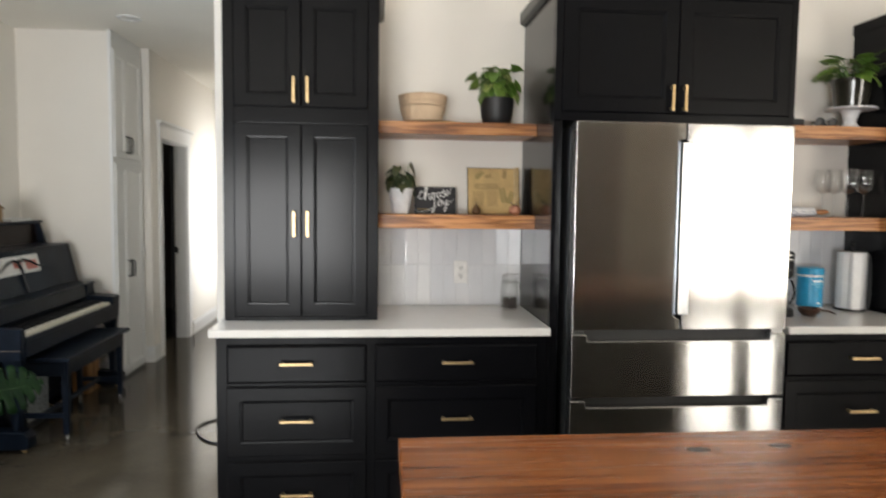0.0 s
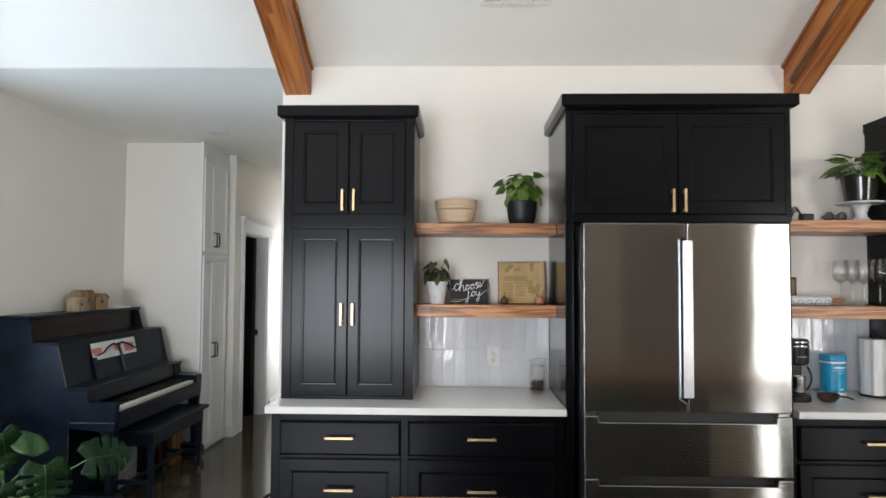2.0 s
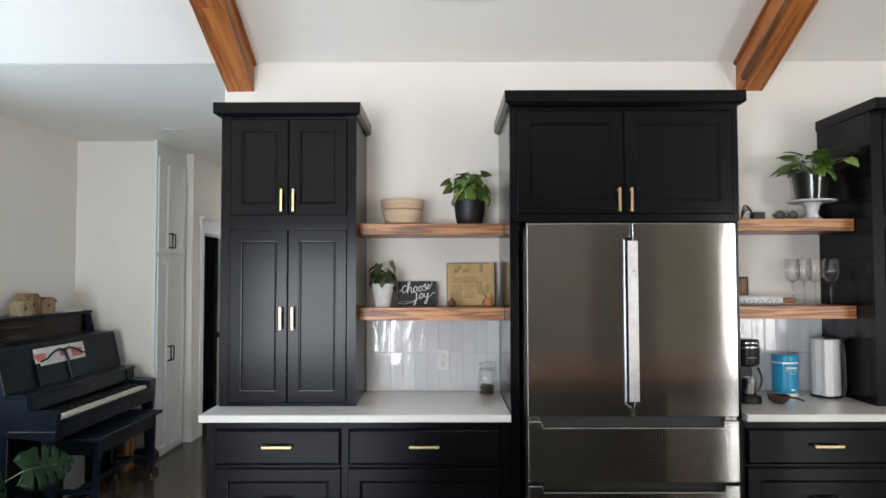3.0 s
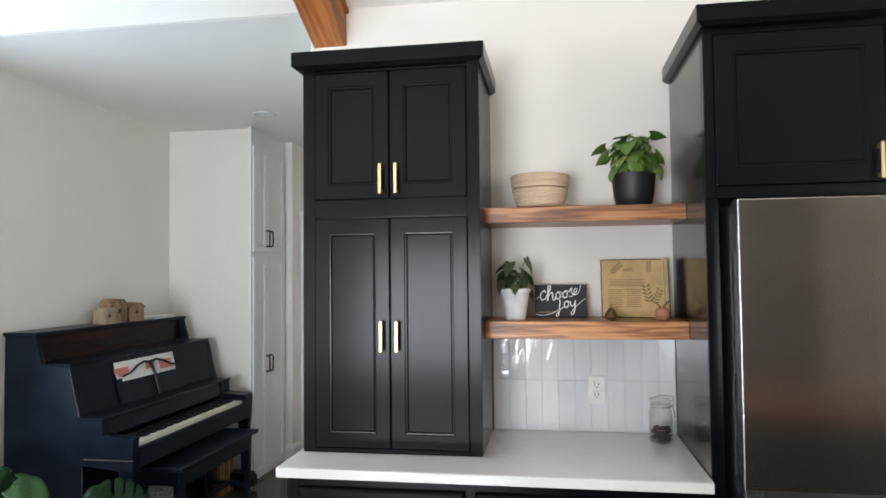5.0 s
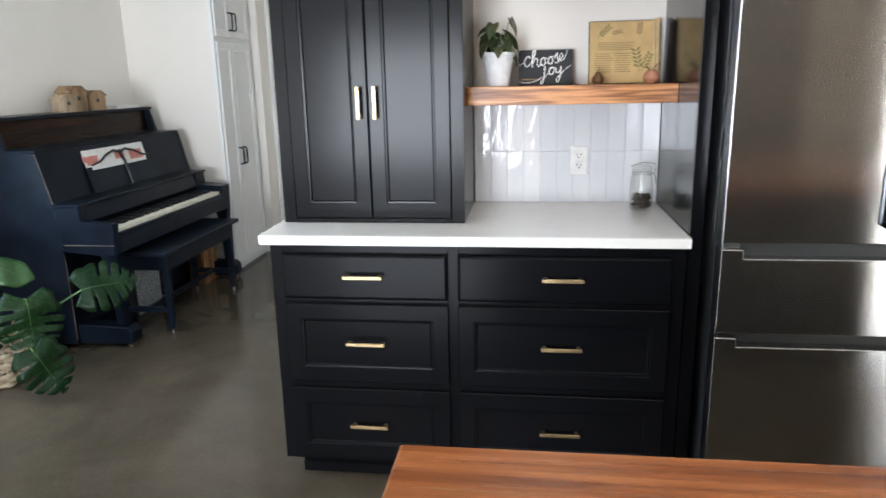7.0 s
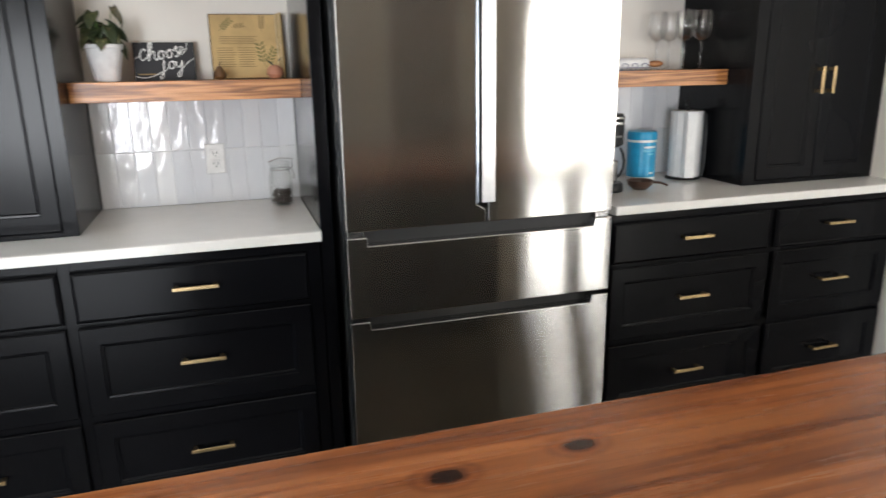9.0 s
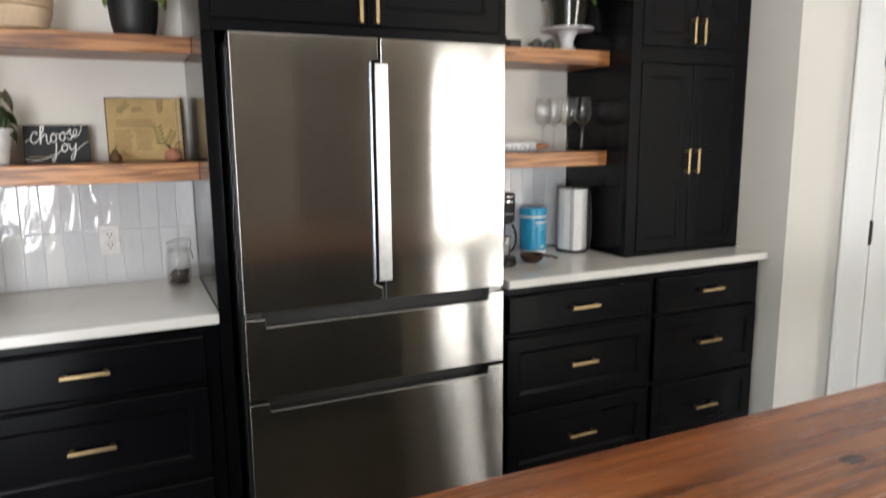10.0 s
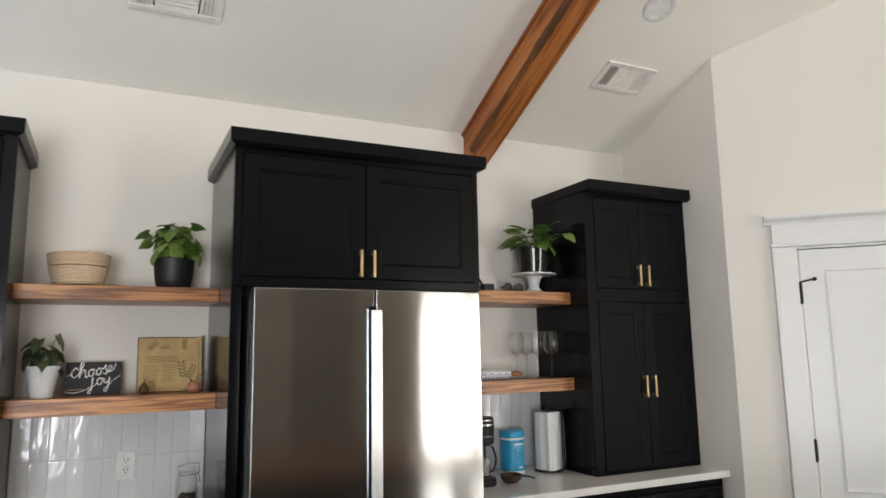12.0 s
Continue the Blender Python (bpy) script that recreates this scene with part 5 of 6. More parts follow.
def split_leaf(seed, lobes=5):
    """A broad heart-shaped leaf, split between the ribs; along +x, 1 long."""
    rnd = random.Random(seed)
    bm = bm_new()
    n = 44

    def half(t):
        return 0.56 * (math.sin(math.pi * min(1.0, (t * 0.93 + 0.07)) ** 0.72) ** 0.75) * (1 - 0.15 * t)

    def lift(x, y):
        return -0.32 * x * x * 0.5 - 0.28 * y * y + 0.035 * math.sin(9 * x + 4 * y)

    for s in (-1, 1):
        edge_in, edge_mid, edge_out, mids = [], [], [], []
        for i in range(n + 1):
            t_ = i / n
            w = half(t_)
            ph = (t_ * lobes * 1.12 + 0.12 * s) % 1.0
            cut = lobes and t_ > 0.16 and t_ < 0.94 and ph < 0.12
            ext = 0.46 if cut else 1.0 - 0.22 * abs(ph - 0.56)
            sweep = 0.30 * w
            def P(k):
                x = t_ - 0.16 * (1 - t_) ** 3 * k * 1.6 + sweep * k * 0.75
                y = s * w * k
                return (x, y, lift(x, y) + 0.05 * abs(y))
            mids.append(bm.verts.new((t_, 0, lift(t_, 0) - 0.004)))
            edge_in.append(bm.verts.new(P(0.40 * min(1, ext / 0.46))))
            edge_mid.append((bm.verts.new(P(0.72 * ext)), cut))
            edge_out.append((bm.verts.new(P(ext)), cut))
        for i in range(n):
            bm.faces.new([mids[i], mids[i + 1], edge_in[i + 1], edge_in[i]])
            if not (edge_mid[i][1] or edge_mid[i + 1][1]):
                bm.faces.new([edge_in[i], edge_in[i + 1], edge_mid[i + 1][0], edge_mid[i][0]])
                bm.faces.new([edge_mid[i][0], edge_mid[i + 1][0], edge_out[i + 1][0], edge_out[i][0]])
    bmesh.ops.remove_doubles(bm, verts=bm.verts[:], dist=0.0015)
    bmesh.ops.delete(bm, geom=[v for v in bm.verts if not v.link_faces], context='VERTS')
    bmesh.ops.recalc_face_normals(bm, faces=bm.faces[:])
    return bm


def heart_leaf(fold=0.18, droop=0.5, width=0.36, n=9):
    """A pointed heart-shaped leaf along +x, 1 long."""
    bm = bm_new()
    rows = []
    for i in range(n + 1):
        t_ = i / n
        w = width * (math.sin(math.pi * (t_ * 0.9 + 0.1) ** 0.62) ** 0.9) * (1.0 - 0.12 * t_)
        if i == n:
            w = 0.004
        row = []
        for k in (-1, -0.55, 0, 0.55, 1):
            x = t_ - (0.10 * (1 - t_) ** 4) * abs(k) * 1.3
            y = w * k
            z = fold * abs(y) - droop * t_ * t_ * 0.5 - 0.25 * y * y + 0.02 * math.sin(7 * t_ + 3 * k)
            row.append(bm.verts.new((x, y, z)))
        rows.append(row)
    for a, b_ in zip(rows, rows[1:]):
        for k in range(4):
            bm.faces.new([a[k], a[k + 1], b_[k + 1], b_[k]])
    bmesh.ops.recalc_face_normals(bm, faces=bm.faces[:])
    return bm


def leaf_mesh(name, bm, material, thick=0.004):
    """A leaf blade of some thickness, to be shared."""
    bmesh.ops.solidify(bm, geom=bm.faces[:], thickness=thick)
    me = bpy.data.meshes.new(name)
    for f in bm.faces:
        f.smooth = True
    bm.to_mesh(me)
    bm.free()
    me.materials.append(material)
    return me


def put_leaf(parent, me, base, yaw, pitch, roll, size):
    """A leaf under a plant, in the plant's own axes."""
    ob = new("leaf", me)
    ob.parent = parent
    ob.matrix_local = Matrix.Translation(base) @ pose(0, 0, 0, 0, 0, yaw) @ pose(0, 0, 0, 0, -pitch, 0) @ pose(0, 0, 0, roll, 0, 0) @ Matrix.Scale(size, 4)
    return ob


BX, BY = -3.10, 0.735
t = thing("plant_basket", (BX, BY, 0), "round woven water-hyacinth basket holding the monstera", "basket")
part("liner", lathe(bm_new(), [(0.0, 0.008), (0.120, 0.008), (0.142, 0.10), (0.146, 0.20), (0.140, 0.20), (0.134, 0.10), (0.0, 0.015)], 32), DARKGAP, t, "dark inner pot", True, local=True)
for k in range(9):
    z = 0.016 + k * 0.0245
    r = 0.128 + 0.036 * math.sin(math.pi * min(1, (z + 0.04) / 0.28))
    bm = bm_new()
    nn = 64
    pts = []
    for i in range(nn + 1):
        a = 2 * math.pi * i / nn
        rr = r + 0.011 * math.sin(10 * a + (math.pi if k % 2 else 0))
        pts.append((rr * math.cos(a), rr * math.sin(a), z + 0.004 * math.sin(5 * a + k)))
    tube(bm, pts, 0.0125, 7)
    part("woven_band", bm, BASKET, t, "", True, local=True)
for i in range(20):
    a = 2 * math.pi * (i + 0.5) / 20
    bm = bm_new()
    tube(bm, [((0.128 + 0.036 * math.sin(math.pi * min(1, (z + 0.04) / 0.28))) * math.cos(a), (0.128 + 0.036 * math.sin(math.pi * min(1, (z + 0.04) / 0.28))) * math.sin(a), z) for z in (0.008, 0.06, 0.12, 0.18, 0.228)], 0.007, 6)
    part("stake", bm, BASKET, t, "", True, local=True)
for s in (-1, 1):
    bm = bm_new()
    tube(bm, bez((0.02, s * 0.148, 0.215), (0.055, s * 0.152, 0.36), (0.09, s * 0.138, 0.215), 10), 0.009, 7)
    part("handle", bm, BASKET, t, "", True, local=True)

t = thing("monstera_plant", (BX, BY, 0.17), "large monstera with split dark green leaves in a basket", "plant")
part("soil", lathe(bm_new(), [(0.0, 0.0), (0.10, 0.0), (0.132, 0.0), (0.10, 0.012), (0.0, 0.018)], 24), SOIL, t, "dark potting soil", True, local=True)
ml = [leaf_mesh("monstera_blade", split_leaf(i, 5 + i % 2), MLEAF, 0.006) for i in range(3)]
my = leaf_mesh("young_monstera_blade", split_leaf(9, 0), MLEAF2, 0.006)
RIB = plain("pale_leaf_rib", (0.05, 0.11, 0.03), 0.45)
# blade's middle in the world, size, where the tip points, where the face looks, which blade
for i, (mid, sz, tip, face, kind_) in enumerate((
        ((-3.00, 0.655, 0.545), 0.215, (0.25, 0.05, -0.85), (0.55, -0.60, 0.50), 0),
        ((-2.905, 0.745, 0.560), 0.165, (0.80, 0.45, -0.35), (0.30, -0.55, 0.75), 3),
        ((-2.715, 0.575, 0.365), 0.270, (0.20, -0.20, -0.80), (0.60, -0.60, 0.50), 1),
        ((-2.650, 0.545, 0.160), 0.235, (0.45, 0.05, -0.80), (0.55, -0.65, 0.45), 2),
        ((-2.570, 0.930, 0.447), 0.255, (0.78, 0.62, 0.10), (0.55, -0.65, 0.50), 0),
        ((-2.960, 0.545, 0.300), 0.200, (-0.15, -0.25, -0.85), (0.50, -0.70, 0.40), 1),
        ((-3.20, 0.66, 0.640), 0.22, (-0.35, -0.75, -0.30), (0.10, -0.40, 0.90), 2),
        ((-3.24, 0.56, 0.44), 0.21, (-0.60, -0.50, -0.50), (0.20, -0.70, 0.60), 0),
        ((-3.22, 0.90, 0.58), 0.20, (-0.20, 0.80, -0.20), (0.30, -0.20, 0.90), 1))):
    mid, ex_, ez_ = Vector(mid), Vector(tip).normalized(), Vector(face).normalized()
    ez_ = (ez_ - ex_ * ez_.dot(ex_)).normalized()
    ey_ = ez_.cross(ex_)
    rot = Matrix((ex_, ey_, ez_)).transposed().to_4x4()
    base = mid - ex_ * sz * 0.42
    lf = new("leaf", my if kind_ == 3 else ml[kind_])
    lf.parent = t
    lf.matrix_local = Matrix.Translation(base - Vector((BX, BY, 0.17))) @ rot @ Matrix.Scale(sz, 4)
    bm = bm_new()
    tube(bm, [(u, 0, -0.16 * u * u + 0.035 * math.sin(9 * u) + 0.001) for u in (0.0, 0.12, 0.24, 0.36, 0.5, 0.65, 0.8)], 0.011, 6, 0.2)
    bmesh.ops.transform(bm, matrix=Matrix.Translation(base) @ rot @ Matrix.Scale(sz, 4), verts=bm.verts[:])
    part("leaf_rib", bm, RIB, t, "pale midrib", True)
    root = Vector((BX + 0.05 * math.cos(i * 2.4), BY + 0.05 * math.sin(i * 2.4), 0.175))
    ctrl = root.lerp(base, 0.45) + Vector((0, 0, 0.16 if i != 4 else -0.02))
    bm = bm_new()
    tube(bm, bez(root, ctrl, base, 10), 0.0062, 7, 0.7)
    part("stem", bm, STEM, t, "", True)

# ---- things on the west shelves ----
ZS1, ZS2, ZE1, ZE2 = 1.7885, 1.3735, 1.8085, 1.3785
RATTAN = woven_mat("pale_coiled_rattan", (0.58, 0.42, 0.28), (0.82, 0.67, 0.49), 70.0)
MATBROWN = woven_mat("braided_mat", (0.20, 0.12, 0.06), (0.45, 0.32, 0.19), 50.0)
POTBLACK = plain("matt_black_pot", (0.014, 0.014, 0.015), 0.5)
POTWHITE = plain("white_glazed_pot", (0.74, 0.74, 0.75), 0.3)
POTHOS = leaf_mat("pothos_leaf", (0.045, 0.105, 0.014), (0.13, 0.23, 0.035), (0.46, 0.48, 0.19), 0.32)
DARKLEAF = leaf_mat("dark_leaf", (0.012, 0.024, 0.010), (0.038, 0.056, 0.022), (0.19, 0.15, 0.07), 0.4)
GLASS = glass_mat("clear_glass")
JARGLASS = glass_mat("jar_glass", (1, 1, 1), 0.40, 0.03)
TERRA = plain("terracotta_glaze", (0.47, 0.21, 0.13), 0.5)
AMBER = plain("brown_glaze", (0.11, 0.055, 0.022), 0.3)
SIGN = plain("chalkboard_black", (0.016, 0.016, 0.019), 0.6)
CHALK = plain("white_lettering", (0.82, 0.82, 0.80), 0.6)
OLDPAGE = paint("yellowed_page", (0.56, 0.385, 0.165), 0.6, 0.16, 200.0, 0.0003, 12.0)
PAGEINK = plain("faded_ink", (0.27, 0.185, 0.075), 0.7)
PAGEGREEN = plain("printed_green", (0.22, 0.19, 0.065), 0.7)
PAGEEDGE = plain("pale_page_edges", (0.66, 0.54, 0.33), 0.7)
SCOOPWOOD = plain("dark_turned_wood", (0.045, 0.020, 0.011), 0.4)
BROWNCOVER = plain("brown_cover", (0.09, 0.055, 0.025), 0.5)
BLUE = plain("blue_tub", (0.022, 0.31, 0.55), 0.32)
BLUE2 = plain("pale_blue_print", (0.16, 0.50, 0.66), 0.4)
TOWEL = paint("paper_towel", (0.80, 0.80, 0.80), 0.9, 0.03, 350.0, 0.002, 30.0)
NAVYPRINT = plain("navy_print", (0.05, 0.08, 0.17), 0.4)
HANDLEWOOD = wood("turned_handle", (0.16, 0.06, 0.02), (0.32, 0.14, 0.05), (0.42, 0.2, 0.08), 'X', 3.0, 0.45)
DARKPOT = plain("smoked_glazed_pot", (0.026, 0.025, 0.019), 0.09)

bm = bm_new()
lathe(bm, [(0.0, 0.0), (0.135, 0.0), (0.141, 0.003), (0.138, 0.007), (0.10, 0.006), (0.0, 0.006)], 40, (-0.465, 0.47, ZS1), 0.01)
single("woven_mat", bm, MATBROWN, "flat round braided mat on the oak shelf", "mat", smooth=True)


def coil_bowl(z, r0, r1, h, swell, label):
    """A bowl built of coils."""
    prof = [(0.0, 0.0), (r0 * 0.6, 0.0)]
    n = 9
    for i in range(n):
        k0, k1 = i / n, (i + 0.5) / n
        r = r0 + (r1 - r0) * (k0 ** swell)
        ra = r0 + (r1 - r0) * (k1 ** swell)
        prof += [(r, h * k0 + 0.001), (ra + 0.0032, h * k1)]
    prof += [(r1, h), (r1 - 0.006, h + 0.002), (r1 - 0.010, h - 0.004), (r0 - 0.008, 0.010), (0.0, 0.008)]
    bm = lathe(bm_new(), prof, 48, (-0.497, 0.47, z), 0.006)
    return single("woven_bowl", bm, RATTAN, label, "bowl", "", "stacked bowls", True)


coil_bowl(ZS1 + 0.008, 0.070, 0.105, 0.068, 0.42, "pale coiled rattan bowl, lower of a stack of two")
coil_bowl(ZS1 + 0.0795, 0.100, 0.110, 0.050, 0.35, "pale coiled rattan bowl nested in another")


def pot(name, at, prof, material, label, seg=36):
    bm = lathe(bm_new(), prof, seg, at)
    return single(name, bm, material, label, "plant pot", smooth=True)


PB = (-0.152, 0.460, ZS1)
pot("plant_pot", PB, [(0.0, 0.0), (0.058, 0.0), (0.063, 0.004), (0.073, 0.045), (0.079, 0.105), (0.080, 0.122), (0.077, 0.124), (0.074, 0.118), (0.066, 0.05), (0.0, 0.04)], POTBLACK, "round matt black plant pot on the oak shelf")
PW = (-0.597, 0.455, ZS2)
pot("plant_pot", PW, [(0.0, 0.0), (0.036, 0.0), (0.039, 0.003), (0.057, 0.104), (0.060, 0.106), (0.060, 0.117), (0.057, 0.118), (0.053, 0.106), (0.040, 0.02), (0.0, 0.015)], POTWHITE, "small tapered white plant pot on the oak shelf")
PE = (1.600, 0.455, ZE1 + 0.1025)
pot("plant_pot", PE, [(0.0, 0.0), (0.068, 0.0), (0.074, 0.004), (0.092, 0.125), (0.097, 0.128), (0.097, 0.138), (0.092, 0.139), (0.088, 0.128), (0.07, 0.03), (0.0, 0.02)], DARKPOT, "glossy dark plant pot on a white cake stand")


def foliage(name, at, soil_r, soil_z, material, seed, specs, label, blade, wide=0.36):
    """A pot plant: soil, stems, and leaves of shared blades. specs: (reach, height, yaw, size, pitch, roll)."""
    rnd = random.Random(seed)
    t = thing(name, (at[0], at[1], at[2] + soil_z), label, "plant")
    part("soil", lathe(bm_new(), [(0.0, 0.0), (soil_r, 0.0), (soil_r * 0.7, 0.006), (0.0, 0.009)], 20), SOIL, t, "dark soil", True, local=True)
    for i, (reach, high, yaw, size, pit, rol) in enumerate(specs):
        a = radians(yaw)
        base = Vector((reach * math.cos(a), reach * math.sin(a), high))
        root = Vector((soil_r * 0.4 * math.cos(a + 0.6), soil_r * 0.4 * math.sin(a + 0.6), 0.002))
        bm = bm_new()
        tube(bm, bez(root, root.lerp(base, 0.4) + Vector((0, 0, 0.35 * abs(high) + 0.015)), base, 6), 0.0019, 6, 0.7)
        part("stem", bm, STEM, t, "", True, local=True)
        put_leaf(t, blade[i % len(blade)], base, yaw + rnd.uniform(-25, 25), pit, rol, size)
    return t


hb = [leaf_mesh("pothos_blade", heart_leaf(0.20, 0.35, 0.60), POTHOS, 0.006), leaf_mesh("pothos_blade", heart_leaf(0.10, 0.22, 0.62), POTHOS, 0.006)]
db = [leaf_mesh("dark_blade", heart_leaf(0.25, 0.6, 0.42), DARKLEAF, 0.006), leaf_mesh("dark_blade", heart_leaf(0.15, 0.4, 0.46), DARKLEAF, 0.006)]
rr = random.Random(5)
specs = []
for i in range(44):
    yaw = i * 137.5 + rr.uniform(-15, 15)
    k = i / 43
    specs.append((0.070 - 0.050 * k + rr.uniform(-0.01, 0.01), 0.040 + 0.115 * k + rr.uniform(-0.008, 0.012), yaw, 0.053 + rr.uniform(-0.010, 0.012), -62 + 50 * k + rr.uniform(-12, 12), rr.uniform(-30, 30)))
specs += [(0.09, 0.085, 188, 0.062, -28, 35), (0.08, 0.09, 350, 0.06, -50, -25), (0.055, 0.125, 250, 0.06, -50, 10), (0.03, 0.15, 285, 0.06, -35, -15), (0.10, 0.12, 176, 0.06, -20, 20), (0.07, 0.155, 330, 0.058, -10, -20), (0.08, 0.035, 210, 0.06, -60, 15), (0.06, 0.07, 300, 0.06, -60, 0)]
foliage("pothos_plant", PB, 0.062, 0.108, POTHOS, 3, specs, "bushy green pothos with heart-shaped leaves in a black pot", hb)
rr = random.Random(8)
specs = []
for i in range(15):
    yaw = i * 137.5
    k = i / 14
    specs.append((0.046 - 0.028 * k + rr.uniform(-0.008, 0.01), 0.022 + 0.065 * k, yaw, 0.050 + rr.uniform(-0.008, 0.010), -38 + 34 * k + rr.uniform(-18, 18), rr.uniform(-40, 40)))
specs += [(0.046, 0.128, 345, 0.066, -62, 25), (0.022, 0.112, 225, 0.058, -50, -10), (0.050, 0.045, 205, 0.055, -62, 0), (0.046, 0.070, 305, 0.064, -66, 12), (0.025, 0.062, 255, 0.058, -60, 0), (0.030, 0.100, 190, 0.052, -20, 20)]
foliage("house_plant", PW, 0.048, 0.103, DARKLEAF, 4, specs, "small dark-leaved house plant in a white pot", db)
rr = random.Random(12)
specs = []
for i in range(24):
    yaw = i * 137.5 + rr.uniform(-20, 20)
    k = i / 23
    near_side = 0.5 if math.cos(radians(yaw)) > 0.4 else 1.0  # kept short of the hutch beside it
    specs.append((near_side * (0.095 - 0.060 * k + rr.uniform(-0.015, 0.015)), 0.034 + 0.070 * k + rr.uniform(-0.01, 0.014), yaw, 0.072 + rr.uniform(-0.014, 0.016), -16 + 34 * k + rr.uniform(-18, 18), rr.uniform(-35, 35)))
specs += [(0.12, 0.045, 185, 0.095, -14, 15), (0.11, 0.075, 200, 0.090, 2, -20), (0.09, 0.095, 172, 0.090, 12, 10), (0.09, 0.112, -66, 0.085, 22, 20), (0.075, 0.085, 292, 0.088, -28, -15),
          (0.10, 0.022, -66, 0.078, -48, -20), (0.222, 0.056, -72, 0.062, -36, 30), (0.13, 0.070, 298, 0.078, 2, 12)]
eb = [leaf_mesh("pointed_blade", heart_leaf(0.22, 0.40, 0.46), POTHOS, 0.005), leaf_mesh("pointed_blade", heart_leaf(0.12, 0.25, 0.50), POTHOS, 0.005)]
foliage("pothos_plant", PE, 0.080, 0.122, POTHOS, 6, specs, "trailing green pothos with pointed leaves in a dark pot", eb)


# sign that leans on the wall
SM = pose(-0.4255, 0.560, ZS2, -13)
t = thing("wall_sign", (-0.4255, 0.58, ZS2), "small black sign with white brush lettering, leaning on the wall", "sign")
part("board", (lambda b: (bmesh.ops.transform(b, matrix=SM, verts=b.verts[:]), b)[1])(bx(bm_new(), -0.100, 0.100, 0.0, 0.016, 0.0, 0.132, 0.001)), SIGN, t)


def stroke(name, pts, r=0.0021, thin=0.6):
    """A brush stroke through points in millimetres from the foot of the sign, smoothed."""
    q = [Vector((x * 0.001, 0, z * 0.001)) for x, z in pts]
    out = []
    for i in range(len(q) - 1):
        p0, p1, p2, p3 = q[max(i - 1, 0)], q[i], q[i + 1], q[min(i + 2, len(q) - 1)]
        for k in range(5):
            u = k / 5
            out.append(0.5 * (2 * p1 + (p2 - p0) * u + (2 * p0 - 5 * p1 + 4 * p2 - p3) * u * u + (3 * p1 - p0 - 3 * p2 + p3) * u ** 3))
    out.append(q[-1])
    bm = bm_new()
    tube(bm, out, r, 6, thin)
    for v in bm.verts:
        v.co.y = v.co.y * 0.3 - 0.0003
    bmesh.ops.transform(bm, matrix=SM, verts=bm.verts[:])
    return part(name, bm, CHALK, t, "white brush lettering", True)


stroke("letter", [(-57.3, 100.9), (-64.9, 108.6), (-75.9, 95.4), (-78, 79.9), (-70.4, 69.8), (-58.6, 77.6), (-51.1, 90)], 0.0026)          # c
stroke("letter", [(-51.1, 90), (-40.7, 113.3), (-38.6, 128), (-44.8, 129.6), (-48.3, 111), (-49.7, 67.5)], 0.0027, 1.0)                    # h
stroke("letter", [(-49, 80.7), (-37.9, 99.3), (-30.4, 97), (-30.4, 77.6), (-24.8, 69.8), (-15.9, 83.8)], 0.0026, 0.7)
stroke("letter", [(-9, 103.2), (-17.9, 91.6), (-15.2, 76), (-5.5, 76), (-0.7, 91.6), (-9, 103.2), (6.9, 98.6)], 0.0026)           # o
stroke("letter", [(19.3, 107.1), (9.7, 95.4), (12.4, 79.9), (22.1, 80.7), (26.2, 95.4), (19.3, 107.1), (33.1, 103.2)], 0.0026)           # o
stroke("letter", [(31.7, 100.9), (43.5, 118.7), (42.1, 103.2), (48.3, 91.6), (41.4, 82.3), (32.4, 86.9)], 0.0025)                        # s
stroke("letter", [(45.5, 90), (58.6, 99.3), (63.5, 111), (57.3, 116.4), (51.7, 103.2), (55.2, 90), (67.6, 97.8), (75.9, 114.8), (78.7, 131.1)], 0.0024, 0.5)  # e
stroke("letter", [(-2.1, 69.8), (-4.1, 45), (-6.9, 17.8), (-13.8, 4.7), (-17.2, 12.4), (-3.4, 29.5), (12.4, 45)], 0.0028, 0.5)      # j
stroke("letter", [(24.1, 66.7), (13.8, 56.6), (15.9, 41.9), (26.2, 41.9), (31.7, 56.6), (24.1, 66.7), (38.6, 62.1)], 0.0026)           # o
stroke("letter", [(37.9, 65.2), (39.3, 49.7), (48.3, 46.6), (57.3, 63.6)], 0.0026, 0.8)                                           # y
stroke("letter", [(57.3, 69.1), (55.2, 41.1), (49.7, 17.8), (42.1, 11.6), (41.4, 23.3), (55.2, 39.6), (75.9, 60.5), (97.3, 76)], 0.0027, 0.4)
stroke("letter", [(2.1, 83.8), (2.1, 81.5)], 0.0028, 1.0)
stroke("flourish", [(-77.3, 83), (-86.2, 81.5), (-96.6, 73.7)], 0.0018)
stroke("flourish", [(-9.7, 31), (-33.1, 17.8), (-69, 9.3), (-98, 15.5)], 0.0018)
bm = bx(bm_new(), -0.088, -0.030, -0.0009, 0.0, 0.0200, 0.0240)
bmesh.ops.transform(bm, matrix=SM, verts=bm.verts[:])
part("small_line", bm, PAGEINK, t, "faint small line of print")

# cookery book standing open
BMX = pose(-0.147, 0.555, ZS2, -11)


def bookpart(name, b, m_, label=""):
    bmesh.ops.transform(b, matrix=BMX, verts=b.verts[:])
    return part(name, b, m_, BOOK, label)


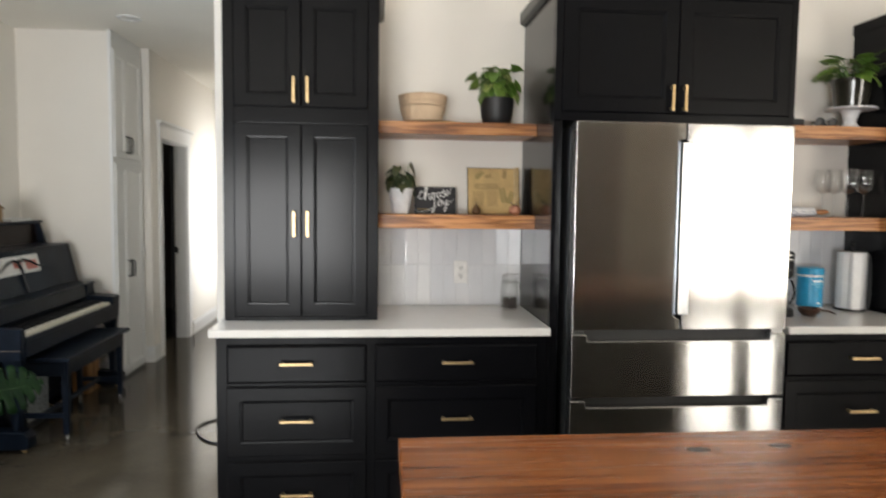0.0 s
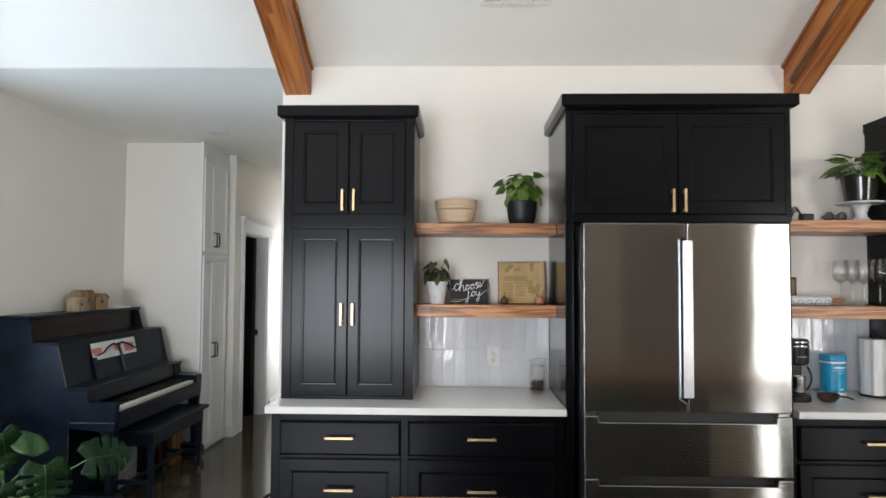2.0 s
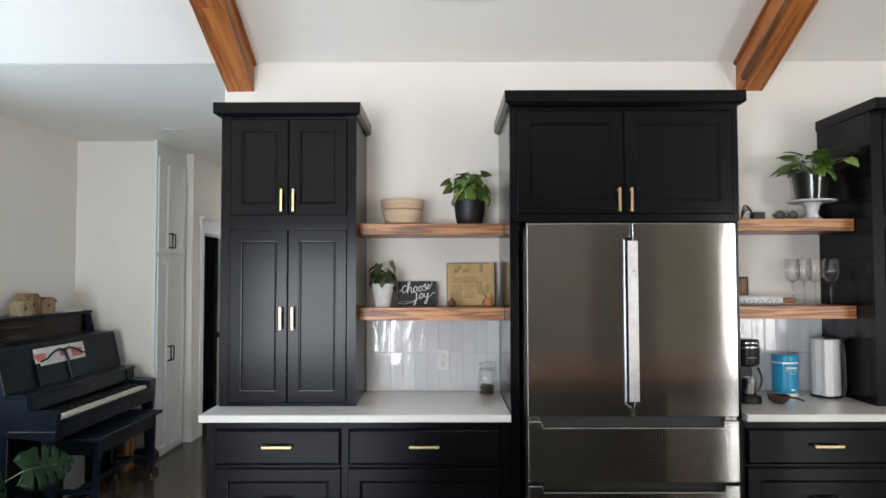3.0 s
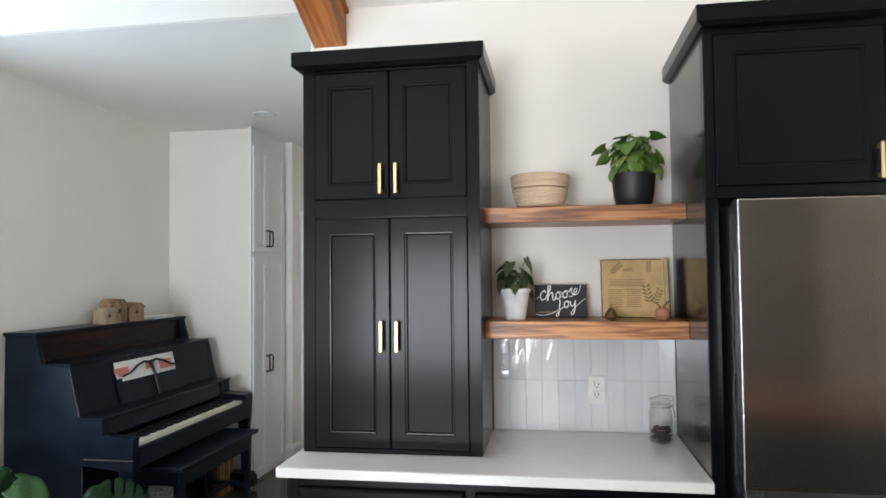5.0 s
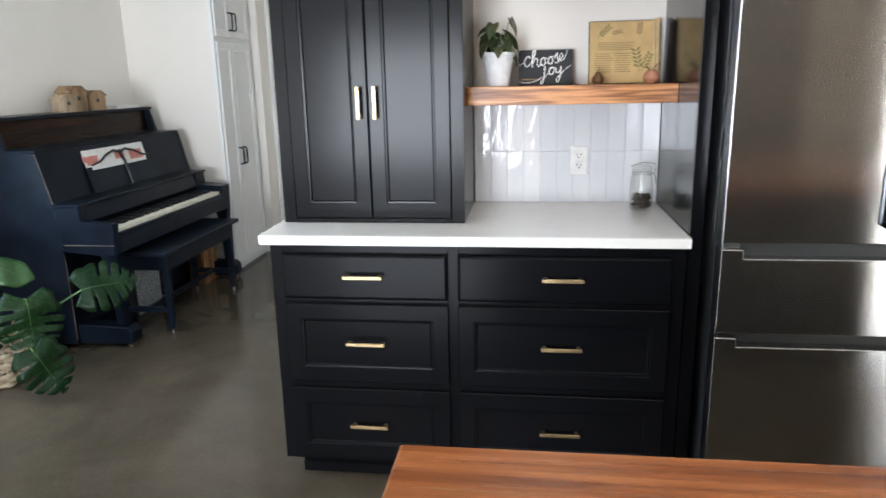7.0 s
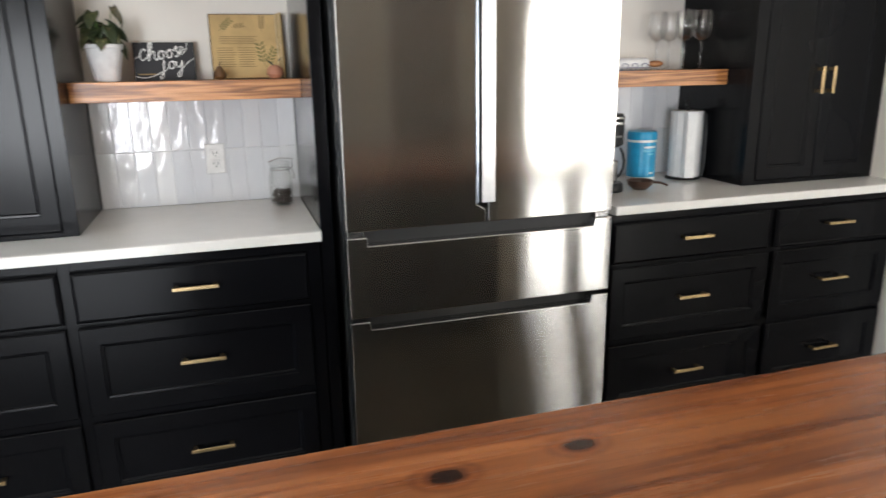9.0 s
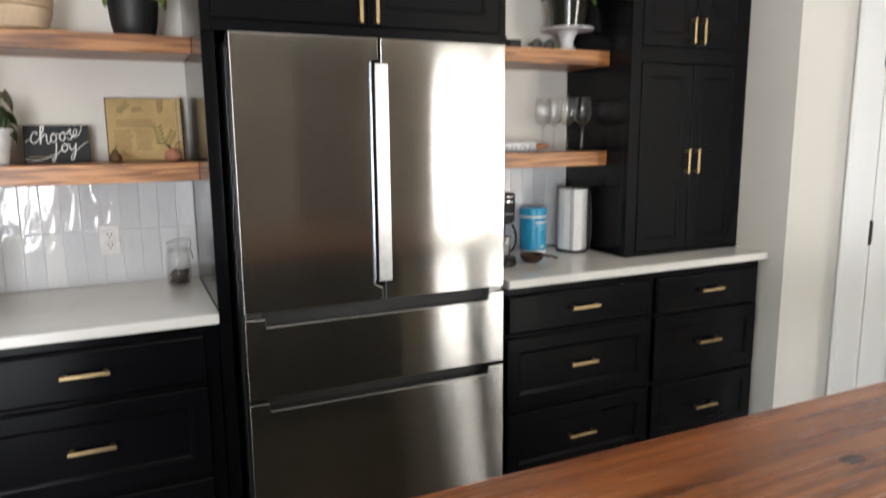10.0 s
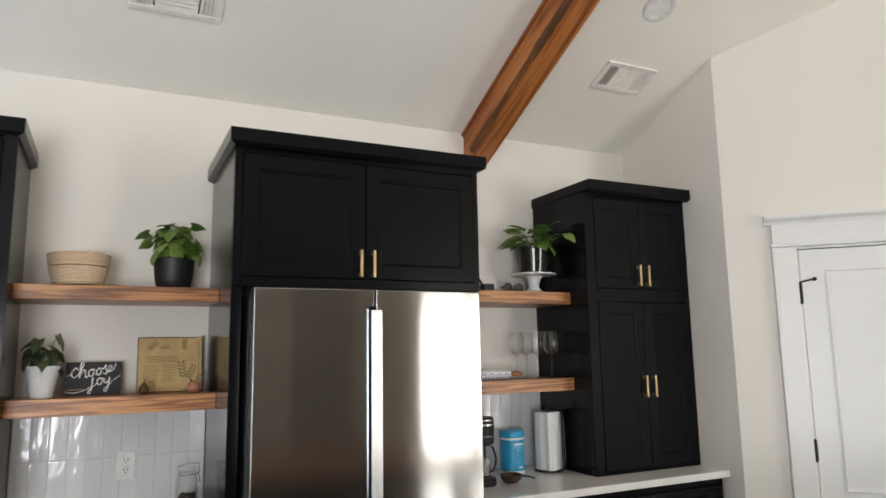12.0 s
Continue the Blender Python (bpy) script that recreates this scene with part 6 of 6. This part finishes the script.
BOOK = thing("open_book", (-0.147, 0.57, ZS2), "old cookbook with yellowed illustrated pages, propped on the shelf", "book")
bookpart("cover", bx(bm_new(), -0.122, 0.136, 0.004, 0.008, 0.0, 0.230, 0.001), BROWNCOVER, "brown cover edge")
bookpart("page", bx(bm_new(), -0.118, 0.108, -0.002, 0.0035, 0.003, 0.226, 0.0006), OLDPAGE)
for k in range(4):
    bookpart("page", bx(bm_new(), 0.1085 + k * 0.0055, 0.1128 + k * 0.0055, -0.006 - 0.004 * k, 0.0035, 0.002, 0.228 + 0.0015 * k, 0.0005), OLDPAGE if k % 2 else PAGEEDGE)
rr = random.Random(2)
for k in range(5):
    bookpart("text_line", bx(bm_new(), -0.088, 0.040 - 0.012 * (k % 2), -0.0026, -0.0019, 0.148 - k * 0.0062, 0.1502 - k * 0.0062), PAGEINK, "line of faded print")
for c0, c1 in ((-0.098, -0.034), (-0.028, 0.036)):
    for k in range(9):
        bookpart("text_line", bx(bm_new(), c0, c1 - rr.uniform(0, 0.012), -0.0026, -0.0019, 0.108 - k * 0.0082, 0.1105 - k * 0.0082), PAGEINK, "line of faded print")


def sprig(x, z, ang, size, m_):
    b = bm_new()
    tube(b, [(x, -0.0022, z), (x + size * math.cos(ang), -0.0022, z + size * math.sin(ang))], 0.0007, 5)
    for k in range(5):
        f = 0.25 + 0.18 * k
        for s in (-1, 1):
            a2 = ang + s * 0.9
            px, pz = x + f * size * math.cos(ang), z + f * size * math.sin(ang)
            L = size * 0.30
            vs = [b.verts.new((px + q * L * math.cos(a2) - w * L * math.sin(a2), -0.0026, pz + q * L * math.sin(a2) + w * L * math.cos(a2))) for q, w in ((0, 0), (0.45, -0.2), (1, 0), (0.45, 0.2))]
            lo = [b.verts.new((v.co.x, -0.0019, v.co.z)) for v in vs]
            b.faces.new(vs)
            b.faces.new(list(reversed(lo)))
            for i in range(4):
                j = (i + 1) % 4
                b.faces.new([vs[j], vs[i], lo[i], lo[j]])
    bmesh.ops.recalc_face_normals(b, faces=b.faces[:])
    return bookpart("illustration", b, m_, "printed plant drawing")


sprig(-0.090, 0.168, 0.75, 0.055, PAGEGREEN)
sprig(-0.045, 0.182, 0.2, 0.040, PAGEINK)
sprig(0.058, 0.165, 1.5, 0.050, PAGEINK)
sprig(0.062, 0.040, 1.75, 0.080, PAGEGREEN)
sprig(0.066, 0.040, 1.1, 0.070, PAGEGREEN)
t = thing("pear_ornament", (-0.245, 0.440, ZS2), "small brown glazed pear ornament on the shelf", "ornament")
part("fruit", lathe(bm_new(), [(0.0, 0.0), (0.014, 0.001), (0.022, 0.012), (0.020, 0.024), (0.011, 0.036), (0.008, 0.043), (0.0, 0.047)], 20), AMBER, t, smooth=True, local=True)
bm = bm_new()
tube(bm, [(0, 0, 0.046), (0.002, 0, 0.054), (0.006, 0, 0.060)], 0.0018, 6)
part("stalk", bm, BROWNCOVER, t, local=True)
t = thing("peach_ornament", (-0.062, 0.440, ZS2), "small terracotta fruit ornament with a leaf", "ornament")
part("fruit", lathe(bm_new(), [(0.0, 0.0), (0.018, 0.001), (0.029, 0.016), (0.026, 0.034), (0.012, 0.046), (0.0, 0.043)], 24, (0, 0, 0), 0.03), TERRA, t, smooth=True, local=True)
put_leaf(t, db[0], Vector((0.004, 0, 0.044)), -30, 60, 20, 0.040)
put_leaf(t, db[1], Vector((-0.004, 0, 0.044)), 160, 50, 0, 0.030)

# clip-top jar on the worktop
t = thing("glass_jar", (-0.067, 0.505, CT), "clear clip-top glass jar, part full of dark beans", "jar")
t.matrix_world = t.matrix_world @ Matrix.Scale(1.13, 4)
part("body", lathe(bm_new(), [(0.0, 0.0), (0.034, 0.0), (0.038, 0.005), (0.0385, 0.095), (0.034, 0.110), (0.031, 0.122), (0.0325, 0.126), (0.0295, 0.127), (0.0285, 0.120), (0.031, 0.108), (0.0355, 0.094), (0.035, 0.008), (0.0, 0.005)], 32), JARGLASS, t, "clear glass", True, local=True)
part("lid", lathe(bm_new(), [(0.0, 0.128), (0.033, 0.128), (0.034, 0.133), (0.031, 0.140), (0.020, 0.146), (0.0, 0.147)], 32), JARGLASS, t, "domed glass lid", True, local=True)
bm = bm_new()
tube(bm, [(0.033 * math.cos(a), 0.033 * math.sin(a), 0.117) for a in (2 * math.pi * k / 24 for k in range(25))], 0.0011, 5)
tube(bm, [(0.034, -0.006, 0.117), (0.041, -0.006, 0.125), (0.040, -0.006, 0.150), (0.0, -0.006, 0.154), (-0.036, -0.006, 0.142)], 0.0011, 5)
tube(bm, [(0.036, 0, 0.122), (0.044, 0, 0.100), (0.045, 0, 0.082)], 0.0016, 5)
part("wire_clip", bm, STEELEDGE, t, "steel wire clip", local=True)
BEANS = plain("dark_beans", (0.035, 0.018, 0.010), 0.5)
bm = bm_new()
rr = random.Random(4)
for k in range(150):
    a, r_, z_ = rr.uniform(0, 6.28), 0.0275 * math.sqrt(rr.random()), rr.uniform(0.010, 0.048)
    bmesh.ops.create_icosphere(bm, subdivisions=1, radius=0.0052, matrix=Matrix.Translation((r_ * math.cos(a), r_ * math.sin(a), z_)) @ Matrix.Diagonal((1.3, 0.9, 0.8, 1)))
tagged(part("contents", bm, BEANS, t, "dark beans", True, local=True), kind="stuff")

# ---- things on the east shelves ----
t = thing("cake_stand", (1.600, 0.455, ZE1), "white ceramic cake stand with a short turned foot", "cake stand")
part("foot", lathe(bm_new(), [(0.0, 0.0), (0.052, 0.0), (0.054, 0.006), (0.040, 0.015), (0.029, 0.030), (0.027, 0.046), (0.034, 0.062), (0.037, 0.076), (0.052, 0.090), (0.0, 0.092)], 32), POTWHITE, t, smooth=True, local=True)
part("plate", lathe(bm_new(), [(0.0, 0.0925), (0.098, 0.0925), (0.114, 0.0945), (0.117, 0.0985), (0.116, 0.102), (0.0, 0.102)], 44), POTWHITE, t, smooth=True, local=True)
t = thing("charger", (1.300, 0.46, ZE1), "small black charger with a looped cable on the shelf", "charger")
part("case", bx(bm_new(), 1.285, 1.345, 0.42, 0.47, ZE1, ZE1 + 0.042, 0.005, 2), BLACKPLASTIC, t)
for k in range(3):
    bm = bm_new()
    tube(bm, bez((1.225 + 0.006 * k, 0.43 + 0.012 * k, ZE1 + 0.004), (1.245 + 0.01 * k, 0.45, ZE1 + 0.135 - 0.02 * k), (1.292, 0.445 + 0.006 * k, ZE1 + 0.035), 10), 0.0032, 7)
    part("cable", bm, BLACKPLASTIC, t, "", True)
t = thing("sunglasses", (1.440, 0.43, ZE1), "black sunglasses lying folded on the shelf", "glasses")
bm = bm_new()
for s in (-1, 1):
    k = bm_new()
    lathe(k, [(0.0, -0.0015), (0.024, -0.0015), (0.027, 0.0), (0.024, 0.0015), (0.0, 0.0015)], 18)
    bmesh.ops.transform(k, matrix=pose(1.440 + s * 0.032, 0.400, ZE1 + 0.021, 100), verts=k.verts[:])
    part("lens", k, DARKGAP, t, "dark lens", True)
tube(bm, [(1.425, 0.398, ZE1 + 0.028), (1.440, 0.396, ZE1 + 0.031), (1.455, 0.398, ZE1 + 0.028)], 0.0025, 6)
part("bridge", bm, BLACKPLASTIC, t)
for s in (-1, 1):
    bm = bm_new()
    tube(bm, [(1.440 + s * 0.058, 0.402, ZE1 + 0.027), (1.440 + s * 0.058, 0.425, ZE1 + 0.024), (1.440 - s * 0.01, 0.435 + 0.006 * s, ZE1 + 0.016), (1.440 - s * 0.05, 0.436 + 0.006 * s, ZE1 + 0.004)], 0.0026, 6)
    part("temple", bm, BLACKPLASTIC, t)

t = thing("picture_block", (1.25, 0.52, ZE2), "small dark framed picture block on the shelf", "picture")
part("frame", bx(bm_new(), 1.203, 1.297, 0.52, 0.535, ZE2, ZE2 + 0.145, 0.002), BLACKPLASTIC, t)
part("print", bx(bm_new(), 1.214, 1.286, 0.5182, 0.5199, ZE2 + 0.012, ZE2 + 0.133), HOUSE, t, "brown picture")
t = thing("rolling_pin", (1.26, 0.43, ZE2), "white ceramic rolling pin with a blue pattern and wooden handles", "rolling pin")
bm = lathe(bm_new(), [(0.0, -0.155), (0.022, -0.155), (0.025, -0.150), (0.025, 0.150), (0.022, 0.155), (0.0, 0.155)], 28)
bmesh.ops.transform(bm, matrix=pose(1.262, 0.430, ZE2 + 0.0252, 0, 90), verts=bm.verts[:])
part("barrel", bm, POTWHITE, t, "white glazed barrel", True)
for s in (-1, 1):
    bm = lathe(bm_new(), [(0.0, 0.156), (0.007, 0.156), (0.008, 0.166), (0.013, 0.185), (0.012, 0.215), (0.006, 0.232), (0.0, 0.233)], 16)
    bmesh.ops.transform(bm, matrix=pose(1.262, 0.430, ZE2 + 0.0252, 0, 90 * s), verts=bm.verts[:])
    part("handle", bm, HANDLEWOOD, t, "turned wooden handle", True)
for i in range(7):
    for j in range(-2, 3):
        a = radians(-90 + j * 38)
        cx_ = 1.125 + i * 0.045 + (0.022 if j % 2 else 0)
        bm = bm_new()
        ring_ = []
        for q in range(9):
            al = 2 * math.pi * q / 8
            du, dv = 0.014 * math.cos(al), 0.009 * math.sin(al)
            an = a + dv / 0.025
            ring_.append((cx_ + du, 0.430 + 0.0253 * math.cos(an), ZE2 + 0.0252 + 0.0253 * math.sin(an)))
        tube(bm, ring_, 0.0016, 5)
        part("motif", bm, NAVYPRINT, t, "navy printed motif")

GL = thing("wine_glass", (1.672, 0.425, ZE2), "clear stemmed wine glass standing on the oak shelf", "wine glass", "wine glasses on the shelf")
part("foot", lathe(bm_new(), [(0.0, 0.0), (0.036, 0.0), (0.037, 0.0015), (0.021, 0.004), (0.006, 0.009), (0.0, 0.009)], 32), GLASS, GL, smooth=True, local=True)
part("stem", lathe(bm_new(), [(0.0, 0.0092), (0.0055, 0.0092), (0.0038, 0.03), (0.0038, 0.098), (0.006, 0.114), (0.0, 0.1155)], 16), GLASS, GL, smooth=True, local=True)
part("bowl", lathe(bm_new(), [(0.0, 0.1156), (0.008, 0.1158), (0.026, 0.126), (0.036, 0.147), (0.0385, 0.168), (0.036, 0.204), (0.031, 0.236), (0.0295, 0.2365)], 36), GLASS, GL, smooth=True, local=True)
for x, y in ((1.598, 0.545), (1.592, 0.430), (1.535, 0.540)):
    copy_thing(GL, pose(x, y, ZE2))

# ---- things on the east worktop ----
t = thing("coffee_maker", (1.185, 0.30, CT), "slim black coffee maker with steel rings on the worktop", "coffee maker")
part("base", lathe(bm_new(), [(0.0, 0.0), (0.060, 0.0), (0.062, 0.006), (0.060, 0.030), (0.054, 0.036), (0.0, 0.037)], 32), BLACKPLASTIC, t, smooth=True, local=True)
part("column", bx(bm_new(), -0.034, 0.034, 0.02, 0.075, 0.038, 0.20, 0.010, 2), BLACKPLASTIC, t, local=True)
part("brew_head", lathe(bm_new(), [(0.0, 0.175), (0.040, 0.175), (0.054, 0.186), (0.056, 0.262), (0.0, 0.263)], 32), BLACKPLASTIC, t, smooth=True, local=True)
for z in (0.2635, 0.2835):
    part("steel_ring", lathe(bm_new(), [(0.0, z), (0.0565, z), (0.0575, z + 0.004), (0.0565, z + 0.009), (0.0, z + 0.009)], 32), STEELEDGE, t, "bright steel ring", True, local=True)
part("lid", lathe(bm_new(), [(0.0, 0.2728), (0.054, 0.2728), (0.054, 0.2832), (0.0, 0.2832)], 32), BLACKPLASTIC, t, smooth=True, local=True)
part("lid", lathe(bm_new(), [(0.0, 0.2928), (0.053, 0.2928), (0.050, 0.302), (0.0, 0.304)], 32), BLACKPLASTIC, t, smooth=True, local=True)
part("mark", bx(bm_new(), -0.022, 0.022, -0.0572, -0.0548, 0.215, 0.222), SEAL, t, "small pale maker's mark", local=True)
bm = bm_new()
tube(bm, bez((0.045, -0.01, 0.168), (0.085, -0.01, 0.10), (0.040, -0.01, 0.055), 10), 0.005, 8)
part("handle", bm, BLACKPLASTIC, t, "", True, local=True)
part("cup", lathe(bm_new(), [(0.0, 0.0375), (0.026, 0.0375), (0.030, 0.05), (0.033, 0.12), (0.031, 0.121), (0.028, 0.05), (0.0, 0.043)], 28, (0, -0.012, 0)), STEELEDGE, t, "steel cup", True, local=True)

t = thing("wooden_scoop", (1.325, 0.285, CT), "small dark wooden bowl with a short handle", "scoop")
t.matrix_world = t.matrix_world @ Matrix.Scale(1.22, 4)
part("bowl", lathe(bm_new(), [(0.0, 0.0), (0.022, 0.0), (0.038, 0.014), (0.043, 0.030), (0.040, 0.031), (0.034, 0.016), (0.0, 0.008)], 28), SCOOPWOOD, t, smooth=True, local=True)
bm = bm_new()
tube(bm, [(0.038, -0.006, 0.022), (0.065, -0.02, 0.020), (0.085, -0.032, 0.012)], 0.0045, 8, 0.8)
part("handle", bm, SCOOPWOOD, t, "", True, local=True)

t = thing("supplement_tub", (1.465, 0.500, CT), "bright blue plastic tub with a white base on the worktop", "tub")
part("base_ring", lathe(bm_new(), [(0.0, 0.0), (0.0582, 0.0), (0.0610, 0.003), (0.0610, 0.016), (0.0, 0.016)], 40), WHITEPLASTIC, t, "white base", True, local=True)
part("sleeve", lathe(bm_new(), [(0.0, 0.0165), (0.0605, 0.0165), (0.0605, 0.164), (0.0, 0.164)], 40), BLUE, t, "blue printed sleeve", True, local=True)
part("neck_ring", lathe(bm_new(), [(0.0, 0.1645), (0.0612, 0.1645), (0.0612, 0.174), (0.0, 0.174)], 40), WHITEPLASTIC, t, "white neck", True, local=True)
part("lid", lathe(bm_new(), [(0.0, 0.1745), (0.0619, 0.1745), (0.0628, 0.178), (0.0628, 0.203), (0.0592, 0.208), (0.0, 0.208)], 40), BLUE, t, "blue screw lid", True, local=True)


def label_bar(a0, a1, z0, z1, m_):
    bm = bm_new()
    n = 8
    for i in range(n):
        a, b_ = radians(a0 + (a1 - a0) * i / n), radians(a0 + (a1 - a0) * (i + 1) / n)
        for r0, r1 in ((0.0604, 0.0612),):
            vs = [bm.verts.new((r * math.cos(q), r * math.sin(q), z)) for q in (a, b_) for r in (r0, r1) for z in (z0, z1)]
            for q in ((0, 1, 3, 2), (4, 6, 7, 5), (0, 4, 5, 1), (2, 3, 7, 6), (0, 2, 6, 4), (1, 5, 7, 3)):
                bm.faces.new([vs[k] for k in q])
    bmesh.ops.remove_doubles(bm, verts=bm.verts[:], dist=1e-5)
    bmesh.ops.recalc_face_normals(bm, faces=bm.faces[:])
    return part("label_mark", bm, m_, t, "pale printed bar", local=True)


label_bar(-112, -52, 0.140, 0.148, WHITEPLASTIC)
for a0 in range(-114, -54, 8):
    label_bar(a0, a0 + 5.5, 0.124, 0.136, BLUE2)
label_bar(-95, -62, 0.112, 0.118, BLUE2)
label_bar(-88, -68, 0.030, 0.038, WHITEPLASTIC)

t = thing("paper_towel_roll", (1.652, 0.455, CT + 0.012), "white paper towel roll with a loose sheet, on a wire holder", "paper towel")
bm = lathe(bm_new(), [(0.0, 0.0), (0.064, 0.0), (0.066, 0.004), (0.066, 0.276), (0.064, 0.279), (0.021, 0.279), (0.020, 0.25), (0.0, 0.25)], 40, (0, 0, 0), 0.008)
part("roll", bm, TOWEL, t, smooth=True, local=True)
bm = bm_new()
pl = [(0.066 * math.cos(radians(a)), 0.066 * math.sin(radians(a))) for a in (150, 175, 200, 225)]
pl += [(-0.050, -0.058), (-0.046, -0.073), (-0.030, -0.080), (-0.012, -0.084)]
a_ = [[bm.verts.new((x * k, y * k, z)) for x, y in pl] for z in (0.001, 0.278) for k in (1.012, 1.03)]
for i in range(len(pl) - 1):
    for r0, r1 in ((a_[0], a_[2]), (a_[1], a_[3]), (a_[0], a_[1]), (a_[2], a_[3])):
        bm.faces.new([r0[i], r0[i + 1], r1[i + 1], r1[i]])
for i in (0, len(pl) - 1):
    bm.faces.new([a_[0][i], a_[1][i], a_[3][i], a_[2][i]])
bmesh.ops.recalc_face_normals(bm, faces=bm.faces[:])
part("loose_sheet", bm, TOWEL, t, "loose end sheet", local=True)
t = thing("towel_holder", (1.652, 0.455, CT), "black wire paper towel holder on the worktop", "towel holder")
bm = lathe(bm_new(), [(0.0, 0.002), (0.072, 0.002), (0.075, 0.006), (0.072, 0.010), (0.0, 0.010)], 36)
part("base", bm, BLACKMETAL, t, smooth=True, local=True)
bm = bm_new()
tube(bm, [(0, 0, 0.010), (0, 0, 0.312)], 0.006, 8)
tube(bm, [(0.0, 0.013 * math.sin(a), 0.322 + 0.013 * math.cos(a)) for a in (2 * math.pi * k / 12 for k in range(13))], 0.004, 6)
part("post", bm, BLACKMETAL, t, "", True, local=True)
for dy in (-0.010, 0.008):
    bm = bm_new()
    tube(bm, [(0.073, dy - 0.02, 0.010), (0.082, dy - 0.02, 0.06), (0.081, dy - 0.018, 0.20), (0.076, dy - 0.014, 0.272), (0.055, dy - 0.010, 0.296), (0.006, dy - 0.004, 0.300)], 0.0042, 6)
    part("side_wire", bm, BLACKMETAL, t, "", True, local=True)

# ---- glazed tiles of the splashback ----


def tile_mesh(w, h, k):
    rnd = random.Random(k)
    bm = bm_new()
    d = [rnd.uniform(-0.0012, 0.0012) for _ in range(4)]
    bv = 0.0016
    back = [bm.verts.new(c) for c in ((-w / 2, 0.0, -h / 2), (w / 2, 0.0, -h / 2), (w / 2, 0.0, h / 2), (-w / 2, 0.0, h / 2))]
    mid = [bm.verts.new((v.co.x, -0.0055 + d[i], v.co.z)) for i, v in enumerate(back)]
    fr = [bm.verts.new((v.co.x - math.copysign(bv, v.co.x), -0.0075 + d[i], v.co.z - math.copysign(bv, v.co.z))) for i, v in enumerate(back)]
    for r0, r1 in ((back, mid), (mid, fr)):
        for i in range(4):
            j = (i + 1) % 4
            bm.faces.new([r0[i], r0[j], r1[j], r1[i]])
    bm.faces.new(fr)
    bm.faces.new(list(reversed(back)))
    bmesh.ops.recalc_face_normals(bm, faces=bm.faces[:])
    me = bpy.data.meshes.new("tile")
    bm.to_mesh(me)
    bm.free()
    me.materials.append(TILE)
    return me


def tiling(bed, x0, x1, cols):
    pitch = (x1 - x0) / cols
    rows = ((CT + 0.002, 1.1195), (1.1215, 1.3165))
    ms = [[tile_mesh(pitch - 0.0016, z1 - z0, 10 * i + k) for k in range(4)] for i, (z0, z1) in enumerate(rows)]
    rnd = random.Random(cols)
    for i, (z0, z1) in enumerate(rows):
        for c in range(cols):
            ob = new("tile", ms[i][rnd.randrange(4)])
            ob.parent = bed
            ob.matrix_local = Matrix.Translation((x0 + (c + 0.5) * pitch, YW - 0.0072, (z0 + z1) / 2))


tiling(bpy.data.objects["splashback_bed_west"], -0.6985, 0.0130, 11)
tiling(bpy.data.objects["splashback_bed_east"], 1.0480, 1.7365, 11)
